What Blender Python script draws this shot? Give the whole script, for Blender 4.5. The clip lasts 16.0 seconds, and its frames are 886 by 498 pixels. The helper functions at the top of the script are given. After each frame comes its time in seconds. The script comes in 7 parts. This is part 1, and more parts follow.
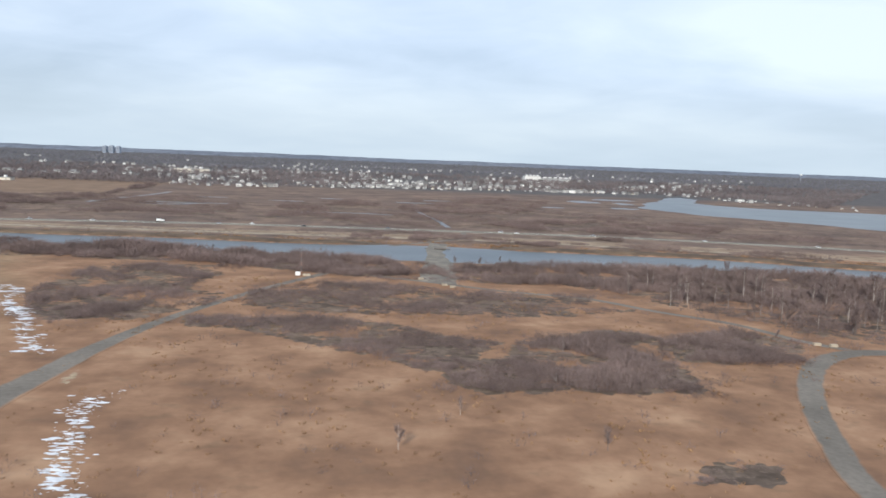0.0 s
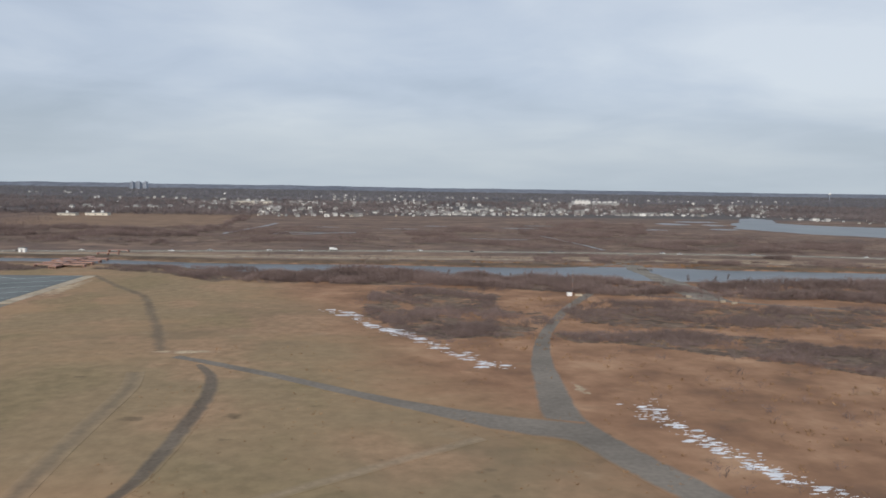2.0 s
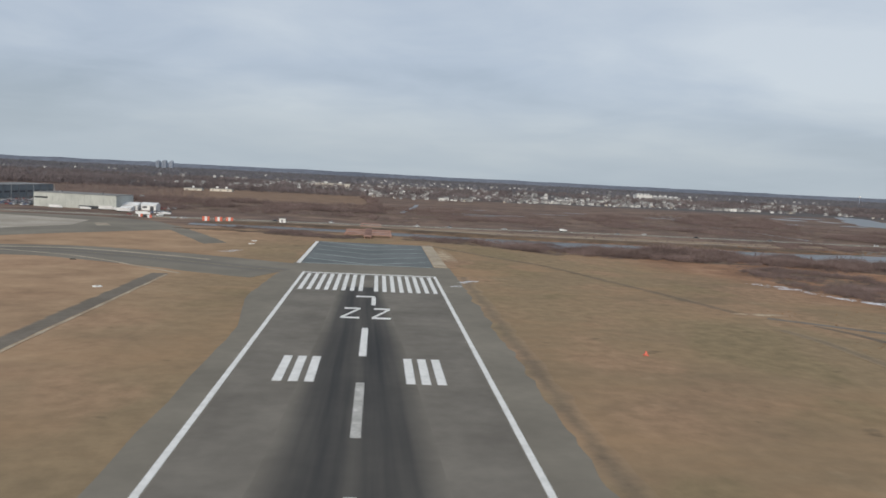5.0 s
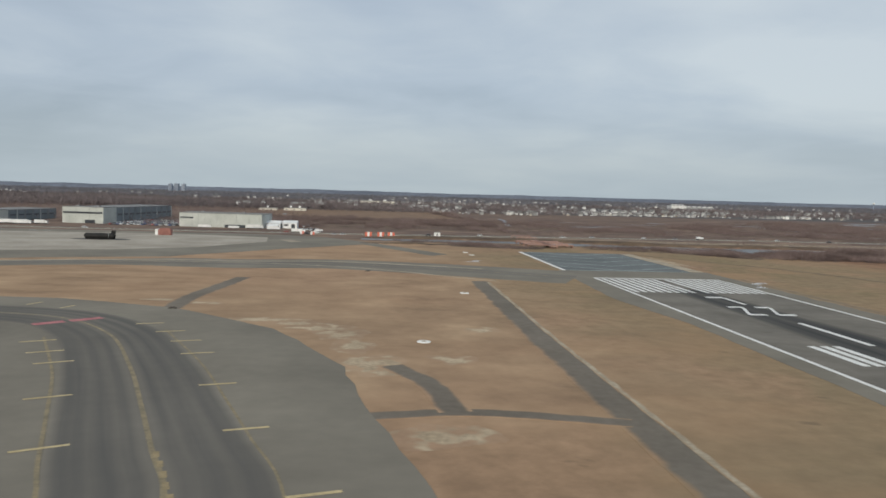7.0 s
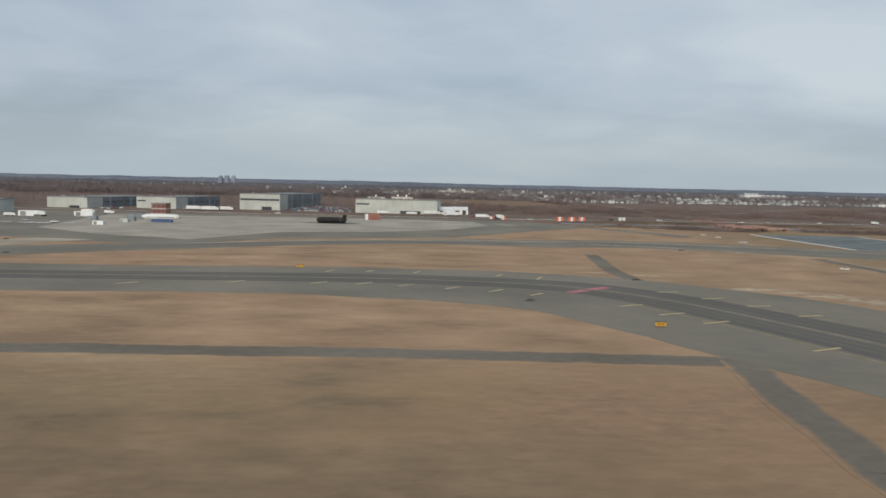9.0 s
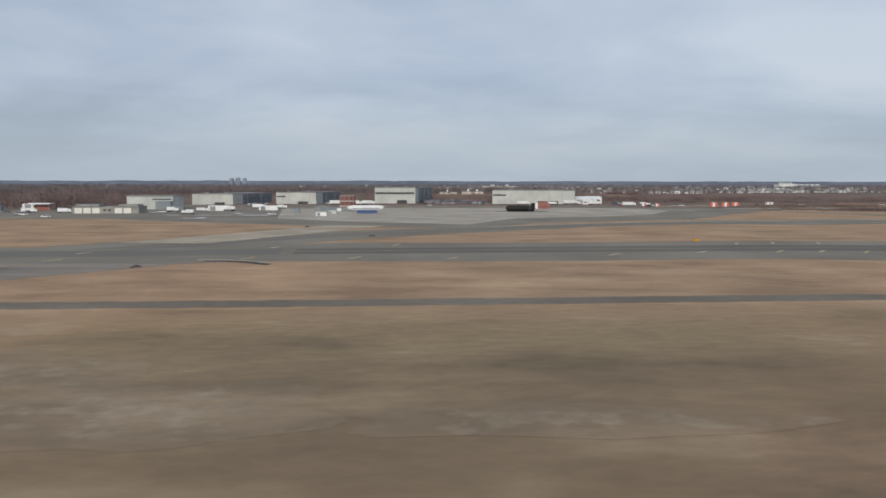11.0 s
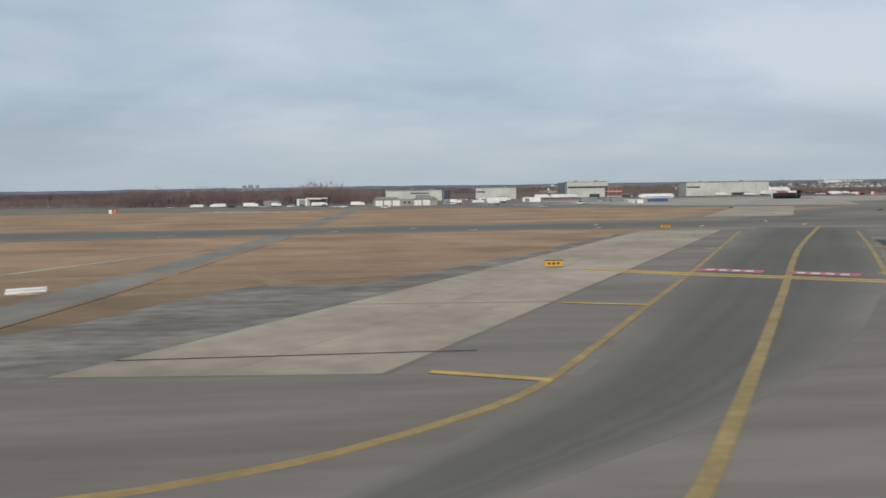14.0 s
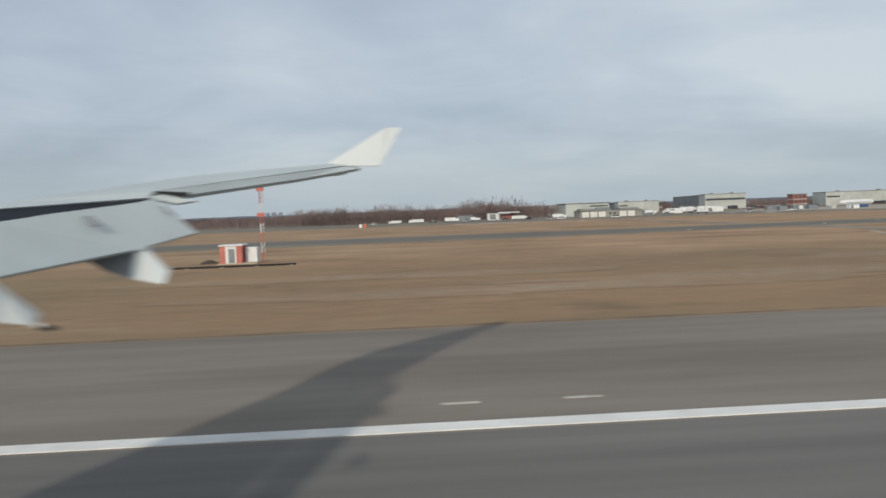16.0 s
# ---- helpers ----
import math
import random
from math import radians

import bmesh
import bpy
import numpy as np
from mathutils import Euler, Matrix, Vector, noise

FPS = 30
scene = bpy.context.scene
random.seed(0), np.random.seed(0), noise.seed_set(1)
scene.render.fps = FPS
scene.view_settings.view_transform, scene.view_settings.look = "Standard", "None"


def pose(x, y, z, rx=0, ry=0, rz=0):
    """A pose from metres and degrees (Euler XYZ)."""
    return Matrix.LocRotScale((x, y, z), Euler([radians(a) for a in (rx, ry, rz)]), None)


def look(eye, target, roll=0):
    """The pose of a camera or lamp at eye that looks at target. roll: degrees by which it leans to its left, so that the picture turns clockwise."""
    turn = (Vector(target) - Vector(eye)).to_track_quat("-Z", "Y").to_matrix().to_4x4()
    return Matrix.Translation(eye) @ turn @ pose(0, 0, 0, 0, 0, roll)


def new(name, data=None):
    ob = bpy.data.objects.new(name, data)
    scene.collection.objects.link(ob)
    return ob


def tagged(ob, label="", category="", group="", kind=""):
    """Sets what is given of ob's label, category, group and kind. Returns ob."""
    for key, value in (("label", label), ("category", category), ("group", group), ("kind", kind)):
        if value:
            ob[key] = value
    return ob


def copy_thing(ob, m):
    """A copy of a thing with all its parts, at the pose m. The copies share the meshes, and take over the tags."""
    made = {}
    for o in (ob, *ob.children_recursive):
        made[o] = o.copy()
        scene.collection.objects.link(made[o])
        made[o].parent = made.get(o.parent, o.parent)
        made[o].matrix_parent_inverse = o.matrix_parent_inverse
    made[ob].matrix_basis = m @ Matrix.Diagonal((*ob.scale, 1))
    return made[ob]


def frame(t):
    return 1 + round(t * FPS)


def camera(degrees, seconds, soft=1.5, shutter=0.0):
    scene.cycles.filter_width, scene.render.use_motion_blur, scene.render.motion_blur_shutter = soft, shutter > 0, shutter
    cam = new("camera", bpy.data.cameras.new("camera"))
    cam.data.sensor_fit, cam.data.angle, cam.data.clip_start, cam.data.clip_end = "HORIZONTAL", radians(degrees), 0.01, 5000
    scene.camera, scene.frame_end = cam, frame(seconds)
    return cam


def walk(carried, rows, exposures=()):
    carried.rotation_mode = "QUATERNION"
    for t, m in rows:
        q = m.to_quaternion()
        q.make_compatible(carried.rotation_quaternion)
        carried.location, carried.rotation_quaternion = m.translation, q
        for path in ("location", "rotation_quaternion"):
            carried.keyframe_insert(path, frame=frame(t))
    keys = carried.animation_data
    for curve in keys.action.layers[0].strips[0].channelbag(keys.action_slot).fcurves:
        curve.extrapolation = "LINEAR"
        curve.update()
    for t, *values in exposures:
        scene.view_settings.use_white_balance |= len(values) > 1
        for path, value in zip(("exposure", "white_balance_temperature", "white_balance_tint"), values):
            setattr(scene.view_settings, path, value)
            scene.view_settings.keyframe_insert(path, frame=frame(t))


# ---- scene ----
import itertools

from mathutils.geometry import tessellate_polygon

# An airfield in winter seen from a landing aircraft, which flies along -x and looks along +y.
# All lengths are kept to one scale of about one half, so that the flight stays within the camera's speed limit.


def aim(x, y, z, yaw, pitch, roll):
    return pose(x, y, z, 90 + pitch, 0, yaw) @ pose(0, 0, 0, 0, 0, roll)


cam = camera(59.06, 16.0, soft=1.65, shutter=0.12)
walk(cam, [
    (0.0, aim(191.97, 0.74, 35.30, -5.33, -6.65, 2.25)),
    (0.5, aim(172.73, 0.74, 34.59, -5.17, -4.90, 2.27)),
    (1.0, aim(153.44, 0.72, 33.81, -4.37, -2.70, 1.00)),
    (1.5, aim(134.16, 0.67, 32.89, -4.23, -4.20, 1.29)),
    (2.0, aim(114.90, 0.58, 31.85, -4.70, -4.60, 0.90)),
    (2.5, aim(95.76, 0.45, 30.72, -5.39, -5.48, 1.83)),
    (3.0, aim(76.49, 0.29, 29.53, -5.94, -4.90, 1.46)),
    (3.5, aim(57.21, 0.13, 28.30, -5.98, -4.37, 2.01)),
    (4.0, aim(38.16, -0.01, 27.02, -6.03, -5.37, 2.21)),
    (4.5, aim(19.50, -0.15, 25.75, -5.54, -5.93, 3.44)),
    (4.7, aim(12.12, -0.20, 25.24, -4.90, -5.56, 3.08)),
    (5.0, aim(1.12, -0.26, 24.48, -4.95, -5.31, 2.91)),
    (5.5, aim(-17.02, -0.34, 23.23, -5.04, -4.90, 2.63)),
    (6.0, aim(-34.97, -0.39, 22.02, -5.13, -4.49, 2.35)),
    (6.5, aim(-52.76, -0.40, 20.86, -5.23, -4.07, 2.07)),
    (6.8, aim(-63.38, -0.39, 20.21, -5.28, -3.82, 1.90)),
    (7.0, aim(-70.44, -0.38, 19.79, -5.14, -4.06, 1.57)),
    (7.5, aim(-88.09, -0.31, 18.79, -4.72, -4.09, 2.34)),
    (8.0, aim(-105.91, -0.24, 17.73, -3.47, -3.05, 1.02)),
    (8.5, aim(-123.79, -0.18, 16.58, -3.04, -4.68, 1.23)),
    (9.0, aim(-141.77, -0.13, 15.36, -2.91, -4.74, 1.31)),
    (9.2, aim(-148.96, -0.12, 14.87, -2.70, -4.05, 0.92)),
    (9.5, aim(-159.74, -0.09, 14.14, -2.78, -4.18, 0.78)),
    (10.0, aim(-177.72, -0.06, 12.93, -2.92, -4.40, 0.54)),
    (10.5, aim(-195.74, -0.04, 11.76, -3.06, -4.61, 0.30)),
    (11.0, aim(-213.79, -0.01, 10.65, -3.19, -4.83, 0.06)),
    (11.3, aim(-224.63, 0.01, 10.03, -3.27, -4.96, -0.09)),
    (11.5, aim(-231.87, 0.03, 9.63, -3.40, -4.68, 0.07)),
    (12.0, aim(-249.98, 0.07, 8.72, -3.36, -4.77, -0.65)),
    (12.5, aim(-268.01, 0.11, 7.92, -3.94, -5.75, -0.11)),
    (13.0, aim(-285.95, 0.16, 7.26, -3.96, -4.09, -0.28)),
    (13.5, aim(-303.54, 0.23, 6.64, -3.90, -3.36, -0.80)),
    (14.0, aim(-321.17, 0.33, 6.04, -3.97, -4.46, -0.87)),
    (14.5, aim(-338.82, 0.46, 5.38, -3.98, -5.65, -0.09)),
    (15.0, aim(-356.60, 0.62, 4.76, -3.71, -5.47, -0.86)),
    (15.5, aim(-374.47, 0.80, 4.21, -3.70, -3.27, -2.05)),
    (16.0, aim(-392.35, 0.98, 3.70, -3.50, -2.67, -2.13)),
], exposures=[(0.0, 0.62, 6280, 9), (0.5, 0.47, 6280, 9), (1.0, 0.31, 6360, 9), (1.5, 0.22, 6480, 11), (2.5, 0.11, 6550, 11), (4.0, 0.05, 6550, 11), (7.0, 0.02, 6630, 7), (8.5, -0.02, 6670, 7), (9.2, -0.02, 6580, 8), (11.3, 0.0, 6380, 11), (13.0, 0.02, 6360, 10), (14.0, 0.03, 6490, 9), (14.6, 0.02, 6610, 8), (16.0, 0.03, 6640, 8)])

# ---- sky and sun ----
SUN_UP, SUN_TURN = radians(26), radians(199)
world = bpy.data.worlds.new("overcast_sky")
scene.world = world
world.use_nodes = True
wn, wl = world.node_tree.nodes, world.node_tree.links
wn.clear()
w_out = wn.new("ShaderNodeOutputWorld")
w_bg = wn.new("ShaderNodeBackground")
w_bg.inputs["Strength"].default_value = 0.1
w_sky = wn.new("ShaderNodeTexSky")
w_sky.sky_type = "NISHITA"
w_sky.sun_disc = False
w_sky.sun_elevation, w_sky.sun_rotation = SUN_UP, SUN_TURN
w_sky.dust_density, w_sky.air_density = 2.0, 1.0
w_co = wn.new("ShaderNodeTexCoord")
w_cut = wn.new("ShaderNodeSeparateXYZ")
wl.new(w_co.outputs["Generated"], w_cut.inputs["Vector"])


def w_math(op, a, b):
    k = wn.new("ShaderNodeMath")
    k.operation = op
    for i, v in enumerate((a, b)):
        if isinstance(v, (int, float)):
            k.inputs[i].default_value = v
        else:
            wl.new(v, k.inputs[i])
    return k.outputs["Value"]


def w_span(value, lo, hi, a, b):
    r = wn.new("ShaderNodeMapRange")
    r.interpolation_type = "SMOOTHSTEP"
    for key, v in (("From Min", lo), ("From Max", hi), ("To Min", a), ("To Max", b)):
        r.inputs[key].default_value = v
    wl.new(value, r.inputs["Value"])
    return r.outputs["Result"]


def w_noise(vector, scale, detail, rough, distortion):
    t = wn.new("ShaderNodeTexNoise")
    for key, v in (("Scale", scale), ("Detail", detail), ("Roughness", rough), ("Distortion", distortion)):
        t.inputs[key].default_value = v
    wl.new(vector, t.inputs["Vector"])
    return t.outputs["Fac"]


# a flat layer of cloud overhead, so that its bands close up towards the horizon
w_high = w_math("ADD", w_math("ABSOLUTE", w_cut.outputs["Z"], 0.0), 0.16)
w_flat = wn.new("ShaderNodeCombineXYZ")
wl.new(w_math("DIVIDE", w_cut.outputs["X"], w_high), w_flat.inputs["X"])
wl.new(w_math("DIVIDE", w_cut.outputs["Y"], w_high), w_flat.inputs["Y"])
w_flat.inputs["Z"].default_value = 3.7
w_cloud = w_math("ADD", w_math("MULTIPLY", w_noise(w_flat.outputs["Vector"], 0.45, 3.0, 0.48, 0.5), 0.68), w_math("MULTIPLY", w_noise(w_flat.outputs["Vector"], 1.5, 6.0, 0.54, 0.3), 0.32))
w_cloud = w_math("ADD", w_cloud, w_math("MULTIPLY", w_cut.outputs["X"], 0.07))
w_r1 = wn.new("ShaderNodeValToRGB")
w_r1.color_ramp.elements.new(0.5)
for w_e, (w_p, w_c) in zip(w_r1.color_ramp.elements, ((0.37, (3.45, 4.15, 5.13)), (0.50, (4.53, 5.25, 6.33)), (0.66, (6.05, 6.65, 7.35)))):
    w_e.position, w_e.color = w_p, (*w_c, 1)
wl.new(w_cloud, w_r1.inputs["Fac"])
w_mix = wn.new("ShaderNodeMixRGB")
w_mix.inputs["Fac"].default_value = 0.86
wl.new(w_sky.outputs["Color"], w_mix.inputs["Color1"])
wl.new(w_r1.outputs["Color"], w_mix.inputs["Color2"])
# thicker grey-blue air low over the land
w_air = wn.new("ShaderNodeMixRGB")
w_air.inputs["Color2"].default_value = (4.25, 4.95, 5.45, 1)
wl.new(w_span(w_cut.outputs["Z"], 0.13, 0.0, 0.0, 0.72), w_air.inputs["Fac"])
wl.new(w_mix.outputs["Color"], w_air.inputs["Color1"])
wl.new(w_air.outputs["Color"], w_bg.inputs["Color"])
wl.new(w_bg.outputs["Background"], w_out.inputs["Surface"])

sun = new("sun", bpy.data.lights.new("sun", "SUN"))
sun.data.energy, sun.data.angle, sun.data.color = 2.2, radians(2.5), (1.0, 0.935, 0.82)
sun.matrix_world = look((-3.05, -8.9, 4.6), (0, 0, 0))

# ---- materials ----


def surface(name, a, b, rough=0.9, big=0.05, fine=1.5, bump=0.0, metal=0.0, islands=0.0, items=0.0, spec=0.3, contrast=(0.35, 0.65), fineness=0.25, stretch=None):
    """Colour a to b in patches (big, per metre), with a finer grain over it; islands, items: how much pieces or objects differ in brightness; stretch: scales the pattern by axis."""
    m = bpy.data.materials.new(name)
    m.use_nodes = True
    n, l = m.node_tree.nodes, m.node_tree.links
    p = n["Principled BSDF"]
    p.inputs["Roughness"].default_value, p.inputs["Metallic"].default_value = rough, metal
    p.inputs["Specular IOR Level"].default_value = spec
    geo = n.new("ShaderNodeNewGeometry")
    n1, n2 = n.new("ShaderNodeTexNoise"), n.new("ShaderNodeTexNoise")
    for node, s, d in ((n1, big, 5.0), (n2, fine, 4.0)):
        node.inputs["Scale"].default_value, node.inputs["Detail"].default_value = s, d
        place = geo.outputs["Position"]
        if stretch:
            mp = n.new("ShaderNodeMapping")
            mp.inputs["Scale"].default_value = stretch
            l.new(place, mp.inputs["Vector"])
            place = mp.outputs["Vector"]
        l.new(place, node.inputs["Vector"])
    ramp = n.new("ShaderNodeValToRGB")
    ramp.color_ramp.elements[0].position, ramp.color_ramp.elements[1].position = contrast
    ramp.color_ramp.elements[0].color, ramp.color_ramp.elements[1].color = (*a, 1), (*b, 1)
    l.new(n1.outputs["Fac"], ramp.inputs["Fac"])
    gain = n.new("ShaderNodeMapRange")
    gain.inputs["From Min"].default_value, gain.inputs["From Max"].default_value = 0.25, 0.75
    gain.inputs["To Min"].default_value, gain.inputs["To Max"].default_value = 1 - fineness, 1 + fineness
    l.new(n2.outputs["Fac"], gain.inputs["Value"])
    value = gain.outputs["Result"]
    for amount, source in ((islands, geo.outputs["Random Per Island"]), (items, None)):
        if amount:
            if source is None:
                source = n.new("ShaderNodeObjectInfo").outputs["Random"]
            r = n.new("ShaderNodeMapRange")
            r.inputs["To Min"].default_value, r.inputs["To Max"].default_value = 1 - amount, 1 + amount
            l.new(source, r.inputs["Value"])
            times = n.new("ShaderNodeMath")
            times.operation = "MULTIPLY"
            l.new(value, times.inputs[0])
            l.new(r.outputs["Result"], times.inputs[1])
            value = times.outputs["Value"]
    mul = n.new("ShaderNodeVectorMath")
    mul.operation = "SCALE"
    l.new(ramp.outputs["Color"], mul.inputs[0])
    l.new(value, mul.inputs["Scale"])
    l.new(mul.outputs["Vector"], p.inputs["Base Color"])
    if bump:
        bp = n.new("ShaderNodeBump")
        bp.inputs["Strength"].default_value, bp.inputs["Distance"].default_value = bump, 0.1
        l.new(n2.outputs["Fac"], bp.inputs["Height"])
        l.new(bp.outputs["Normal"], p.inputs["Normal"])
    return m


def grass_colour():
    """Dry winter grass as a node group: tan mown field, redder tall reeds in the east and beyond the canal, bleached and bare streaks."""
    m = bpy.data.node_groups.new("grass_colour", "ShaderNodeTree")
    m.interface.new_socket("Color", in_out="OUTPUT", socket_type="NodeSocketColor")
    m.interface.new_socket("Height", in_out="OUTPUT", socket_type="NodeSocketFloat")
    n, l = m.nodes, m.links
    out = n.new("NodeGroupOutput")
    geo = n.new("ShaderNodeNewGeometry")
    split = n.new("ShaderNodeSeparateXYZ")
    l.new(geo.outputs["Position"], split.inputs["Vector"])

    def noise_at(scale, detail, stretch=(1, 1, 1), rough=0.55):
        mp = n.new("ShaderNodeMapping")
        mp.inputs["Scale"].default_value = stretch
        l.new(geo.outputs["Position"], mp.inputs["Vector"])
        t = n.new("ShaderNodeTexNoise")
        t.inputs["Scale"].default_value, t.inputs["Detail"].default_value, t.inputs["Roughness"].default_value = scale, detail, rough
        l.new(mp.outputs["Vector"], t.inputs["Vector"])
        return t.outputs["Fac"]

    def ramp(value, stops):
        r = n.new("ShaderNodeValToRGB")
        while len(r.color_ramp.elements) < len(stops):
            r.color_ramp.elements.new(0.5)
        for e, (pos, c) in zip(r.color_ramp.elements, stops):
            e.position, e.color = pos, (*c, 1)
        l.new(value, r.inputs["Fac"])
        return r.outputs["Color"]

    def span(value, lo, hi, a=0.0, b=1.0):
        r = n.new("ShaderNodeMapRange")
        r.interpolation_type = "SMOOTHSTEP"
        for key, v in (("From Min", lo), ("From Max", hi), ("To Min", a), ("To Max", b)):
            r.inputs[key].default_value = v
        l.new(value, r.inputs["Value"])
        return r.outputs["Result"]

    def math_node(op, a, b):
        k = n.new("ShaderNodeMath")
        k.operation = op
        for i, v in enumerate((a, b)):
            if isinstance(v, (int, float)):
                k.inputs[i].default_value = v
            else:
                l.new(v, k.inputs[i])
        return k.outputs["Value"]

    def mix(f, a, b):
        k = n.new("ShaderNodeMixRGB")
        l.new(f, k.inputs["Fac"])
        l.new(a, k.inputs["Color1"])
        l.new(b, k.inputs["Color2"])
        return k.outputs["Color"]

    def blend(f, a, b):
        k = n.new("ShaderNodeMix")
        l.new(f, k.inputs[0])
        l.new(a, k.inputs[2])
        l.new(b, k.inputs[3])
        return k.outputs[0]

    wide = noise_at(0.03, 9.0, (0.6, 1.3, 1), 0.62)
    # long combed streaks along the runway in the west, round patches in the east
    east = span(split.outputs["X"], -170, -20)
    mid = blend(east, noise_at(0.12, 5.0, (0.6, 1.05, 1), 0.54), noise_at(0.075, 7.0, (1.0, 1.0, 1), 0.58))
    tuft = blend(east, noise_at(0.8, 8.0, (0.6, 1.1, 1), 0.68), noise_at(0.4, 7.0, (1.0, 0.9, 1), 0.6))
    vast = noise_at(0.013, 6.0, (1.0, 1.0, 1), 0.5)
    blotch = noise_at(0.040, 4.0, (1.0, 0.75, 1), 0.52)
    clod = noise_at(0.22, 3.0, (0.7, 1.0, 1), 0.5)
    field = ramp(wide, [(0.30, (0.200, 0.148, 0.093)), (0.45, (0.268, 0.188, 0.114)), (0.56, (0.305, 0.204, 0.120)), (0.70, (0.350, 0.224, 0.130))])
    dull = ramp(tuft, [(0.3, (0.160, 0.120, 0.080)), (0.7, (0.230, 0.168, 0.108))])
    calm = span(split.outputs["X"], -170, -20, 1.0, 0.5)
    field = mix(math_node("MULTIPLY", span(mid, 0.42, 0.33, 0.0, 0.6), calm), field, dull)
    olive = ramp(tuft, [(0.3, (0.225, 0.170, 0.104)), (0.7, (0.278, 0.208, 0.125))])
    field = mix(span(vast, 0.52, 0.40, 0.0, 0.7), field, olive)
    rusty = ramp(tuft, [(0.3, (0.240, 0.154, 0.100)), (0.7, (0.350, 0.222, 0.140))])
    field = mix(span(vast, 0.52, 0.62, 0.0, 0.75), field, rusty)
    bleached = ramp(tuft, [(0.3, (0.27, 0.21, 0.14)), (0.7, (0.43, 0.345, 0.235))])
    field = mix(math_node("MULTIPLY", span(mid, 0.60, 0.72, 0.0, 0.5), calm), field, bleached)
    # greener and browner blotches and dark clods in the mown field
    moss = ramp(tuft, [(0.3, (0.190, 0.148, 0.084)), (0.7, (0.252, 0.194, 0.110))])
    field = mix(math_node("MULTIPLY", span(blotch, 0.47, 0.36, 0.0, 0.62), span(split.outputs["X"], -60, 0, 0.35, 1.0)), field, moss)
    tan = ramp(tuft, [(0.3, (0.275, 0.180, 0.110)), (0.7, (0.375, 0.240, 0.150))])
    field = mix(math_node("MULTIPLY", span(blotch, 0.52, 0.66, 0.0, 0.7), east), field, tan)
    clods = ramp(tuft, [(0.3, (0.105, 0.078, 0.052)), (0.7, (0.175, 0.130, 0.085))])
    field = mix(math_node("MULTIPLY", span(clod, 0.34, 0.25, 0.0, 0.7), east), field, clods)
    # redder grass between the taxiways
    between = math_node("MULTIPLY", math_node("MULTIPLY", span(split.outputs["X"], -420, -300, 0.8, 0.9), span(split.outputs["X"], -20, -60)), span(split.outputs["Y"], 52, 74))
    russet = ramp(mid, [(0.34, (0.265, 0.172, 0.111)), (0.5, (0.376, 0.245, 0.155)), (0.66, (0.480, 0.326, 0.207))])
    field = mix(math_node("MULTIPLY", between, 0.78), field, russet)
    reed = ramp(mid, [(0.32, (0.186, 0.109, 0.071)), (0.46, (0.248, 0.141, 0.086)), (0.57, (0.315, 0.184, 0.113)), (0.70, (0.396, 0.246, 0.153))])
    reed = mix(span(clod, 0.40, 0.29, 0.0, 0.26), reed, clods)
    # dull thin grass beside the landing runway, partly darkened as painted aircraft shadow
    thin = ramp(mid, [(0.34, (0.122, 0.094, 0.065)), (0.5, (0.178, 0.132, 0.088)), (0.62, (0.275, 0.207, 0.138))])
    beside = math_node("MULTIPLY", math_node("MULTIPLY", span(split.outputs["X"], -90, -160), span(split.outputs["X"], -360, -320, 0.35, 1.0)), span(math_node("ADD", split.outputs["Y"], math_node("MULTIPLY", mid, 50.0)), 86, 62))
    field = mix(math_node("MULTIPLY", beside, 0.6), field, thin)
    marsh = ramp(math_node("ADD", math_node("MULTIPLY", wide, 0.55), math_node("MULTIPLY", mid, 0.45)), [(0.36, (0.098, 0.073, 0.064)), (0.46, (0.150, 0.107, 0.088)), (0.55, (0.205, 0.142, 0.108)), (0.66, (0.300, 0.208, 0.148))])
    # the reeds begin east of a ragged line that leans with y
    lean = math_node("ADD", math_node("ADD", split.outputs["X"], math_node("MULTIPLY", split.outputs["Y"], 0.33)), math_node("MULTIPLY", wide, 40.0))
    colour = mix(span(lean, 172, 200), field, reed)
    colour = mix(span(math_node("ADD", split.outputs["Y"], math_node("MULTIPLY", wide, 30.0)), 310, 350), colour, marsh)
    sedge = ramp(mid, [(0.3, (0.19, 0.125, 0.085)), (0.7, (0.29, 0.195, 0.128))])
    open_land = math_node("MULTIPLY", math_node("MULTIPLY", span(split.outputs["X"], -210, -150), span(split.outputs["X"], 2, -14)), span(split.outputs["Y"], 540, 600))
    colour = mix(math_node("MULTIPLY", open_land, 0.75), colour, sedge)
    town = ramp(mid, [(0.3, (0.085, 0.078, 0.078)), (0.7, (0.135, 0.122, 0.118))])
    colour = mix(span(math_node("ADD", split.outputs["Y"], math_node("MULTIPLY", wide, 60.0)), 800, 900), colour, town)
    gain = span(tuft, 0.25, 0.75, 0.98, 1.15)
    sc = n.new("ShaderNodeVectorMath")
    sc.operation = "SCALE"
    l.new(colour, sc.inputs[0])
    l.new(gain, sc.inputs["Scale"])
    l.new(sc.outputs["Vector"], out.inputs["Color"])
    l.new(tuft, out.inputs["Height"])
    return m


GRASS_COLOUR = grass_colour()


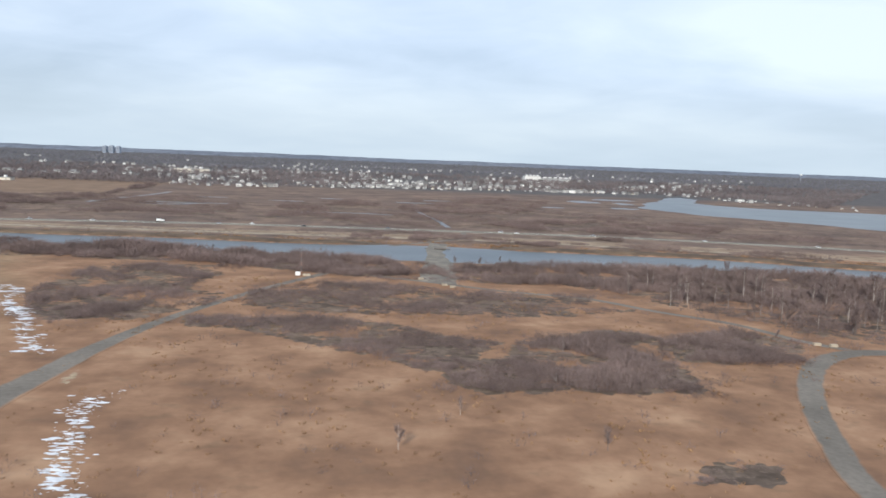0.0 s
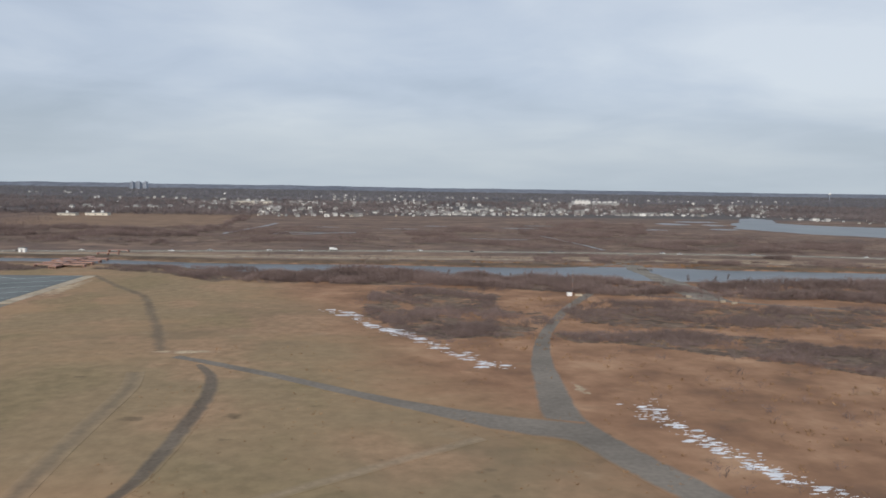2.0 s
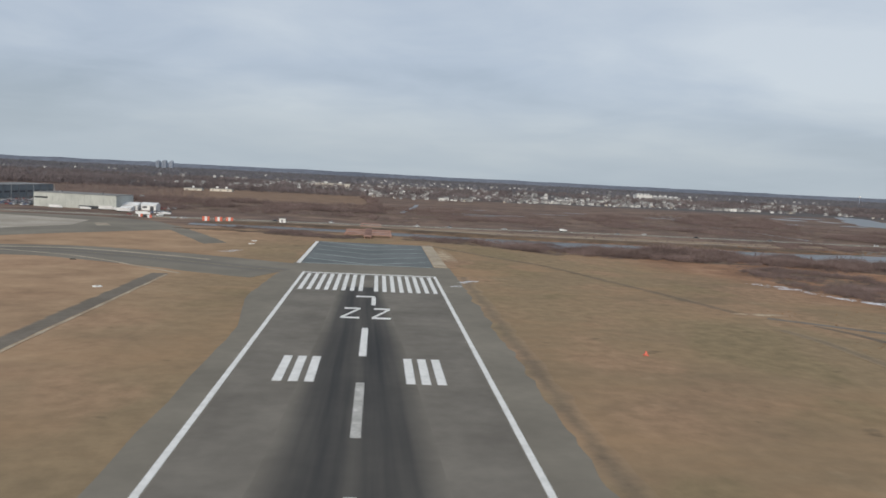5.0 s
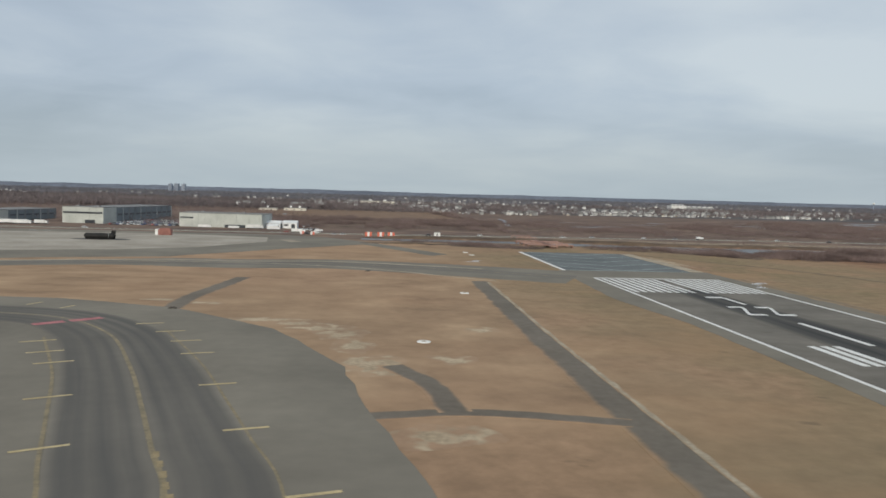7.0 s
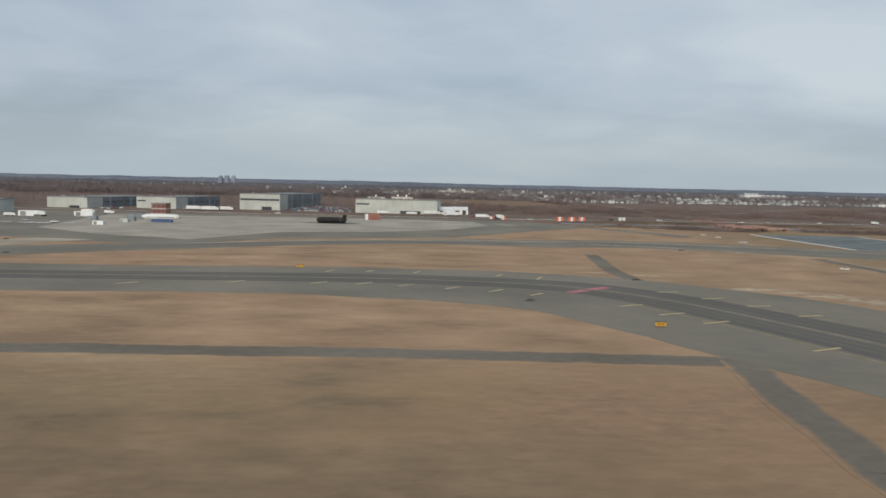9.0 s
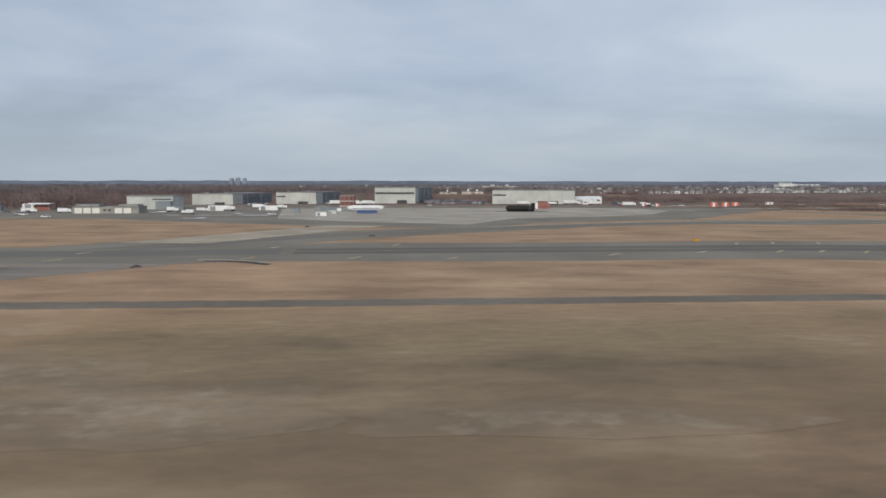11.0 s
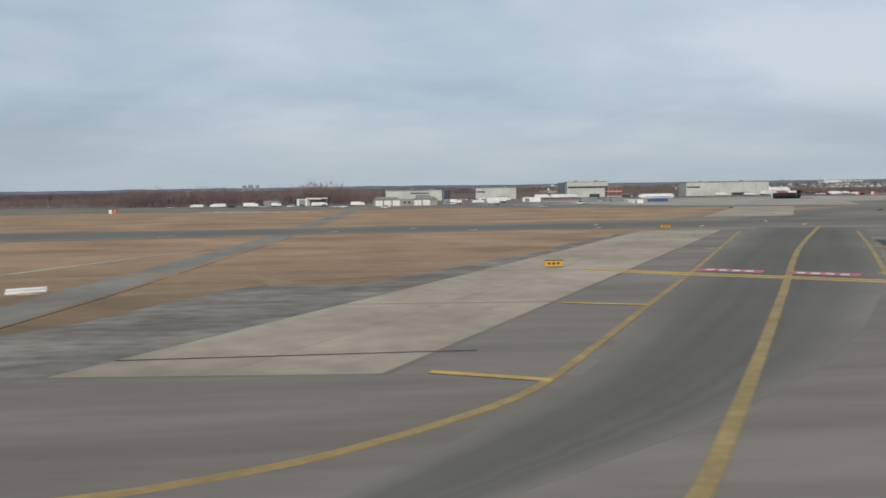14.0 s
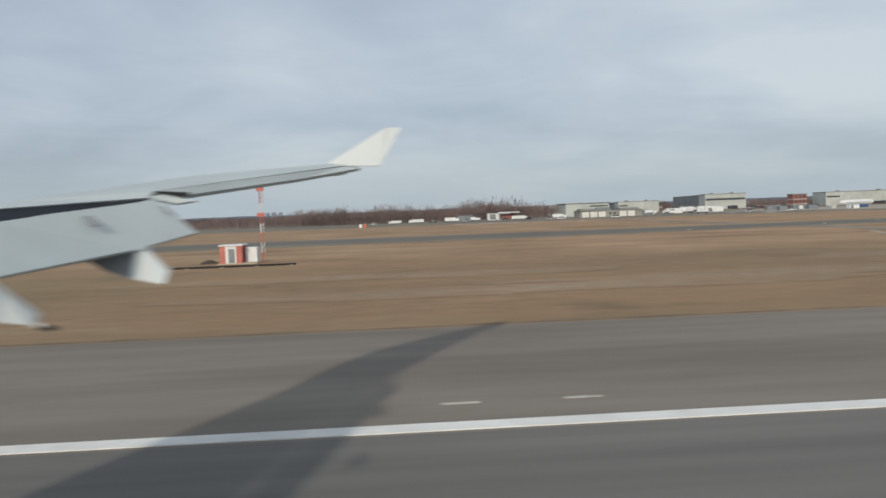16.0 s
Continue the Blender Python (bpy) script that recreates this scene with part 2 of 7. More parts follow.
def ground_material():
    m = bpy.data.materials.new("dry_grass")
    m.use_nodes = True
    n, l = m.node_tree.nodes, m.node_tree.links
    p = n["Principled BSDF"]
    p.inputs["Roughness"].default_value, p.inputs["Specular IOR Level"].default_value = 0.95, 0.1
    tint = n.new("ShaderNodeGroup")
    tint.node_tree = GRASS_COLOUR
    bp = n.new("ShaderNodeBump")
    bp.inputs["Strength"].default_value, bp.inputs["Distance"].default_value = 0.14, 0.15
    l.new(tint.outputs["Color"], p.inputs["Base Color"])
    l.new(tint.outputs["Height"], bp.inputs["Height"])
    l.new(bp.outputs["Normal"], p.inputs["Normal"])
    return m


def stain(name, edge_a, edge_b, dark, profile, streak=0.5):
    """Asphalt that is darker where tyres run: profile gives the darkness over the distance from the strip's middle (0 to 1)."""
    m = surface(name, edge_a, edge_b, 0.88, 0.05, 0.5, fineness=0.06, spec=0.12)
    n, l = m.node_tree.nodes, m.node_tree.links
    p = n["Principled BSDF"]
    plain = p.inputs["Base Color"].links[0].from_socket
    at = n.new("ShaderNodeAttribute")
    at.attribute_name = "across"
    ab = n.new("ShaderNodeMath")
    ab.operation = "ABSOLUTE"
    l.new(at.outputs["Fac"], ab.inputs[0])
    r = n.new("ShaderNodeValToRGB")
    while len(r.color_ramp.elements) < len(profile):
        r.color_ramp.elements.new(0.5)
    for e, (pos, v) in zip(r.color_ramp.elements, profile):
        e.position, e.color = pos, (v, v, v, 1)
    l.new(ab.outputs["Value"], r.inputs["Fac"])
    # streaks that run along the strip
    geo, cut, lay = n.new("ShaderNodeNewGeometry"), n.new("ShaderNodeSeparateXYZ"), n.new("ShaderNodeCombineXYZ")
    l.new(geo.outputs["Position"], cut.inputs["Vector"])
    for source, k, target in ((at.outputs["Fac"], 5.0, "X"), (cut.outputs["X"], 0.025, "Y"), (cut.outputs["Y"], 0.025, "Z")):
        f = n.new("ShaderNodeMath")
        f.operation = "MULTIPLY"
        f.inputs[1].default_value = k
        l.new(source, f.inputs[0])
        l.new(f.outputs["Value"], lay.inputs[target])
    t = n.new("ShaderNodeTexNoise")
    t.inputs["Scale"].default_value, t.inputs["Detail"].default_value = 1.0, 6.0
    l.new(lay.outputs["Vector"], t.inputs["Vector"])
    g = n.new("ShaderNodeMapRange")
    g.inputs["From Min"].default_value, g.inputs["From Max"].default_value = 0.3, 0.7
    g.inputs["To Min"].default_value, g.inputs["To Max"].default_value = 1 - streak, 1.0
    l.new(t.outputs["Fac"], g.inputs["Value"])
    k = n.new("ShaderNodeMath")
    k.operation = "MULTIPLY"
    l.new(r.outputs["Color"], k.inputs[0])
    l.new(g.outputs["Result"], k.inputs[1])
    mx = n.new("ShaderNodeMixRGB")
    mx.inputs["Color2"].default_value = (*dark, 1)
    l.new(k.outputs["Value"], mx.inputs["Fac"])
    l.new(plain, mx.inputs["Color1"])
    l.new(mx.outputs["Color"], p.inputs["Base Color"])
    return m


def fade(m, lo, hi, most=1.0, wobble=0.5, grain=0.3):
    """Lets a strip thin out into the grass towards its borders, with a ragged edge."""
    n, l = m.node_tree.nodes, m.node_tree.links
    p = n["Principled BSDF"]
    plain = p.inputs["Base Color"].links[0].from_socket
    at = n.new("ShaderNodeAttribute")
    at.attribute_name = "across"
    ab = n.new("ShaderNodeMath")
    ab.operation = "ABSOLUTE"
    l.new(at.outputs["Fac"], ab.inputs[0])
    geo, t = n.new("ShaderNodeNewGeometry"), n.new("ShaderNodeTexNoise")
    t.inputs["Scale"].default_value, t.inputs["Detail"].default_value = grain, 3.0 if grain < 0.4 else 6.0
    l.new(geo.outputs["Position"], t.inputs["Vector"])
    w = n.new("ShaderNodeMapRange")
    w.inputs["From Min"].default_value, w.inputs["From Max"].default_value = 0.3, 0.7
    w.inputs["To Min"].default_value, w.inputs["To Max"].default_value = -wobble / 2, wobble / 2
    l.new(t.outputs["Fac"], w.inputs["Value"])
    add = n.new("ShaderNodeMath")
    l.new(ab.outputs["Value"], add.inputs[0])
    l.new(w.outputs["Result"], add.inputs[1])
    r = n.new("ShaderNodeMapRange")
    r.interpolation_type = "SMOOTHSTEP"
    for key, v in (("From Min", lo), ("From Max", hi), ("To Min", most), ("To Max", 0.0)):
        r.inputs[key].default_value = v
    l.new(add.outputs["Value"], r.inputs["Value"])
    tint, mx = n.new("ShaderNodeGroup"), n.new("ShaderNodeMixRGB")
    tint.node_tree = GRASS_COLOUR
    l.new(r.outputs["Result"], mx.inputs["Fac"])
    l.new(tint.outputs["Color"], mx.inputs["Color1"])
    l.new(plain, mx.inputs["Color2"])
    l.new(mx.outputs["Color"], p.inputs["Base Color"])
    return m


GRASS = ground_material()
ASPHALT = surface("asphalt", (0.114, 0.104, 0.089), (0.157, 0.143, 0.121), 0.85, 0.06, 0.7, fineness=0.08, spec=0.12)
ASPHALT_OLD = surface("old_asphalt", (0.188, 0.168, 0.136), (0.247, 0.221, 0.178), 0.88, 0.05, 0.5, fineness=0.06, spec=0.12)
WET = surface("wet_asphalt", (0.060, 0.061, 0.065), (0.125, 0.123, 0.122), 0.55, 0.4, 1.6, fineness=0.25, spec=0.22)
ASPHALT_DARK = surface("dark_asphalt", (0.052, 0.052, 0.052), (0.085, 0.083, 0.08), 0.8, 0.08, 0.9, fineness=0.2, spec=0.12)
TYRE_LANE = stain("tyre_worn_asphalt", (0.188, 0.168, 0.138), (0.247, 0.221, 0.181), (0.097, 0.093, 0.088), [(0.0, 0.45), (0.08, 0.4), (0.18, 0.85), (0.30, 0.6), (0.45, 0.92), (0.60, 0.6), (0.72, 0.85), (0.88, 0.8), (0.95, 0.35), (1.0, 0.0)], 0.35)
RUBBER_LANE = stain("rubber_stained_asphalt", (0.158, 0.142, 0.120), (0.215, 0.194, 0.163), (0.038, 0.039, 0.041), [(0.0, 0.65), (0.15, 0.85), (0.4, 0.97), (0.68, 0.75), (1.0, 0.0)], 0.3)
SOFT_LANE = stain("worn_asphalt_lane", (0.188, 0.168, 0.138), (0.247, 0.221, 0.181), (0.152, 0.141, 0.126), [(0.0, 0.8), (0.5, 0.75), (1.0, 0.0)], 0.4)
WEST_LANE = stain("worn_taxi_lane", (0.188, 0.168, 0.136), (0.247, 0.221, 0.178), (0.150, 0.141, 0.130), [(0.0, 0.85), (0.6, 0.8), (1.0, 0.1)], 0.3)
EXIT_LANE = stain("worn_exit_lane", (0.190, 0.172, 0.145), (0.250, 0.227, 0.193), (0.108, 0.101, 0.091), [(0.0, 0.8), (0.5, 0.75), (1.0, 0.0)], 0.4)
CHEVRON = surface("faded_chevron_paint", (0.30, 0.345, 0.335), (0.43, 0.47, 0.45), 0.8, 0.4, 2.0, fineness=0.2, spec=0.12)
BLUE_PAD = surface("blast_pad_asphalt", (0.128, 0.140, 0.140), (0.176, 0.189, 0.186), 0.85, 0.06, 0.6, fineness=0.15, spec=0.12)
CONCRETE = surface("concrete", (0.325, 0.272, 0.207), (0.46, 0.388, 0.300), 0.9, 0.09, 0.7, fineness=0.14, spec=0.12, items=0.06)
APRON = surface("apron_concrete", (0.330, 0.292, 0.240), (0.440, 0.392, 0.328), 0.9, 0.07, 0.6, fineness=0.10, spec=0.12)
TRACK = fade(surface("worn_grass_track", (0.13, 0.10, 0.072), (0.18, 0.14, 0.095), 0.95, 0.15, 1.2), 0.0, 1.0, 0.55)
TRACK_PALE = fade(surface("pale_worn_grass", (0.27, 0.205, 0.135), (0.35, 0.265, 0.175), 0.95, 0.15, 1.2), 0.1, 1.0, 0.6)
GRAVEL = fade(surface("gravel_road", (0.165, 0.15, 0.128), (0.235, 0.21, 0.178), 0.95, 0.12, 1.6, bump=0.08, spec=0.12), 0.72, 1.0, 1.0, 0.14)
ROAD = fade(surface("service_road_asphalt", (0.135, 0.122, 0.102), (0.188, 0.169, 0.141), 0.88, 0.06, 0.9, fineness=0.14, spec=0.12), 0.6, 1.0, 0.9, 0.25)
FIELD_ROAD = fade(surface("field_road", (0.162, 0.142, 0.120), (0.228, 0.199, 0.167), 0.92, 0.08, 1.2, spec=0.12, fineness=0.15), 0.72, 1.0, 1.0, 0.14)
RUNWAY_MID = surface("runway_asphalt", (0.158, 0.142, 0.120), (0.215, 0.194, 0.163), 0.86, 0.09, 0.5, fineness=0.1, spec=0.12)
BLEACHED = fade(surface("bleached_grass", (0.25, 0.198, 0.135), (0.36, 0.29, 0.205), 0.95, 0.15, 1.2), 0.0, 0.75, 0.5, 1.5, 0.5)
SAND_SCRAP = fade(surface("bare_sand_scraps", (0.36, 0.275, 0.180), (0.52, 0.408, 0.278), 0.95, 0.2, 1.8), 0.35, 0.85, 1.0, 1.3, 0.45)
LANDING_GREY = surface("landing_runway_asphalt", (0.140, 0.131, 0.118), (0.202, 0.188, 0.170), 0.68, 0.5, 1.6, fineness=0.10, spec=0.2, stretch=(0.05, 1, 1))
DRY_VERGE = fade(surface("pale_dry_verge", (0.235, 0.165, 0.105), (0.37, 0.275, 0.185), 0.95, 0.12, 0.9), 0.6, 1.0, 0.9, 0.5)
BARE_SAND = surface("bare_sand", (0.31, 0.255, 0.18), (0.46, 0.39, 0.29), 0.95, 0.2, 1.8, bump=0.2)
BROKEN = surface("broken_asphalt", (0.162, 0.145, 0.122), (0.282, 0.245, 0.199), 0.95, 0.30, 1.3, fineness=0.3, bump=0.3, contrast=(0.38, 0.66), stretch=(0.55, 1, 1))
PALE_ROAD = fade(surface("pale_worn_asphalt", (0.215, 0.196, 0.165), (0.285, 0.261, 0.222), 0.9, 0.1, 0.6, fineness=0.12, spec=0.12), 0.66, 1.0, 1.0, 0.36, 0.8)
WORN_YELLOW = surface("worn_yellow_paint", (0.200, 0.165, 0.105), (0.295, 0.235, 0.140), 0.75, 0.5, 2.5, fineness=0.2)
LANDING_SHOULDER = surface("landing_shoulder_asphalt", (0.192, 0.165, 0.138), (0.270, 0.233, 0.196), 0.8, 0.22, 1.1, fineness=0.10, spec=0.16, stretch=(0.16, 1, 1))
DARK_SOIL = fade(surface("dark_soil", (0.075, 0.06, 0.046), (0.13, 0.10, 0.075), 0.95, 0.2, 1.2), 0.1, 1.0, 0.6, 0.8, 0.6)
EARTH = fade(surface("dark_earth_track", (0.105, 0.088, 0.072), (0.165, 0.138, 0.112), 0.95, 0.12, 1.6, spec=0.12), 0.4, 1.0, 0.85, 0.3)
EARTH_FAINT = fade(surface("faint_earth_track", (0.125, 0.098, 0.072), (0.185, 0.143, 0.102), 0.95, 0.12, 1.6, spec=0.12), 0.1, 1.0, 0.75, 0.6)
SAND = fade(surface("pale_sand", (0.31, 0.255, 0.18), (0.46, 0.39, 0.29), 0.95, 0.2, 1.8, bump=0.2), 0.35, 1.0, 0.9, 0.8)
BANK = fade(surface("canal_bank", (0.075, 0.054, 0.040), (0.155, 0.108, 0.073), 0.95, 0.1, 1.2, bump=0.3), 0.55, 1.0, 1.0, 0.6)
SNOW = fade(surface("old_snow", (0.50, 0.50, 0.52), (0.80, 0.81, 0.84), 0.7, 0.6, 3.0, bump=0.3, fineness=0.12), 0.75, 1.0, 1.0, 0.5)
WATER = surface("canal_water", (0.082, 0.096, 0.110), (0.128, 0.142, 0.155), 0.32, 0.03, 0.55, bump=0.6, spec=0.14, fineness=0.1)
OIL = surface("oil_stained_asphalt", (0.112, 0.102, 0.092), (0.205, 0.182, 0.156), 0.8, 0.45, 2.2, fineness=0.25, spec=0.14, contrast=(0.36, 0.64))
WHITE_PAINT = surface("white_road_paint", (0.70, 0.685, 0.645), (0.83, 0.815, 0.775), 0.7, 0.5, 2.5, fineness=0.08)
WORN_WHITE = surface("worn_white_paint", (0.36, 0.345, 0.31), (0.56, 0.54, 0.50), 0.75, 0.4, 2.0, fineness=0.2)
YELLOW_PAINT = surface("yellow_road_paint", (0.285, 0.205, 0.088), (0.395, 0.285, 0.118), 0.7, 0.5, 2.5, fineness=0.18)
PALE_YELLOW = surface("pale_yellow_dash_paint", (0.46, 0.36, 0.19), (0.60, 0.48, 0.27), 0.75, 0.5, 2.5, fineness=0.15)
DASH_YELLOW = surface("bright_yellow_dash_paint", (0.48, 0.32, 0.095), (0.62, 0.42, 0.14), 0.7, 0.5, 2.5, fineness=0.15)
FADED_YELLOW = surface("faded_yellow_paint", (0.235, 0.185, 0.105), (0.345, 0.265, 0.145), 0.75, 0.5, 2.5, fineness=0.2)
RED_PAINT = surface("red_sign_paint", (0.40, 0.135, 0.14), (0.52, 0.20, 0.20), 0.7, 0.5, 2.5)
TWIG = surface("bare_scrub", (0.148, 0.112, 0.105), (0.232, 0.174, 0.162), 0.95, 0.05, 0.6, islands=0.25, spec=0.05)
LITTER = surface("scrub_floor", (0.125, 0.094, 0.075), (0.195, 0.143, 0.106), 0.95, 0.08, 0.9, islands=0.3, spec=0.05)
WOOD_FAR = surface("bare_town_trees", (0.130, 0.110, 0.113), (0.212, 0.178, 0.176), 0.95, 0.006, 0.05, islands=0.22, spec=0.03)
# bare trees bluer and paler than their bark: haze mixed into the base colour
WOOD_HAZE = surface("haze_tinted_trees", (0.138, 0.137, 0.158), (0.205, 0.197, 0.216), 0.95, 0.004, 0.04, islands=0.22, spec=0.03)
# blue-grey that stands for air haze over the horizon
HAZE_BLUE = surface("painted_haze_blue", (0.150, 0.165, 0.200), (0.185, 0.200, 0.235), 0.95, 0.002, 0.02, spec=0.05)
BARK = surface("grey_bark", (0.15, 0.128, 0.120), (0.25, 0.215, 0.200), 0.95, 0.3, 3.0, items=0.3, spec=0.1)
BIRCH = surface("pale_birch_bark", (0.32, 0.275, 0.25), (0.50, 0.45, 0.41), 0.9, 0.6, 3.0, items=0.3, spec=0.1)
REED_TUFT = surface("reed_tufts", (0.24, 0.145, 0.083), (0.36, 0.225, 0.125), 0.95, 0.05, 0.6, islands=0.35, spec=0.05)
WHITE_METAL = surface("white_metal", (0.66, 0.66, 0.65), (0.78, 0.78, 0.77), 0.5, 0.4, 2.0, fineness=0.06, items=0.08)
GREY_METAL = surface("grey_metal", (0.20, 0.205, 0.21), (0.28, 0.285, 0.29), 0.55, 0.4, 2.0, fineness=0.1)
SIDING = surface("pale_metal_siding", (0.42, 0.435, 0.405), (0.51, 0.525, 0.49), 0.6, 0.15, 1.2, fineness=0.08)
SIDING_SIDE = surface("slate_blue_siding", (0.17, 0.195, 0.21), (0.22, 0.245, 0.26), 0.6, 0.15, 1.2, fineness=0.08)
GARAGE_GREY = surface("grey_block_wall", (0.25, 0.24, 0.215), (0.33, 0.315, 0.285), 0.8, 0.2, 1.5, fineness=0.08)
ROOF_GREY = surface("flat_roof_membrane", (0.19, 0.19, 0.188), (0.28, 0.278, 0.27), 0.9, 0.15, 1.0)
BRICK_RED = surface("brick_red_cladding", (0.23, 0.105, 0.088), (0.32, 0.15, 0.125), 0.85, 0.3, 2.0)
BAND = surface("dark_window_band", (0.035, 0.04, 0.048), (0.06, 0.066, 0.075), 0.3, 0.3, 1.0, spec=0.5)
DOOR_WHITE = surface("cream_roller_door", (0.64, 0.625, 0.57), (0.74, 0.72, 0.66), 0.6, 0.5, 2.0, fineness=0.05)
BLACK = surface("soot_black_steel", (0.012, 0.012, 0.012), (0.025, 0.024, 0.023), 0.7, 0.4, 1.5)
ORANGE = surface("signal_orange_paint", (0.56, 0.13, 0.085), (0.68, 0.19, 0.12), 0.6, 0.5, 2.0, fineness=0.1)
RUST = surface("rust_red_timber", (0.33, 0.190, 0.150), (0.45, 0.275, 0.215), 0.9, 0.4, 1.8)
SIGN_YELLOW = surface("yellow_sign_panel", (0.52, 0.29, 0.040), (0.62, 0.36, 0.06), 0.5, 0.5, 2.0, fineness=0.08)
TIMBER = surface("weathered_timber", (0.16, 0.13, 0.11), (0.26, 0.22, 0.19), 0.95, 0.4, 1.8)
RED_PANEL = surface("faded_red_panel", (0.44, 0.13, 0.10), (0.55, 0.19, 0.15), 0.7, 0.5, 2.0, fineness=0.1)
NAVY = surface("navy_blue_paint", (0.045, 0.08, 0.19), (0.07, 0.11, 0.24), 0.5, 0.4, 1.5)
RUBBER_TYRE = surface("tyre_rubber", (0.02, 0.02, 0.02), (0.035, 0.035, 0.035), 0.9, 1.0, 4.0)
GLASS_DARK = surface("dark_vehicle_glass", (0.02, 0.024, 0.03), (0.035, 0.04, 0.048), 0.15, 0.4, 2.0, spec=0.6)
# grey concrete shifted to blue, so distance haze sits in the colour
TOWER_HAZE = surface("haze_tinted_concrete", (0.27, 0.31, 0.38), (0.33, 0.37, 0.44), 0.9, 0.02, 0.2, fineness=0.05)
CAR_PAINTS = [surface("car_paint_" + k, c, tuple(min(1, v * 1.15) for v in c), 0.35, 0.4, 2.0, fineness=0.04, spec=0.5) for k, c in
              (("white", (0.72, 0.72, 0.71)), ("silver", (0.42, 0.43, 0.44)), ("black", (0.03, 0.03, 0.035)), ("grey", (0.16, 0.165, 0.175)), ("red", (0.32, 0.04, 0.035)), ("blue", (0.06, 0.10, 0.22)))]
HOUSE_WALLS = [surface("house_wall_" + k, c, tuple(v * 1.12 for v in c), 0.8, 0.2, 1.0, items=0.12, fineness=0.06) for k, c in
               (("white", (0.66, 0.65, 0.63)), ("cream", (0.58, 0.54, 0.47)), ("grey", (0.34, 0.34, 0.34)), ("brick", (0.26, 0.15, 0.12)), ("tan", (0.42, 0.35, 0.28)))]
HOUSE_ROOFS = [surface("shingle_" + k, c, tuple(v * 1.2 for v in c), 0.9, 0.2, 1.0, items=0.2, fineness=0.1) for k, c in
               (("grey", (0.17, 0.165, 0.16)), ("brown", (0.14, 0.105, 0.085)), ("pale", (0.34, 0.33, 0.32)))]

# ---- mesh helpers ----


def obj(name, verts, faces, mat, parent=None, label=""):
    me = bpy.data.meshes.new(name)
    me.from_pydata([tuple(v) for v in verts], [], faces)
    me.materials.append(mat)
    me.update()
    o = new(name, me)
    if parent:
        o.parent = parent
    if label:
        o["label"] = label
    return o


def part(name, bm, mat, parent=None, label=""):
    me = bpy.data.meshes.new(name)
    bmesh.ops.recalc_face_normals(bm, faces=bm.faces)
    bm.to_mesh(me)
    bm.free()
    me.materials.append(mat)
    o = new(name, me)
    if parent:
        o.parent = parent
    if label:
        o["label"] = label
    return o


def box_bm(bm, x0, x1, y0, y1, z0, z1, bevel=0.0):
    r = bmesh.ops.create_cube(bm, size=1.0)
    bmesh.ops.scale(bm, vec=(x1 - x0, y1 - y0, z1 - z0), verts=r["verts"])
    bmesh.ops.translate(bm, vec=((x0 + x1) / 2, (y0 + y1) / 2, (z0 + z1) / 2), verts=r["verts"])
    if bevel:
        edges = list({e for v in r["verts"] for e in v.link_edges})
        bmesh.ops.bevel(bm, geom=edges, offset=bevel, segments=2, affect="EDGES", profile=0.5)


def block(name, x0, x1, y0, y1, z0, z1, mat, parent=None, label="", bevel=0.0):
    bm = bmesh.new()
    box_bm(bm, x0, x1, y0, y1, z0, z1, bevel)
    return part(name, bm, mat, parent, label)


def rod(name, a, b, r, mat, parent=None, label="", n=8):
    a, b = Vector(a), Vector(b)
    bm = bmesh.new()
    m = Matrix.Translation((a + b) / 2) @ (b - a).to_track_quat("Z", "Y").to_matrix().to_4x4()
    bmesh.ops.create_cone(bm, cap_ends=True, segments=n, radius1=r, radius2=r, depth=(b - a).length, matrix=m)
    return part(name, bm, mat, parent, label)


def thing(name, label, category, at=(0, 0, 0), turn=0.0, group=""):
    e = new(name)
    e.matrix_world = pose(*at, 0, 0, turn)
    return tagged(e, label, category, group)


def sheet(name, outline, z, mat, parent=None, label="", ragged=0.0, step=4.0):
    """A flat piece of ground with the given outline and a small edge; ragged: how far its border wanders."""
    pts = []
    for (x0, y0), (x1, y1) in zip(outline, outline[1:] + outline[:1]):
        k = max(1, int(math.hypot(x1 - x0, y1 - y0) / step)) if ragged else 1
        for i in range(min(k, 60)):
            f = i / min(k, 60)
            x, y = x0 + (x1 - x0) * f, y0 + (y1 - y0) * f
            if ragged:
                q = noise.noise_vector((x * 0.21, y * 0.21, z))
                x, y = x + q[0] * ragged, y + q[1] * ragged
            pts.append((x, y))
    n = len(pts)
    verts = [(x, y, z) for x, y in pts] + [(x, y, -0.05) for x, y in pts]
    faces = []
    for t in tessellate_polygon([[Vector((x, y, 0)) for x, y in pts]]):
        (ax, ay), (bx, by), (cx, cy) = (pts[i] for i in t)
        faces.append(tuple(t) if (bx - ax) * (cy - ay) - (by - ay) * (cx - ax) > 0 else tuple(reversed(t)))
    area = sum(x0 * y1 - x1 * y0 for (x0, y0), (x1, y1) in zip(pts, pts[1:] + pts[:1]))
    for i in range(n):
        j = (i + 1) % n
        faces.append((i, i + n, j + n, j) if area > 0 else (j, j + n, i + n, i))
    return obj(name, verts, faces, mat, parent, label)


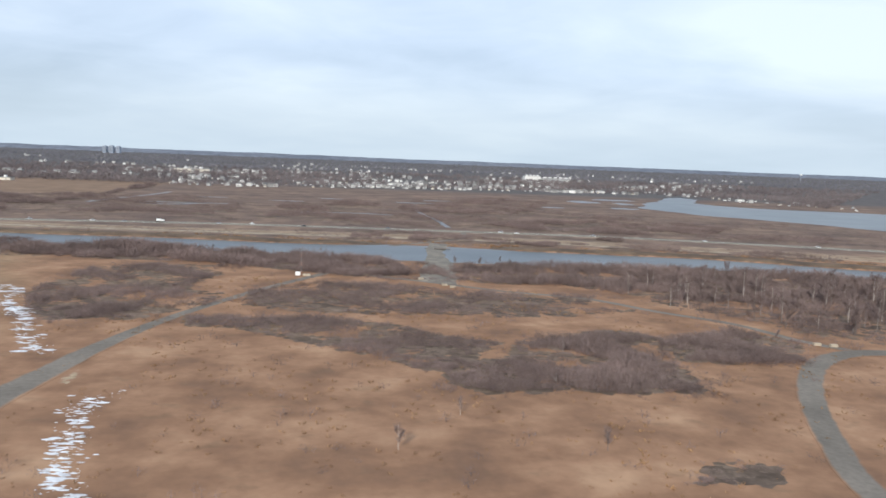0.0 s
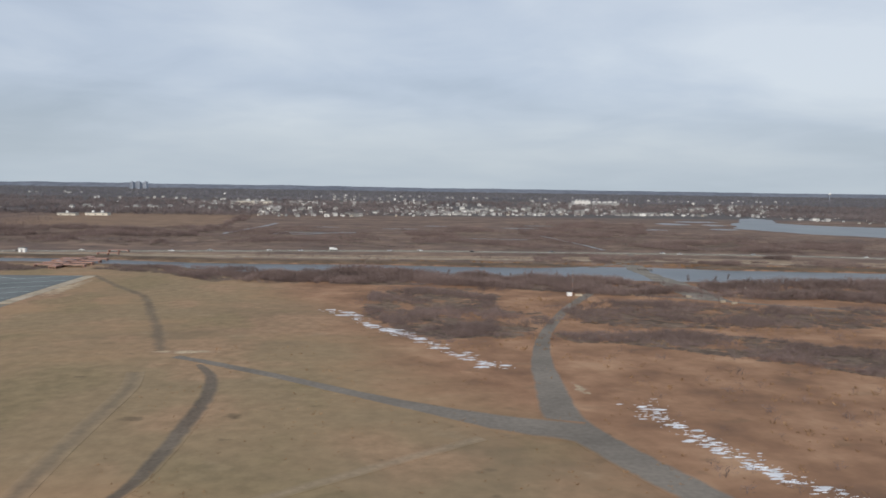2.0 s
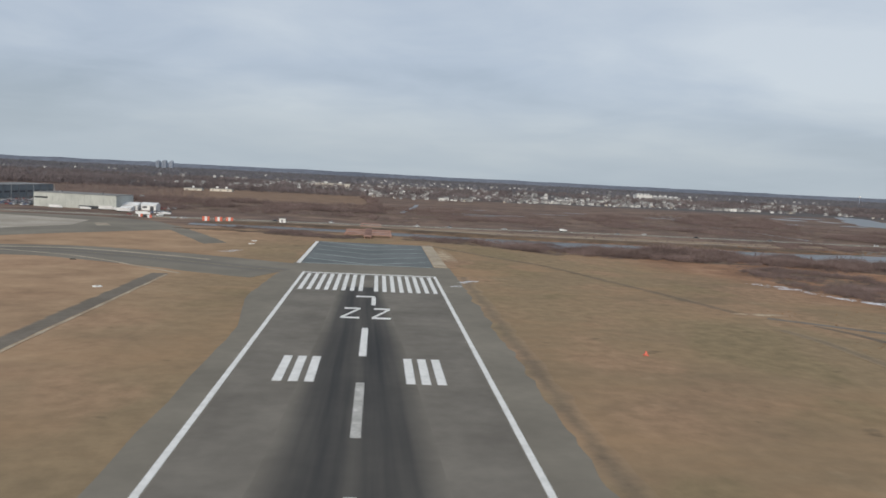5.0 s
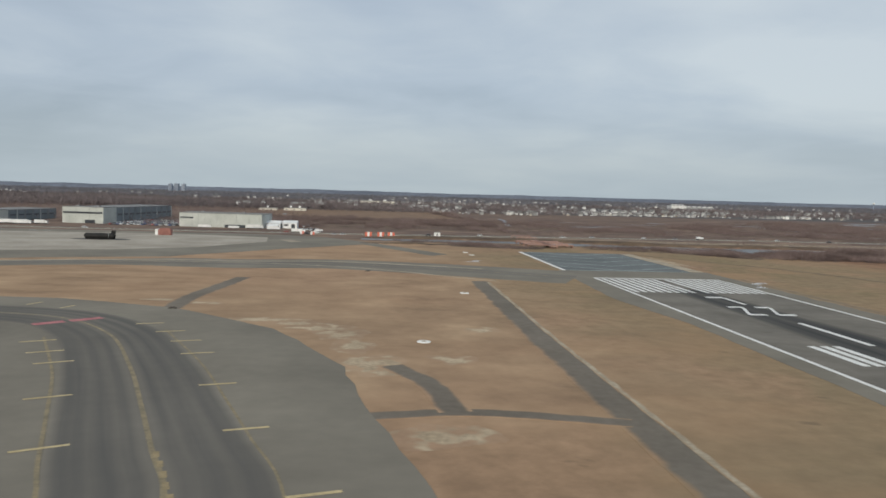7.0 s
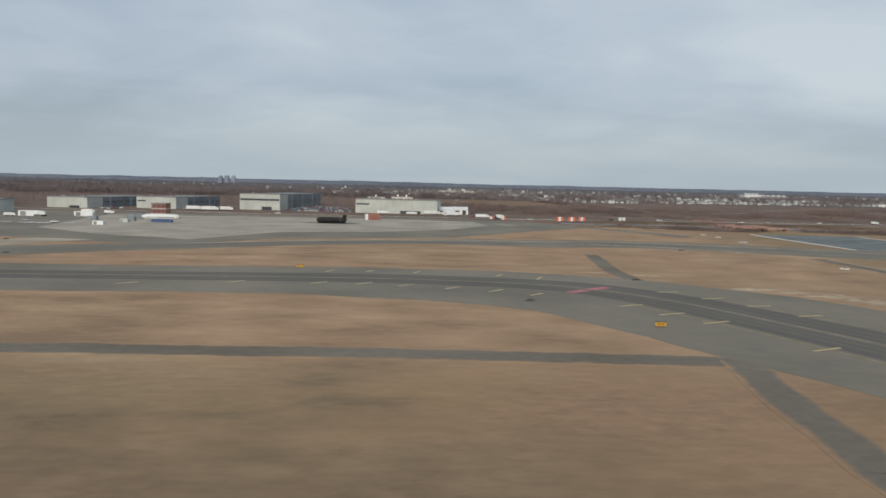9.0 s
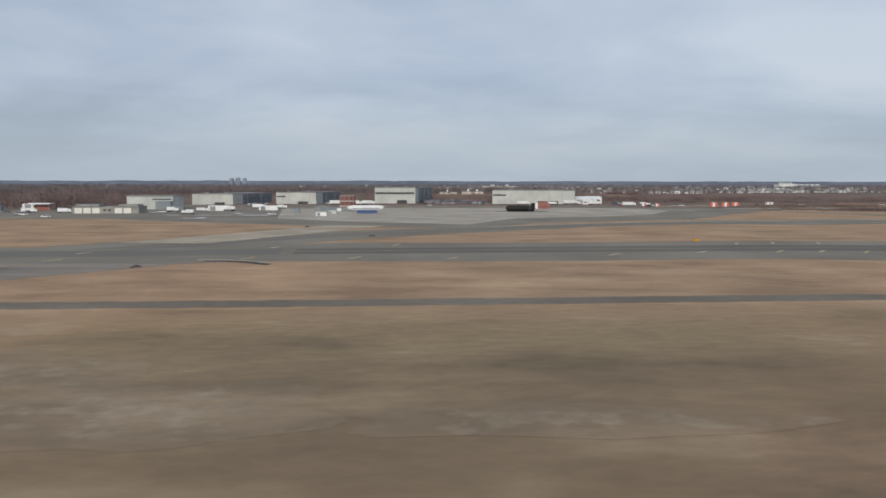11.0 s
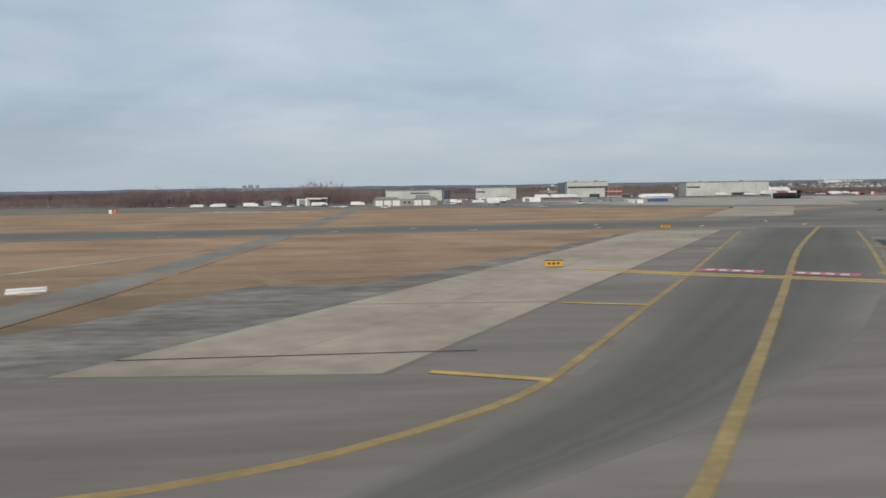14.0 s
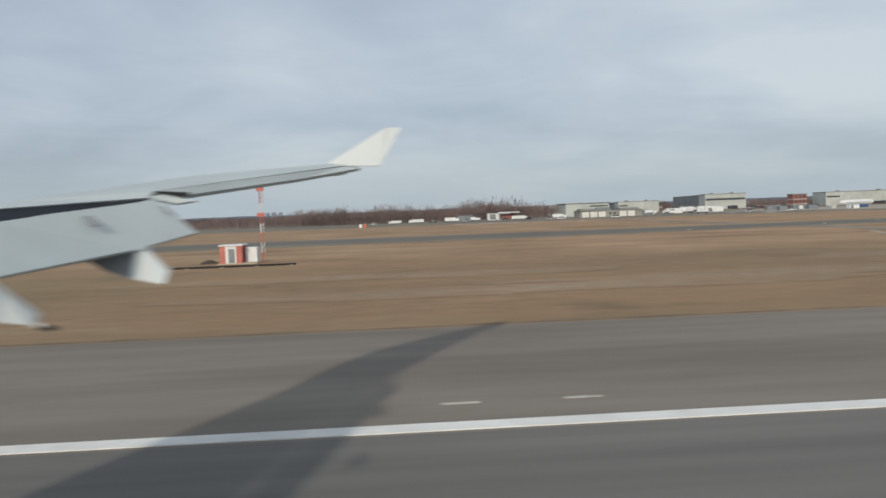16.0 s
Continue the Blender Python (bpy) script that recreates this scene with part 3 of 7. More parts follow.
def smooth(pts, step=2.0):
    """Points along a soft curve through pts."""
    p = [Vector((*q, 0)) for q in pts]
    slope = []
    for i in range(len(p)):
        a, b = p[max(i - 1, 0)], p[min(i + 1, len(p) - 1)]
        reach = min([(p[i] - p[j]).length for j in (i - 1, i + 1) if 0 <= j < len(p)])
        slope.append((b - a).normalized() * reach)
    out = []
    for i in range(len(p) - 1):
        k = min(max(2, int((p[i + 1] - p[i]).length / step)), 80)
        for j in range(k):
            t = j / k
            out.append(p[i] * (2 * t ** 3 - 3 * t * t + 1) + slope[i] * (t ** 3 - 2 * t * t + t) + p[i + 1] * (3 * t * t - 2 * t ** 3) + slope[i + 1] * (t ** 3 - t * t))
    out.append(p[-1])
    return [(v.x, v.y) for v in out]


def ribbon(name, pts, width, z, mat, parent=None, label="", ragged=0.0, shift=0.0, step=2.0):
    """A strip along a soft curve; width: one number or one for each point of pts."""
    line = smooth(pts, step)
    n = len(line)
    verts, faces = [], []
    for i, (x, y) in enumerate(line):
        ax, ay = line[max(i - 1, 0)]
        bx, by = line[min(i + 1, n - 1)]
        d = math.hypot(bx - ax, by - ay) or 1.0
        nx, ny = -(by - ay) / d, (bx - ax) / d
        w = width if isinstance(width, (int, float)) else width[min(int(i / n * len(width)), len(width) - 1)]
        if not isinstance(width, (int, float)):
            u = i / max(n - 1, 1) * (len(width) - 1)
            k = min(int(u), len(width) - 2)
            w = width[k] + (width[k + 1] - width[k]) * (u - k)
        for s in (1, -1):
            r = ragged * noise.noise((x * 0.25 + s * 7, y * 0.25, z * 9))
            off = shift + s * (w / 2) + s * r
            verts += [(x + nx * off, y + ny * off, z), (x + nx * off, y + ny * off, -0.05)]
    for i in range(n - 1):
        a, b = i * 4, i * 4 + 4
        faces += [(a, a + 2, b + 2, b), (a + 1, a, b, b + 1), (a + 2, a + 3, b + 3, b + 2)]
    e = n * 4 - 4
    faces += [(0, 1, 3, 2), (e, e + 2, e + 3, e + 1)]
    o = obj(name, verts, faces, mat, parent, label)
    across = o.data.attributes.new("across", "FLOAT", "POINT")
    across.data.foreach_set("value", np.tile([1.0, 1.0, -1.0, -1.0], n))
    return o


def structure(o, label, category):
    return tagged(o, label, category, kind="structure")


def blades(name, spots, mat, label, category, count=7, spread=0.8, thick=0.12, seed=1):
    """A thicket: at every spot (x, y, height) a fan of thin upright twigs, all in one mesh."""
    rng = np.random.default_rng(seed)
    s = np.asarray(spots, float)
    k = len(s) * count
    base = np.repeat(s, count, axis=0)
    h = base[:, 2] * rng.uniform(0.5, 1.1, k)
    ang = rng.uniform(0, 2 * np.pi, k)
    rad = base[:, 2] * spread * np.sqrt(rng.uniform(0, 1, k)) * 0.6
    bx, by = base[:, 0] + np.cos(ang) * rad * 0.6, base[:, 1] + np.sin(ang) * rad * 0.6
    tx, ty = bx + np.cos(ang) * rad + rng.normal(0, 0.1, k) * h, by + np.sin(ang) * rad + rng.normal(0, 0.1, k) * h
    turn = rng.uniform(0, np.pi, k)
    w = h * thick * rng.uniform(0.5, 1.3, k)
    v = np.empty((k, 4, 3))
    v[:, 0] = np.stack([bx - np.cos(turn) * w * 0.5, by - np.sin(turn) * w * 0.5, np.zeros(k) - 0.02], 1)
    v[:, 1] = np.stack([bx + np.cos(turn) * w * 0.5, by + np.sin(turn) * w * 0.5, np.zeros(k) - 0.02], 1)
    v[:, 2] = np.stack([tx + np.cos(turn) * w, ty + np.sin(turn) * w, h * 0.62], 1)
    v[:, 3] = np.stack([tx * 1.0, ty * 1.0, h], 1)
    me = bpy.data.meshes.new(name)
    me.vertices.add(k * 4)
    me.vertices.foreach_set("co", v.ravel())
    idx = np.arange(k * 4).reshape(k, 4)
    tri = np.concatenate([idx[:, [0, 1, 2]], idx[:, [0, 2, 3]]], 1).reshape(-1, 3)
    me.loops.add(tri.size)
    me.loops.foreach_set("vertex_index", tri.ravel().astype(np.int32))
    me.polygons.add(len(tri))
    me.polygons.foreach_set("loop_start", np.arange(0, tri.size, 3, dtype=np.int32))
    me.polygons.foreach_set("loop_total", np.full(len(tri), 3, dtype=np.int32))
    me.materials.append(mat)
    me.update(calc_edges=True)
    return tagged(new(name, me), label, category, kind="stuff")


def twigs(name, spots, mat, label, category, count=16, middle=0.55, wide=0.45, tall=0.42, length=0.34, thick=0.03, stems=1, seed=1):
    """Leafless bushes or trees, all in one mesh: at every spot (x, y, height) a few stems and a loose cloud of fine twigs."""
    rng = np.random.default_rng(seed)
    s = np.asarray(spots, float)
    k = len(s) * count
    b = np.repeat(s, count, axis=0)
    h = b[:, 2]
    d = rng.normal(0, 1, (k, 3))
    d /= np.linalg.norm(d, axis=1)[:, None]
    r = rng.uniform(0.15, 1.0, k) ** 0.6
    mid = np.stack([b[:, 0] + d[:, 0] * r * wide * h, b[:, 1] + d[:, 1] * r * wide * h, h * (middle + d[:, 2] * r * tall)], 1)
    way = d * rng.uniform(0.3, 1.0, (k, 1)) + rng.normal(0, 0.35, (k, 3)) + np.array([0, 0, 0.75])
    way /= np.linalg.norm(way, axis=1)[:, None]
    half = way * (h * length * rng.uniform(0.5, 1.2, k) / 2)[:, None]
    side = np.cross(way, rng.normal(0, 1, (k, 3)))
    side /= np.linalg.norm(side, axis=1)[:, None] + 1e-6
    side *= (h * thick * rng.uniform(0.5, 1.3, k))[:, None]
    v = np.stack([mid - half - side, mid - half + side, mid + half], 1)
    v[:, :, 2] = np.maximum(v[:, :, 2], 0.0)
    if stems:
        q = np.repeat(s, stems, axis=0)
        m = len(q)
        a = rng.uniform(0, np.pi, m)
        w = q[:, 2] * thick * 0.9
        top = q[:, :2] + rng.normal(0, 0.12, (m, 2)) * q[:, 2:3]
        st = np.empty((m, 3, 3))
        st[:, 0] = np.stack([q[:, 0] - np.cos(a) * w, q[:, 1] - np.sin(a) * w, np.full(m, -0.02)], 1)
        st[:, 1] = np.stack([q[:, 0] + np.cos(a) * w, q[:, 1] + np.sin(a) * w, np.full(m, -0.02)], 1)
        st[:, 2] = np.stack([top[:, 0], top[:, 1], q[:, 2] * 0.85], 1)
        v = np.concatenate([v, st])
    me = bpy.data.meshes.new(name)
    n = len(v)
    me.vertices.add(n * 3)
    me.vertices.foreach_set("co", v.ravel())
    me.loops.add(n * 3)
    me.loops.foreach_set("vertex_index", np.arange(n * 3, dtype=np.int32))
    me.polygons.add(n)
    me.polygons.foreach_set("loop_start", np.arange(0, n * 3, 3, dtype=np.int32))
    me.polygons.foreach_set("loop_total", np.full(n, 3, dtype=np.int32))
    me.materials.append(mat)
    me.update(calc_edges=True)
    return tagged(new(name, me), label, category, kind="stuff")


def inside(x, y, poly):
    hit = False
    for (x0, y0), (x1, y1) in zip(poly, poly[1:] + poly[:1]):
        if (y0 > y) != (y1 > y) and x < (x1 - x0) * (y - y0) / (y1 - y0) + x0:
            hit = not hit
    return hit


def scatter(poly, n, h, rng, clump=0.05, gate=-0.05):
    """Up to n spots (x, y, height) in a polygon, thinned to clumps."""
    xs, ys = [q[0] for q in poly], [q[1] for q in poly]
    out = []
    for _ in range(n * 6):
        x, y = rng.uniform(min(xs), max(xs)), rng.uniform(min(ys), max(ys))
        if inside(x, y, poly):
            g = noise.noise((x * clump, y * clump, 3.0)) + 0.5 * noise.noise((x * clump * 4, y * clump * 4, 8.0))
            if g > gate:
                out.append((x, y, h * rng.uniform(0.5, 1.2) * (0.75 + min(max(g, 0), 0.6))))
                if len(out) >= n:
                    break
    return out


RNG = random.Random(7)

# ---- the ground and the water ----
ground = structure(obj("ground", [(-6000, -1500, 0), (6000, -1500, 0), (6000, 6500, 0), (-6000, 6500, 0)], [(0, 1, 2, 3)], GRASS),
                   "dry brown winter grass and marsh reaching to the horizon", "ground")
canal = structure(sheet("water_canal", [(-75, 322), (-20, 318), (30, 306), (65, 283), (122, 281), (175, 269), (212, 264), (258, 259), (310, 262), (365, 247), (460, 215), (720, 120),
                                  (735, 150), (480, 245), (380, 270), (322, 292), (257, 301), (225, 309), (200, 312), (173, 306), (113, 313), (52, 315), (-10, 330), (-75, 332)],
                        0.02, WATER, ragged=1.6, step=5), "calm grey-blue canal between reedy banks", "water")
structure(sheet("water_inlet", [(450, 722), (480, 770), (520, 850), (545, 880), (548, 835), (512, 752), (520, 716), (556, 684), (640, 672), (720, 600), (900, 420), (720, 345), (560, 425), (516, 468), (482, 522), (438, 563), (425, 600), (413, 634)],
                0.02, WATER, ragged=5, step=12), "pale tidal inlet beside the marsh", "water")
for k, (x, y, a, b) in enumerate([(386, 704, 15, 17), (428, 756, 22, 15), (396, 617, 13, 8), (333, 600, 9, 6), (418, 690, 9, 14), (245, 640, 12, 3.5), (225, 600, 16, 4), (130, 575, 14, 2.5), (160, 620, 10, 3), (75, 590, 12, 2.5), (60, 520, 20, 2), (300, 690, 14, 4)]):
    structure(sheet("water_pond" if k == 0 else "water_pond.%03d" % k, [(x + a * math.cos(i * math.pi / 8), y + b * math.sin(i * math.pi / 8)) for i in range(16)], 0.02, WATER, ragged=b * 0.5, step=4),
              "small tidal pool in the brown marsh", "water")
for k, (line, w) in enumerate((([(17, 500), (22, 540), (30, 600), (33, 640)], 3.2), ([(48, 505), (66, 502), (84, 520), (100, 524)], 4.0), ([(150, 470), (176, 476), (205, 470)], 3.0), ([(223, 577), (222, 508), (229, 440), (231, 397)], 2.6))):
    structure(ribbon("water_creek" if k == 0 else "water_creek.%03d" % k, line, w, 0.021, WATER, ragged=1.0), "narrow pale creek in the marsh", "water")


def dyke(name, pts, profile, mat, ragged=0.5):
    """An earth bank along a soft curve; profile: (offset across, height) from the water side to the land side."""
    line = smooth(pts, 3.0)
    verts, faces, rim = [], [], []
    k = len(profile)
    for i, (x, y) in enumerate(line):
        (ax, ay), (bx, by) = line[max(i - 1, 0)], line[min(i + 1, len(line) - 1)]
        d = math.hypot(bx - ax, by - ay) or 1.0
        nx, ny = -(by - ay) / d, (bx - ax) / d
        swell = (1 + 0.35 * noise.noise((x * 0.06, y * 0.06, 4.0))) * min(1.0, i / 5, (len(line) - 1 - i) / 5)
        for j, (off, z) in enumerate(profile):
            o = off + ragged * noise.noise((x * 0.16, y * 0.16, j * 3.0))
            verts.append((x + nx * o, y + ny * o, z * swell if z > 0 else z))
            rim.append(1.0 if j in (0, k - 1) else 0.25)
        if i:
            a, b = (i - 1) * k, i * k
            faces += [(a + j, b + j, b + j + 1, a + j + 1) for j in range(k - 1)]
    o = obj(name, verts, faces, mat)
    o.data.attributes.new("across", "FLOAT", "POINT").data.foreach_set("value", rim)
    return o


FAR_BANK = [(-5.4, -0.05), (-4.0, 0.75), (-2.8, 1.15), (1.0, 1.25), (4.5, 0.8), (8.5, -0.03)]
for k, line in enumerate(([(-75, 336), (-10, 334), (52, 320), (113, 318), (160, 312), (196, 314)], [(240, 310), (257, 306), (322, 297), (380, 275), (480, 250), (735, 159)])):
    structure(dyke("bank_far" if k == 0 else "bank_far.001", line, FAR_BANK, BANK), "dark muddy bank along the canal", "bank")
structure(dyke("bank_pond", [(-76, 303), (-62, 299), (-50, 298), (-40, 301)], [(-2.4, -0.05), (-1.2, 0.7), (0.6, 0.8), (2.4, -0.03)], BANK, 0.3), "dark earth bank beside the canal's end", "bank")
structure(ribbon("bank_near", [(-75, 320), (30, 304), (65, 279), (122, 278), (175, 266), (212, 261), (258, 256), (310, 259), (365, 244), (460, 212), (720, 117)], 3.0, 0.04, BANK, ragged=1.2),
          "reedy near bank of the canal", "bank")
structure(ribbon("grass_verge", [(-60, 351), (60, 348), (160, 346), (240, 345), (300, 336), (360, 321), (440, 298), (600, 243)], 24.0, 0.025, DRY_VERGE, ragged=2.5, step=3), "pale dry grass between the canal and the highway", "ground")
structure(ribbon("sand_verge", [(-60, 352), (60, 345), (160, 341), (240, 338), (300, 327), (360, 313), (440, 288), (600, 232)], 5.0, 0.03, SAND, ragged=2.0), "pale sandy track along the canal bank", "ground")

# ---- the highway beyond the canal ----
HIGHWAY = [(-900, 405), (-500, 385), (-300, 368), (-150, 360), (-60, 362), (25, 370), (123, 380), (231, 377), (315, 370), (430, 341), (600, 285), (900, 180)]
structure(ribbon("verge_highway", HIGHWAY, 13.0, 0.03, SAND, ragged=2.0, step=4), "sandy verge of the highway", "ground")
highway = structure(ribbon("road_highway", HIGHWAY, 8.0, 0.06, ASPHALT_OLD, step=4), "grey two-way highway across the marsh", "road")
ribbon("lane_line", HIGHWAY, 0.25, 0.075, WHITE_PAINT, highway, "white lane line", step=4)
structure(sheet("stone_weir", [(216, 323), (225, 317), (220, 298), (219, 278), (219.5, 258), (219, 242), (216.5, 217), (206, 221), (208, 240), (209.5, 258), (212.5, 280), (213, 298)], 0.045, BROKEN, ragged=1.2, step=2), "grey stony weir running into the canal", "ground")
structure(ribbon("road_service", [(200, 308), (232, 343), (236, 372)], 3.0, 0.07, GRAVEL), "gravel crossing over the canal", "road")

# ---- the cross runway with its threshold, seen end-on ----
runway = structure(sheet("runway_cross", [(-21, 195), (21, 195), (22.2, 110), (22.2, -500), (-22.2, -500), (-19.5, 90), (-19.5, 120), (-23, 150)], 0.03, ASPHALT_OLD, ragged=0.5, step=5),
                   "grey asphalt runway with white threshold markings", "runway")
sheet("shoulder_line", [(-15.2, 187), (15.2, 187), (15.2, -480), (-15.2, -480)], 0.04, RUNWAY_MID, runway, "darker asphalt between the edge lines")
ribbon("rubber_mark", [(-1.5, 166), (-1.2, 140), (-0.6, 110), (0, 60), (0, -200)], [9, 13, 17, 22, 22], 0.046, RUBBER_LANE, runway, "dark tyre rubber along the centre")
for x in (-15.7, 15.7):
    block("edge_line", x - 0.34, x + 0.34, -480, 187, 0.0, 0.055, WHITE_PAINT, runway)
block("threshold_line", -16.04, 16.04, 187, 188.2, 0.0, 0.055, WHITE_PAINT, runway)
for i in range(8):
    for s in (-1, 1):
        x = s * (1.6 + i * 1.78)
        block("threshold_stripe", x - 0.44, x + 0.44, 160.5, 186, 0.0, 0.056, WHITE_PAINT, runway)
for y0, y1 in ((102.8, 121.9), (70.3, 89.5), (38, 57), (6, 25), (-26, -7)):
    block("centre_stripe", -0.5, 0.5, y0, y1, 0.0, 0.057, WHITE_PAINT if y0 > 100 else WORN_WHITE, runway, "" if y0 > 100 else "worn grey-white stripe")
for s in (-1, 1):
    for i in range(3):
        x = s * (5.95 + i * 1.85)
        block("touchdown_stripe", x - 0.55, x + 0.55, 89.4, 102.0, 0.0, 0.057, WHITE_PAINT, runway)


def digit_two(x, y, parent):
    """A runway numeral 2 seen upside down from this end: bars and a slanted stroke."""
    bm = bmesh.new()
    w, h, t = 3.2, 10.6, 1.5
    box_bm(bm, x - w / 2, x + w / 2, y, y + t, 0.0, 0.058)
    box_bm(bm, x - w * 0.4, x + w / 2, y + h - t, y + h, 0.0, 0.058)
    m = Matrix.Translation((x, y + h * 0.5, 0.029)) @ Matrix.Rotation(-math.atan2(w * 0.8, h - 2 * t), 4, "Z")
    r = bmesh.ops.create_cube(bm, size=1.0)
    bmesh.ops.scale(bm, vec=(0.62, h - 1.2 * t, 0.058), verts=r["verts"])
    bmesh.ops.transform(bm, matrix=m, verts=r["verts"])
    return part("runway_number", bm, WHITE_PAINT, parent, "white painted runway numeral two")


digit_two(-2.7, 129.8, runway)
digit_two(2.6, 129.8, runway)
bm = bmesh.new()
box_bm(bm, -2.3, 1.4, 152.6, 154.2, 0.0, 0.058)
box_bm(bm, 0.8, 1.6, 143.4, 152.6, 0.0, 0.058)
part("runway_letter", bm, WHITE_PAINT, runway, "white painted runway letter")
# the blast pad behind the threshold
pad = structure(sheet("blast_pad", [(-18.2, 206), (16.8, 206), (16.8, 270), (-18.2, 271)], 0.04, BLUE_PAD), "blue-grey asphalt blast pad with faded chevrons", "pavement")
structure(sheet("pavement_threshold", [(-20, 186), (21, 186), (21, 207), (-20, 207)], 0.035, ASPHALT_OLD), "grey asphalt before the threshold", "pavement")
block("edge_line", -19.4, -18.3, 206, 271, 0.0, 0.05, WHITE_PAINT, pad)
for i in range(11):
    y = 208 + i * 5.7
    block("concrete_slab", 17.0, 20.6, y, y + 5.2, 0.0, 0.06, CONCRETE if i % 3 else BARE_SAND, pad)
for i in range(5):
    y = 212 + i * 13
    for s in (-1, 1):
        ribbon("chevron_line", [(-0.7, y - 4), (-0.7 + s * 8.5, y + 1.5), (-0.7 + s * 16.5, y + 6)], 0.5, 0.052, CHEVRON, pad, "faded pale chevron line", ragged=0.15)
block("chevron_line", -17, 16, 206.4, 207.0, 0.0, 0.052, CHEVRON, pad)

# ---- taxiways ----
taxi = structure(sheet("taxiway_main", [(-700, 104), (-420, 101), (-366, 102), (-338, 106), (-300, 107.5), (-283, 105.6), (-241.7, 104.6), (-235.7, 107), (-195, 105.5), (-158, 107), (-135, 101), (-125, 95), (-118, 82.6),
                                        (-113, 71.5), (-105, 56), (-99, 20), (-99, -200), (-62, -200), (-62, 20), (-66, 51), (-71, 71), (-73.5, 87), (-84, 111), (-103, 130), (-124, 139), (-153, 141),
                                        (-190, 138), (-225, 139), (-250, 134), (-285, 130), (-318, 127), (-345, 125), (-420, 129), (-700, 134)], 0.03, ASPHALT_OLD, ragged=0.6, step=4),
                 "grey asphalt taxiway curving past the grass", "taxiway")
WEST_LINE = [(-690, 119), (-420, 115), (-345, 115), (-285, 118), (-232, 121.5)]
TAXI_LINE = [(-230, 122), (-177, 124.5), (-143, 125), (-118, 119.5), (-105.4, 106.3), (-96.5, 86.3), (-90.8, 70.6), (-86.5, 58.3), (-83.4, 49.6), (-79, 20), (-79, -150)]
ribbon("worn_lane", TAXI_LINE, [10, 11, 12, 13, 14, 15, 15, 15, 16, 17, 17], 0.045, TYRE_LANE, taxi, "lane darkened by tyres")
ribbon("worn_lane", WEST_LINE, [20, 19, 17, 15, 12], 0.044, WEST_LANE, taxi, "lane darkened by tyres", step=6)
ribbon("centre_line", TAXI_LINE, 0.45, 0.052, WORN_YELLOW, taxi, "faded yellow centre line")
def dash(x, y, dx, dy, mat, parent, w=0.34, z=0.055, name="shoulder_dash"):
    d = math.hypot(dx, dy)
    nx, ny = -dy / d * w / 2, dx / d * w / 2
    return obj(name, [(x + nx, y + ny, z), (x - nx, y - ny, z), (x + dx - nx, y + dy - ny, z), (x + dx + nx, y + dy + ny, z)], [(0, 1, 2, 3)], mat, parent)


for s, w in ((-7.6, 0.34), (7.4, 0.24)):
    ribbon("edge_line", TAXI_LINE[4:], w, 0.05, WORN_YELLOW, taxi, "faded yellow edge line", shift=s)
for x, y in ((-86.2, 58.3), (-85.4, 56.2), (-84.6, 54.1), (-83.9, 52.0), (-83.1, 49.9), (-82.5, 47.8), (-81.9, 45.7)):
    dash(x, y, 0.36, -1.3, FADED_YELLOW, taxi, 0.45, 0.058, name="centre_dash")
for x, y in ((-103.9, 113.6), (-99.5, 107.5), (-95.9, 100.9), (-92.8, 93.3), (-87.5, 78.3), (-82.3, 63.4), (-75.7, 49.2), (-72, 34), (-71, 18)):
    dash(x, y, 3.6, 1.05, PALE_YELLOW, taxi, 0.46)
for x, y in ((-113.7, 99.4), (-110.3, 93), (-107.1, 87.3), (-101.9, 72.7), (-96.7, 58.1), (-93, 42), (-92, 26)):
    dash(x, y, 3.7, 1.8, PALE_YELLOW, taxi, 0.46)
for x, y in ((-182.9, 113.5), (-168.1, 117), (-155.6, 117.3), (-148.8, 117.3), (-142.4, 116), (-135.5, 113.7), (-129.3, 111.4), (-123.9, 108)):
    dash(x, y, 2.3, 2.6, PALE_YELLOW, taxi, 0.46)
for x, y in ((-155, 133), (-148, 134), (-140, 133.3), (-126, 130.5), (-119.6, 127.4), (-215, 132), (-235, 128), (-262, 119), (-290, 117), (-318, 116.5)):
    dash(x, y, 1.2, 3.0, PALE_YELLOW, taxi, 0.46)
for x, y in ((-207, 109), (-221, 110), (-236, 110), (-262, 108), (-277, 108.5), (-292, 109), (-310, 109.5), (-330, 111), (-352, 107)):
    dash(x, y, 1.6, 2.6, PALE_YELLOW, taxi, 0.46)
dash(-117.4, 112.0, 3.2, 2.9, RED_PAINT, taxi, 1.7, name="surface_sign")
dash(-113.6, 115.4, 3.4, 3.1, RED_PAINT, taxi, 1.7, name="surface_sign")

FAR_TAXI = [(-20.5, 188), (-32, 193), (-44, 199), (-60, 206), (-82, 212), (-105, 208.5), (-128, 208.5), (-160, 199), (-190, 182), (-215, 168), (-240, 148), (-262, 124)]
far_taxi = structure(ribbon("taxiway_far", FAR_TAXI, [30, 29, 27, 25, 24, 15, 14, 16, 20, 24, 28, 30], 0.0335, ASPHALT_OLD, ragged=0.6), "grey taxiway leading to the apron", "taxiway")
ribbon("worn_lane", FAR_TAXI, 11.0, 0.042, SOFT_LANE, far_taxi, "darker worn lane")
ribbon("edge_line", [(-150, 211), (-126, 211), (-106, 210.5), (-92, 208.5), (-75, 202.5), (-63, 194.5), (-56, 188.3), (-42, 177)], 0.75, 0.05, CONCRETE, far_taxi, "pale line along the taxiway", ragged=0.1)
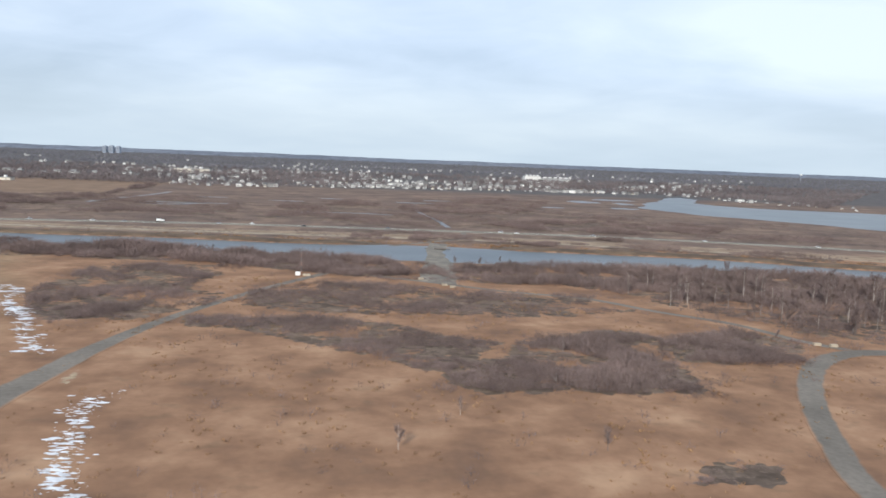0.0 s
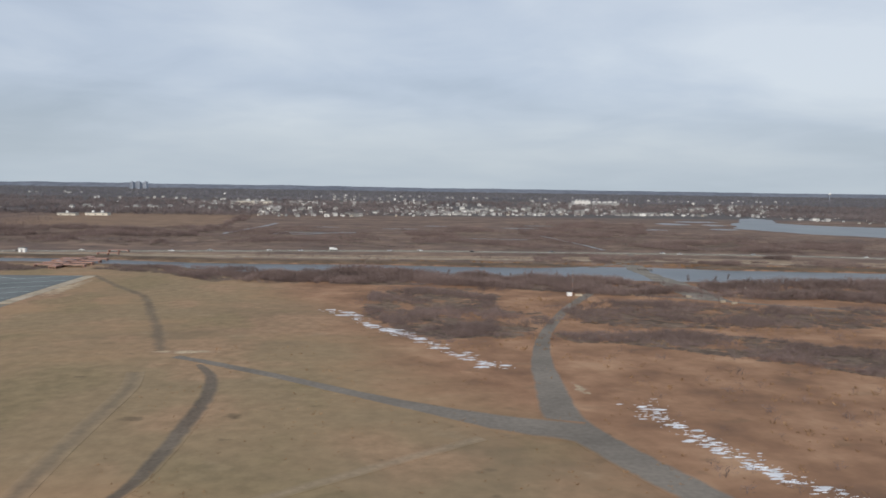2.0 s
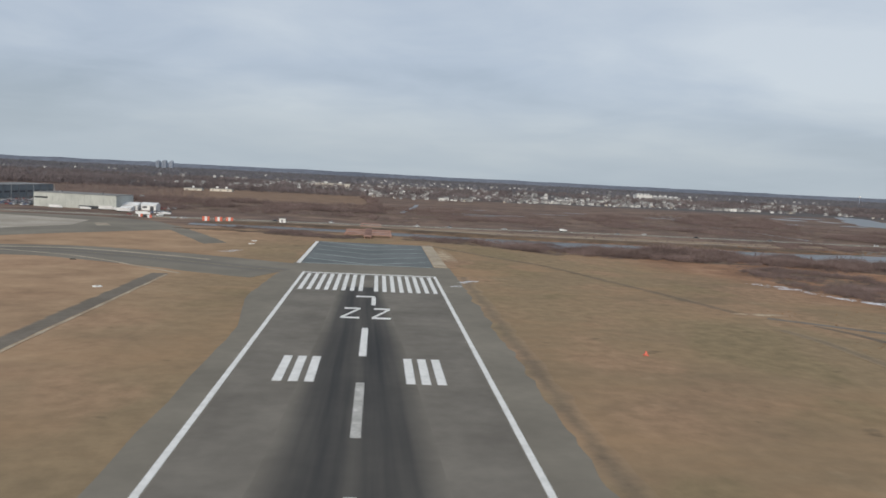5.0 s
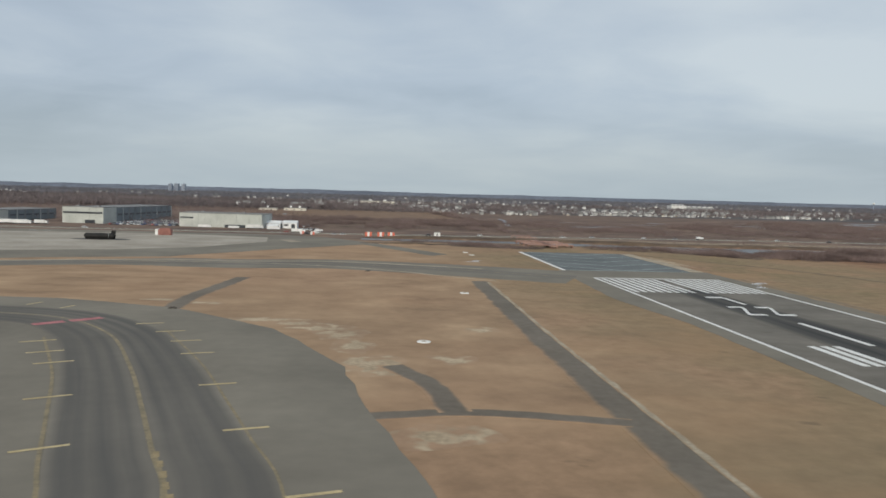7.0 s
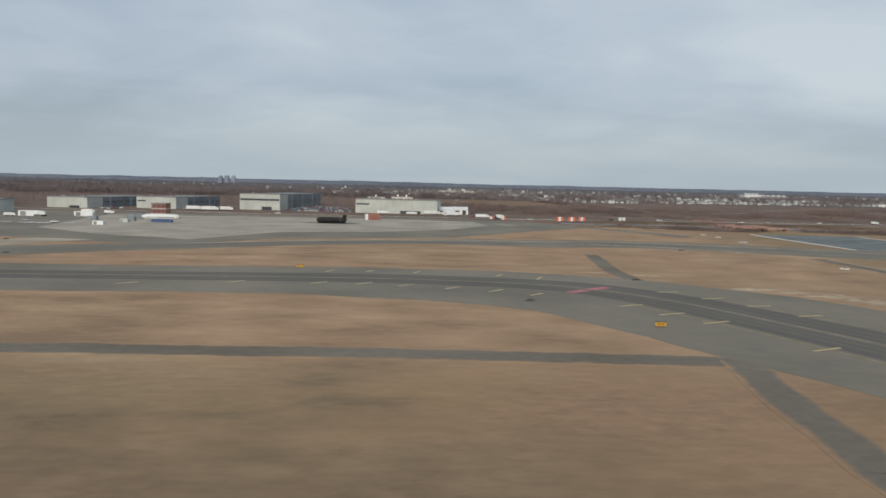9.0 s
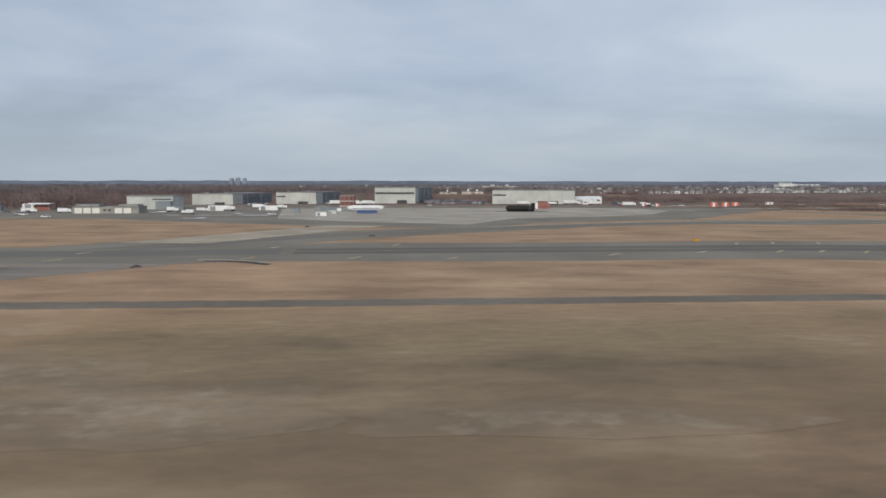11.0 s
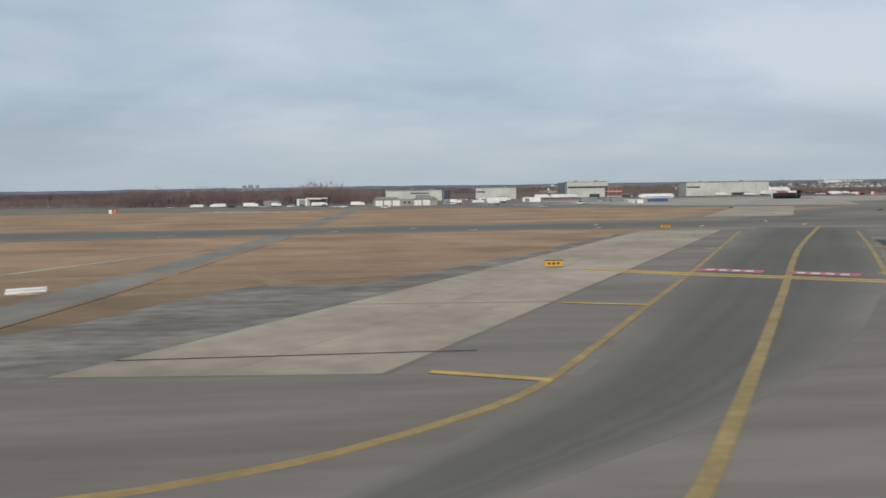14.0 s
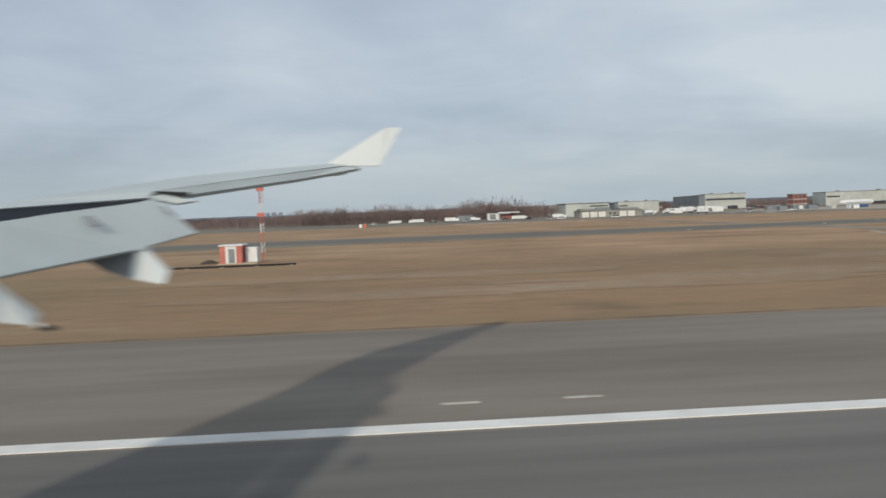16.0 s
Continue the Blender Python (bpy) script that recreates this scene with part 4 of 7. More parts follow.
ribbon("edge_strip", FAR_TAXI[2:9], 1.5, 0.049, CONCRETE, far_taxi, "pale concrete strip along the taxiway", shift=-6.6, ragged=0.3)
ribbon("centre_line", FAR_TAXI, 0.4, 0.05, FADED_YELLOW, far_taxi, "faded yellow centre line")
structure(sheet("apron_asphalt", [(-700, 232), (-345, 236), (-300, 233), (-268, 214), (-225, 190), (-196, 184), (-178, 205), (-160, 214), (-128, 225), (-100, 262), (-74, 292), (-52, 246), (-46, 252), (-72, 305), (-92, 334), (-120, 345), (-300, 352), (-700, 360)],
                0.032, ASPHALT_OLD, ragged=0.8, step=6), "worn grey apron in front of the hangars", "pavement")
structure(sheet("apron_concrete", [(-250, 236), (-225, 214), (-196, 200), (-178, 236), (-150, 246), (-128, 262), (-110, 296), (-113, 322), (-150, 334), (-262, 326)], 0.045, APRON, ragged=0.5, step=6),
                  "broad pale concrete apron", "pavement")
structure(sheet("slab_apron_end", [(-106.5, 309), (-102.5, 311), (-97.5, 300), (-101.5, 297)], 0.05, CONCRETE, ragged=0.3), "pale concrete slab at the end of the apron", "pavement")
structure(sheet("slab_taxiway", [(-263, 141), (-247, 139), (-217.5, 194), (-232, 196)], 0.05, CONCRETE, ragged=0.3), "pale concrete slab beside the taxiway", "pavement")

# the exit onto the landing runway
exit_way = structure(sheet("taxiway_exit", [(-333, 24), (-331, 28.4), (-288.6, 100.8), (-284.4, 102), (-283, 107), (-240, 107), (-241.7, 104.6), (-254.6, 90), (-268.5, 76), (-286.2, 47.1), (-288.8, 43), (-290.6, 36), (-291.2, 30.4), (-290.6, 28.6), (-288.6, 27.6), (-286.5, 26.2), (-284.5, 24.2), (-281.5, 22.7), (-276, 21.5), (-333, 21.5)],
                           0.036, LANDING_SHOULDER, ragged=0.4, step=1.5), "grey asphalt exit taxiway with yellow lines", "taxiway")
sheet("dark_repair", [(-288.6, 45.0), (-286.9, 44.2), (-278.0, 60.2), (-268.9, 76.3), (-270.8, 78.2), (-279.4, 61.4)], 0.043, ASPHALT_DARK, exit_way, "fresh black asphalt edge", ragged=0.3, step=2)
sheet("wet_spot", [(-289.0, 43.4), (-288.0, 45.6), (-287.0, 44.6), (-287.6, 42.8)], 0.046, WET, exit_way, "wet dark spot", ragged=0.3, step=0.8)
ribbon("worn_lane", [(-322, 14), (-312, 24), (-300, 42), (-284, 69), (-265, 101)], [2, 9, 13, 13, 13], 0.042, EXIT_LANE, exit_way, "darker worn lane")
SLAB = []
for i in range(5):
    f0, f1 = i / 5 + 0.0015, (i + 1) / 5 - 0.002
    for s0, s1 in ((0.002, 0.4985), (0.5015, 0.998)):
        q = []
        for f, s in ((f0, s0), (f0, s1), (f1, s1), (f1, s0)):
            lx, ly = -332.5 + 44.5 * f, 26.3 + 74.7 * f
            rx, ry = -321.5 + 44.0 * f, 25.4 + 74.6 * f
            q.append((lx + (rx - lx) * s, ly + (ry - ly) * s))
        SLAB.append(q)
slabs = structure(sheet("slab_exit", [(-332.7, 26.2), (-321.3, 25.3), (-277.3, 100.1), (-288.2, 101.2)], 0.043, ASPHALT_OLD), "row of pale concrete slabs beside the exit taxiway", "pavement")
for s in SLAB:
    sheet("concrete_slab", s, 0.052, CONCRETE, slabs)
block("slab_crack", -331, -318, 28.6, 28.78, 0.0, 0.056, ASPHALT_DARK, slabs)
structure(sheet("gravel_patch", [(-344, 25.6), (-340.6, 29.5), (-336.4, 36), (-333.6, 42.4), (-331, 47.5), (-328.4, 51), (-323, 49.6), (-317.5, 57), (-309, 69), (-301, 83), (-292, 97), (-289.6, 97.4), (-297.4, 84), (-320.4, 45.5), (-331, 27.6), (-331, 25.4)], 0.0345, BROKEN, ragged=1.0, step=1.6), "patch of broken asphalt and gravel", "pavement")
ribbon("centre_line", [(-317.5, 12), (-315.3, 14.6), (-312.3, 19.6), (-307.7, 27.5), (-299.7, 41.4), (-283.5, 69.6), (-262, 104)], 0.44, 0.06, YELLOW_PAINT, exit_way, "yellow centre line", step=0.5)
ribbon("centre_line", [(-328.6, 15.5), (-326, 16.2), (-322.2, 18.1), (-316.9, 23.0), (-308.1, 38.6), (-298.0, 56.9), (-276.9, 96.1)], 0.34, 0.062, YELLOW_PAINT, exit_way, "yellow lead-in curve", step=0.5)
ribbon("centre_line", [(-301.9, 15.4), (-303.2, 19.5), (-303.8, 23.2), (-301.8, 27.7), (-294.8, 38.9), (-278.7, 66.2), (-264, 92)], 0.34, 0.062, YELLOW_PAINT, exit_way, "yellow lead-in curve", step=0.5)
sheet("dark_patch", [(-295.6, 31.4), (-294.8, 33.9), (-293.9, 34.2), (-292.3, 33.4), (-291.9, 32.4), (-292.8, 30.4), (-294.3, 30.6)], 0.044, WET, exit_way, "wet dark asphalt patch", ragged=0.55, step=0.35)
sheet("white_mark", [(-293.9, 35.3), (-292.8, 38.2), (-292.0, 38.4), (-292.2, 36.9), (-293.3, 35.2)], 0.05, WHITE_PAINT, exit_way, "smudged white paint mark", ragged=0.15, step=0.5)
for q in (-0.55, 0.0, 0.55):
    ribbon("hold_line", [(-307.2, 55.2), (-288.7, 43.4)], 0.26, 0.064, DASH_YELLOW if q else FADED_YELLOW, exit_way, "yellow holding line", shift=q, ragged=0.05)
for x, y in ((-299.5, 53.8), (-294.6, 50.7)):
    dash(x, y, 3.6, -2.45, RED_PAINT, exit_way, 1.9, 0.066, name="surface_sign")
    for i in range(4):
        dash(x + 0.5 + i * 0.72, y - 0.34 - i * 0.49, 0.42, -0.29, WHITE_PAINT, exit_way, 0.8, 0.072, name="sign_bar")
for x, y, dx, dy in ((-312.3, 39.8, 4.0, -1.4), (-319.9, 25.5, 3.7, -1.6), (-302.6, 26.6, 4.0, -1.7), (-295.0, 39.5, 3.2, -1.4), (-289.2, 49.2, 3.4, -1.4), (-282.3, 60.5, 3.0, -1.5), (-277.3, 69.8, 3.4, -1.4), (-305, 53, 3.4, -1.4), (-294, 72, 3, -1.3)):
    dash(x, y, dx, dy, DASH_YELLOW, exit_way, 0.4, 0.066)

# ---- the landing runway ----
landing = structure(sheet("runway_landing", [(-900, -26), (-150, -26), (-150, 22.0), (-286, 22.3), (-292, 25.9), (-900, 25.9)], 0.03, LANDING_SHOULDER, ragged=0.25, step=5), "grey asphalt landing runway with a white edge line", "runway")
sheet("main_surface", [(-890, -13.8), (-160, -13.8), (-160, 13.8), (-890, 13.8)], 0.038, LANDING_GREY, landing, "darker runway surface inside the edge lines")
for y in (-14.2, 14.2):
    block("edge_line", -890, -318 if y > 0 else -160, y - 0.24, y + 0.24, 0.0, 0.05, WHITE_PAINT, landing)
block("edge_line", -286, -160, 13.96, 14.44, 0.0, 0.05, WHITE_PAINT, landing)
block("touchdown_stripe", -375.4, -364.5, 11.1, 12.35, 0.0, 0.052, WHITE_PAINT, landing)
for x in (-391.6, -389.2, -378.9, -374.2, -364.2, -358.1, -350.5, -343.3, -337.7):
    block("light_dash", x, x + 0.75, 15.75, 15.86, 0.0, 0.046, WORN_WHITE, landing, "low pale runway edge light")

for x, y, a, b in ((-341.45, 24.15, 0.4, 0.45), (-339.2, 24.7, 0.35, 0.8)):
    sheet("oil_stain", [(x + a * math.cos(q * 0.524), y + b * math.sin(q * 0.524)) for q in range(12)], 0.041, OIL, landing, "dark oil stain", ragged=0.25, step=0.4)
for x0, x1, y in ((-890, -344, 26.1), (-274, -160, 22.3)):
    structure(ribbon("soil_edge", [(x0, y), ((x0 + x1) / 2, y), (x1, y)], 0.55, 0.036, DARK_SOIL, ragged=0.15), "dark soil along the runway edge", "ground")

structure(ribbon("soil_fringe", [(22.8, 190), (22.6, 90), (22.6, 30), (22.6, -60), (22.6, -300)], 3.2, 0.0345, TRACK, ragged=0.9), "worn soil along the runway shoulder", "ground")

# ---- paths and tracks ----
PATHS = [("path", [(-46.1, 176), (-46.7, 105), (-46.5, 71), (-46.3, 40), (-46.3, -120)], 4.6, ROAD, "grey service road across the grass"),
         ("path", [(-74, 67), (-63, 69), (-56.4, 68.2), (-47.3, 65.6)], 2.6, ROAD, "short grey track"),
         ("path", [(-62.6, 69), (-64.3, 79.5), (-68, 88)], 3.2, ROAD, "short grey track"),
         ("path", [(-99, 176), (-100.4, 163), (-102.8, 143.4), (-103, 128)], 4.0, ROAD, "asphalt link between the taxiways"),
         ("path", [(-276, 68.0), (-268, 68.6), (-222, 69.2), (-177, 70.3), (-147, 69.8), (-127, 68.8), (-111, 67.6)], 5.0, ROAD, "dark service road along the runway"),
         ("path", [(-111, 68), (-113.4, 54.4), (-114.2, 45.6), (-115, 40.5), (-116, -100)], 4.0, ROAD, "dark service road across the grass"),
         ("path", [(-342.6, 25.2), (-341.7, 29.6), (-340.7, 38), (-339.6, 50), (-337.5, 76), (-335.7, 100), (-333, 172), (-330, 262)], [5.6, 4.2, 4.4, 4.6, 4.4, 4.2] + [3.9] * 24, PALE_ROAD, "pale asphalt road to the garage"),
         ("track", [(-351.4, 57.8), (-340.5, 83.2)], 0.8, CONCRETE, "pale worn track in the grass"),
         ("road_field", [(187, 243), (181, 236), (164.4, 201.6), (151.4, 167.2), (145, 140.6), (142.5, 121.4), (140.8, 106.8), (142.2, 97.4), (145.2, 87.6), (150, 74), (156, 50), (165, 0), (175, -80)], [3.2, 3.2, 3.0, 3.0, 4.6, 6.2, 6.4, 4.8, 4.6, 4.6, 4.6, 4.6, 4.6], FIELD_ROAD, "grey gravel road through the dry field"),
         ("road_branch", [(141.5, 99), (136.5, 101.2), (131.4, 103.6), (121.6, 110.7), (110.4, 119.5), (99.5, 128.9), (86.1, 139.3), (78, 145)], [9, 6.5, 4.2, 3.2, 2.9, 2.7, 2.6, 2.4], FIELD_ROAD, "grey gravel side road"),
         ("track", [(83.6, 138.5), (87.6, 130), (89.4, 118), (89.7, 105), (89.7, 93), (89.2, 83), (87.2, 75)], [1.6, 2.8, 3.2, 3.2, 3.0, 2.6, 1.6], EARTH, "dark dirt track in the grass"),
         ("track", [(19, 272), (37, 242), (50, 222), (59.3, 196), (67.8, 171), (74, 150)], 3.6, EARTH_FAINT, "faint dark tyre track"),
         ("track", [(128.2, 97), (115, 87.3), (104.7, 79.5), (95.8, 72.2)], 2.2, TRACK_PALE, "faint pale tyre track"),
         ("track", [(92, 69), (100.5, 72.2), (110, 71.6), (124, 74)], 2.2, TRACK_PALE, "faint pale tyre track"),
         ("track", [(74.5, 133), (76.6, 122.7), (77.1, 108.7), (77.6, 94.9), (78.4, 82), (79.5, 62)], 3.0, TRACK, "faint dark tyre track"),
         ("road_north", [(181, 236), (189.6, 231), (208.9, 220), (226.6, 208.3), (248.9, 198.4), (261.7, 183.3), (275.4, 169.7), (282.6, 153.8), (292, 143)], 2.8, FIELD_ROAD, "grey gravel road past the thicket"),
         ("road_loop", [(420, 122), (330, 142), (296, 145), (287.7, 144.2), (280.6, 140.3), (273.4, 133.5), (266.1, 122.5), (260.4, 111.7), (255.9, 101.5), (252.3, 92), (249.4, 84), (246, 60), (250, -20)], [3, 3, 3.2, 4, 5, 5.2, 4.8, 4.4, 4.2, 4.2, 4.2, 4.2, 4.2], FIELD_ROAD, "grey gravel road bending through the field"),
         ("track", [(-353, 56.5), (-344.7, 57.1), (-337.5, 57.9), (-330.4, 55.5), (-327.9, 50.4)], 1.8, TRACK_PALE, "pale worn track across the grass"),
         ("track", [(-337.4, 47.8), (-334.3, 48.0), (-330.1, 49.6)], 2.0, BLEACHED, "bleached strip in the grass"),
         ("track", [(-350, 39.8), (-346, 41.4), (-342.8, 42.3)], 2.8, BLEACHED, "bleached strip in the grass"),
         ("track", [(-348, 34.6), (-346, 35.3), (-344.4, 35.7)], 2.0, BLEACHED, "bleached strip in the grass")]
for i, (nm, pts, w, mat, lab) in enumerate(PATHS):
    structure(ribbon(nm, pts, w, (0.0385 if mat == PALE_ROAD else 0.018 + 0.0003 * i if mat == BLEACHED else 0.022 + 0.0012 * i), mat, ragged=0.06), lab, "road")

structure(ribbon("path_edge", [(-44.2, 174), (-44.8, 105), (-44.6, 71), (-44.4, 40), (-44.4, -120)], 0.8, 0.041, SAND, ragged=0.2), "pale concrete edge of the service road", "road")
# sandy scars and snow
layer = itertools.count()


def rags(name, spots, mat, dome=0.0):
    """Flat irregular scraps (x, y, half length, half width) that thin out at their rims, in one mesh."""
    vs, fs, rim = [], [], []
    base = 0.003 + 0.00025 * next(layer) if len(spots) == 1 else 0.006
    for i, (x, y, a, b) in enumerate(spots):
        o, z, k = len(vs), base + 0.0003 * (i % 40), 26
        vs.append((x, y, z + dome))
        rim.append(0.0)
        for j in range(k):
            t = 6.283 * j / k
            q = 0.85 + 0.45 * noise.noise((x * 0.7 + 1.3 * math.cos(t), y * 0.7 + 1.3 * math.sin(t), 2.0)) + 0.12 * noise.noise((x + 4 * math.cos(t), y + 4 * math.sin(t), 5.0))
            vs.append((x + a * q * math.cos(t), y + b * q * math.sin(t), z))
            rim.append(1.0)
        fs += [(o, o + 1 + j, o + 1 + (j + 1) % k) for j in range(k)]
    ob = obj(name, vs, fs, mat)
    ob.data.attributes.new("across", "FLOAT", "POINT").data.foreach_set("value", rim)
    return ob


def scars(x, y, a, b, mat, label):
    """A bare spot in the grass with a torn outline."""
    return tagged(rags("bare_patch", [(x, y, a, b)], mat), label, "bare patch", kind="stuff")


for x, y, a, b in ((-106, 139, 3, 1.0), (-100, 135.5, 3, 1.0), (-87, 119, 4, 1.2), (-81, 116, 3, 1.2), (-78, 112, 3.4, 1.6), (-74.5, 107, 2.6, 2.4), (-72.8, 99, 1.8, 3), (-70.2, 88, 2.6, 3.4), (-67.6, 85, 2.0, 1.4), (-60.7, 91.5, 1.8, 1.6), (-54.3, 112, 1.8, 1.2), (147.2, 121, 0.7, 2.2), (84.5, 73.5, 4, 2.2), (80, 70, 2.4, 1.3),
                   (-279, 48, 2.6, 1.2), (-276, 52, 3.6, 1.3), (-273.5, 57, 3.4, 1.1), (-269, 60, 3.4, 0.8), (-272, 54, 2.4, 0.8), (79, 149, 4, 1.0), (-64, 62, 3, 2), (22, 238, 2, 12)):
    scars(x, y, a * 1.9, b * 2.0, SAND_SCRAP, "bare pale sandy patch in the grass")
for x, y, a, b in ((-291.0, 29.0, 1.6, 0.6), (-288.6, 26.6, 1.8, 0.5), (-290.4, 37.8, 0.9, 1.4), (-287.8, 40.2, 1.0, 0.8), (-293.2, 29.6, 0.9, 0.5), (-279.5, 23.8, 2.6, 0.5)):
    scars(x, y, a * 1.5, b * 1.6, DARK_SOIL, "dark bare soil at the edge of the grass")
for x, y, a, b in ((-238, 44, 9, 3), (-226, 36, 7, 3), (-255, 33, 9, 1.6), (-246, 49, 10, 1.6), (-352, 50, 10, 1.4), (-371, 40, 12, 1.4), (-386, 37, 12, 1.4), (-331, 55, 9, 1.4), (-312, 62, 6, 2), (-206, 34, 8, 1.6), (-395, 48, 12, 1.6)):
    scars(x, y, a * 1.6, b * 2.0, BLEACHED, "streak of bleached trampled grass")


def snow_bits(line, n, size, wide):
    """Broken remains of snow along a line: flat ragged scraps of all sizes, a hand high in the middle."""
    spots = []
    for _ in range(int(n * 1.15)):
        k = RNG.randrange(len(line) - 1)
        f = RNG.random()
        x = line[k][0] + (line[k + 1][0] - line[k][0]) * f + RNG.gauss(0, wide)
        y = line[k][1] + (line[k + 1][1] - line[k][1]) * f + RNG.gauss(0, wide * 0.8)
        a = size * (0.25 + 2.2 * RNG.random() ** 4)
        spots.append((x, y, a * 1.5, a * RNG.uniform(0.4, 0.9)))
    return tagged(rags("snow_patch", spots, SNOW, 0.06), "broken strip of old white snow in the grass", "snow", kind="stuff")


snow_bits([(103, 200), (108.4, 191), (113, 177), (118.4, 170.5)], 90, 0.75, 1.3)
snow_bits([(118, 170), (123.8, 161), (130, 147), (136, 135)], 150, 0.5, 1.3)
snow_bits([(153.4, 107.6), (156, 98), (157.6, 91), (160, 84.5), (163.5, 76), (168, 62)], 300, 0.34, 1.2)
snow_bits([(156.5, 113.6), (153, 108)], 30, 0.35, 1.6)
snow_bits([(18.8, 171.5), (20, 174), (22.5, 181), (24, 182.5)], 26, 0.9, 0.35)
snow_bits([(-116, 218), (-112, 219)], 5, 0.7, 0.3)
snow_bits([(-290, 262), (-262, 258), (-250, 262)], 30, 1.6, 1.2)
snow_bits([(-374, 230), (-358, 224), (-340, 216)], 60, 0.7, 0.5)
snow_bits([(-280, 232), (-273, 242)], 14, 1.1, 0.8)
snow_bits([(-265, 261), (-252, 261)], 30, 0.8, 0.5)
snow_bits([(-212, 337), (-204, 337)], 12, 0.9, 0.5)
structure(ribbon("ice_strip", [(-241.5, 109), (-236, 108), (-231, 104)], 1.6, 0.06, CONCRETE, ragged=0.4), "frosted pale strip on the taxiway", "pavement")
structure(ribbon("ice_strip.001", [(-240.5, 107.6), (-235.5, 106.6), (-231, 102.6)], 1.2, 0.062, ASPHALT_DARK, ragged=0.3), "wet dark strip on the taxiway", "pavement")
snow_bits([(-43, 225), (-38, 232)], 10, 0.7, 0.6)

# ---- scrub, reeds and trees ----
BUSHES = [([(112, 189), (112, 215), (113, 236), (137, 243), (154, 240), (146, 212), (147, 193), (143, 183), (142, 172), (135, 163), (127, 162), (119, 172)], 2400, 1.35),
          ([(134, 203), (156, 196), (157, 180), (142, 163), (128, 163), (130, 178)], 700, 1.0),
          ([(68, 274), (97, 276), (138, 275), (170, 266), (200, 258), (204, 232), (188, 227), (157, 242), (137, 250), (84, 253)], 6000, 2.5),
          ([(162, 196), (172, 211), (184, 217), (206, 210), (252, 202), (246, 190), (211, 186), (209, 176), (200, 173), (173, 175), (164, 181)], 2600, 1.25),
          ([(153, 168), (166, 166), (181, 168), (197, 163), (208, 152), (218, 148), (204, 126), (195, 135), (187, 140), (178, 148), (166, 157), (156, 158)], 2200, 1.15),
          ([(221, 148), (232, 154), (239, 148), (243, 142), (247, 132), (247, 127), (245, 117), (232, 115), (223, 118), (212, 115), (206, 120), (204, 130), (207, 135), (217, 136)], 2600, 1.5),
          ([(250, 150), (262, 158), (272, 162), (282, 154), (273, 136), (260, 134), (250, 136)], 1200, 1.6),
          ([(236, 158), (246, 162), (252, 154), (243, 148), (235, 152)], 300, 1.2),
          ([(209, 187), (224, 196), (235, 190), (246, 184), (259, 185), (238, 176), (217, 172), (208, 176)], 900, 0.9),
          ([(229, 82), (235, 88.5), (241, 87), (239, 82)], 160, 1.2),
          ([(34, 296), (66, 278), (74, 256), (62, 256), (44, 276)], 700, 1.7),
          ([(218, 244), (234, 258), (262, 256), (310, 258), (362, 242), (352, 226), (300, 190), (273, 201), (261, 208), (248, 221), (228, 220), (216, 226)], 5600, 2.4),
          ([(300, 205), (372, 235), (470, 205), (570, 168), (540, 110), (420, 140), (330, 150), (290, 168)], 4200, 2.3),
          ([(262, 206), (268, 228), (300, 236), (352, 226), (400, 196), (380, 158), (302, 150), (287, 163), (278, 177)], 2600, 1.5),
          ([(300, 132), (330, 130), (420, 108), (420, 60), (320, 80), (296, 110)], 500, 1.0),
          ([(60, 330), (180, 324), (330, 304), (460, 266), (470, 285), (330, 350), (200, 366), (40, 355)], 900, 1.1),
          ([(195, 330), (235, 332), (262, 320), (268, 342), (230, 360), (190, 352)], 900, 1.5),
          ([(290, 320), (345, 302), (380, 290), (384, 306), (330, 340), (296, 344)], 900, 1.5),
          ([(-20, 392), (140, 396), (260, 392), (420, 362), (640, 290), (700, 330), (520, 430), (420, 520), (300, 600), (120, 560), (-60, 520)], 5200, 1.6),
          ([(228, 660), (294, 700), (348, 680), (300, 520), (235, 490), (210, 520)], 2000, 2.6),
          ([(256, 445), (320, 470), (406, 448), (366, 390), (298, 388), (246, 394)], 2000, 2.4),
          ([(186, 366), (222, 368), (216, 331), (182, 326)], 700, 1.7),
          ([(264, 362), (286, 360), (268, 320), (250, 318)], 500, 1.9),
          ([(294, 362), (310, 356), (294, 330), (278, 330)], 400, 1.9),
          ([(-73, 556), (-5, 580), (109, 524), (119, 410), (40, 425), (-17, 424)], 2600, 2.0),
          ([(130, 570), (200, 600), (185, 410), (136, 412)], 1500, 2.2),
          ([(-175, 420), (-90, 414), (-14, 414), (-6, 500), (-50, 545), (-165, 560)], 3200, 2.9),
          ([(180, 400), (300, 392), (420, 366), (440, 400), (380, 470), (290, 560), (220, 520), (190, 450)], 2600, 2.2),
          ([(-200, 420), (-60, 410), (-40, 500), (80, 560), (120, 600), (-60, 560), (-260, 520)], 3000, 1.8),
          ([(70, 280), (122, 281), (175, 269), (200, 262), (198, 250), (172, 256), (120, 266), (80, 268)], 900, 3.2),
          ([(222, 262), (258, 259), (310, 262), (365, 247), (355, 236), (300, 248), (255, 248), (224, 250)], 600, 3.0),
          ([(-1, 400), (8, 400), (6, 512), (-1, 728), (-16, 760), (-8, 680), (-5, 512)], 900, 3.0)]
spots, floor = [], []
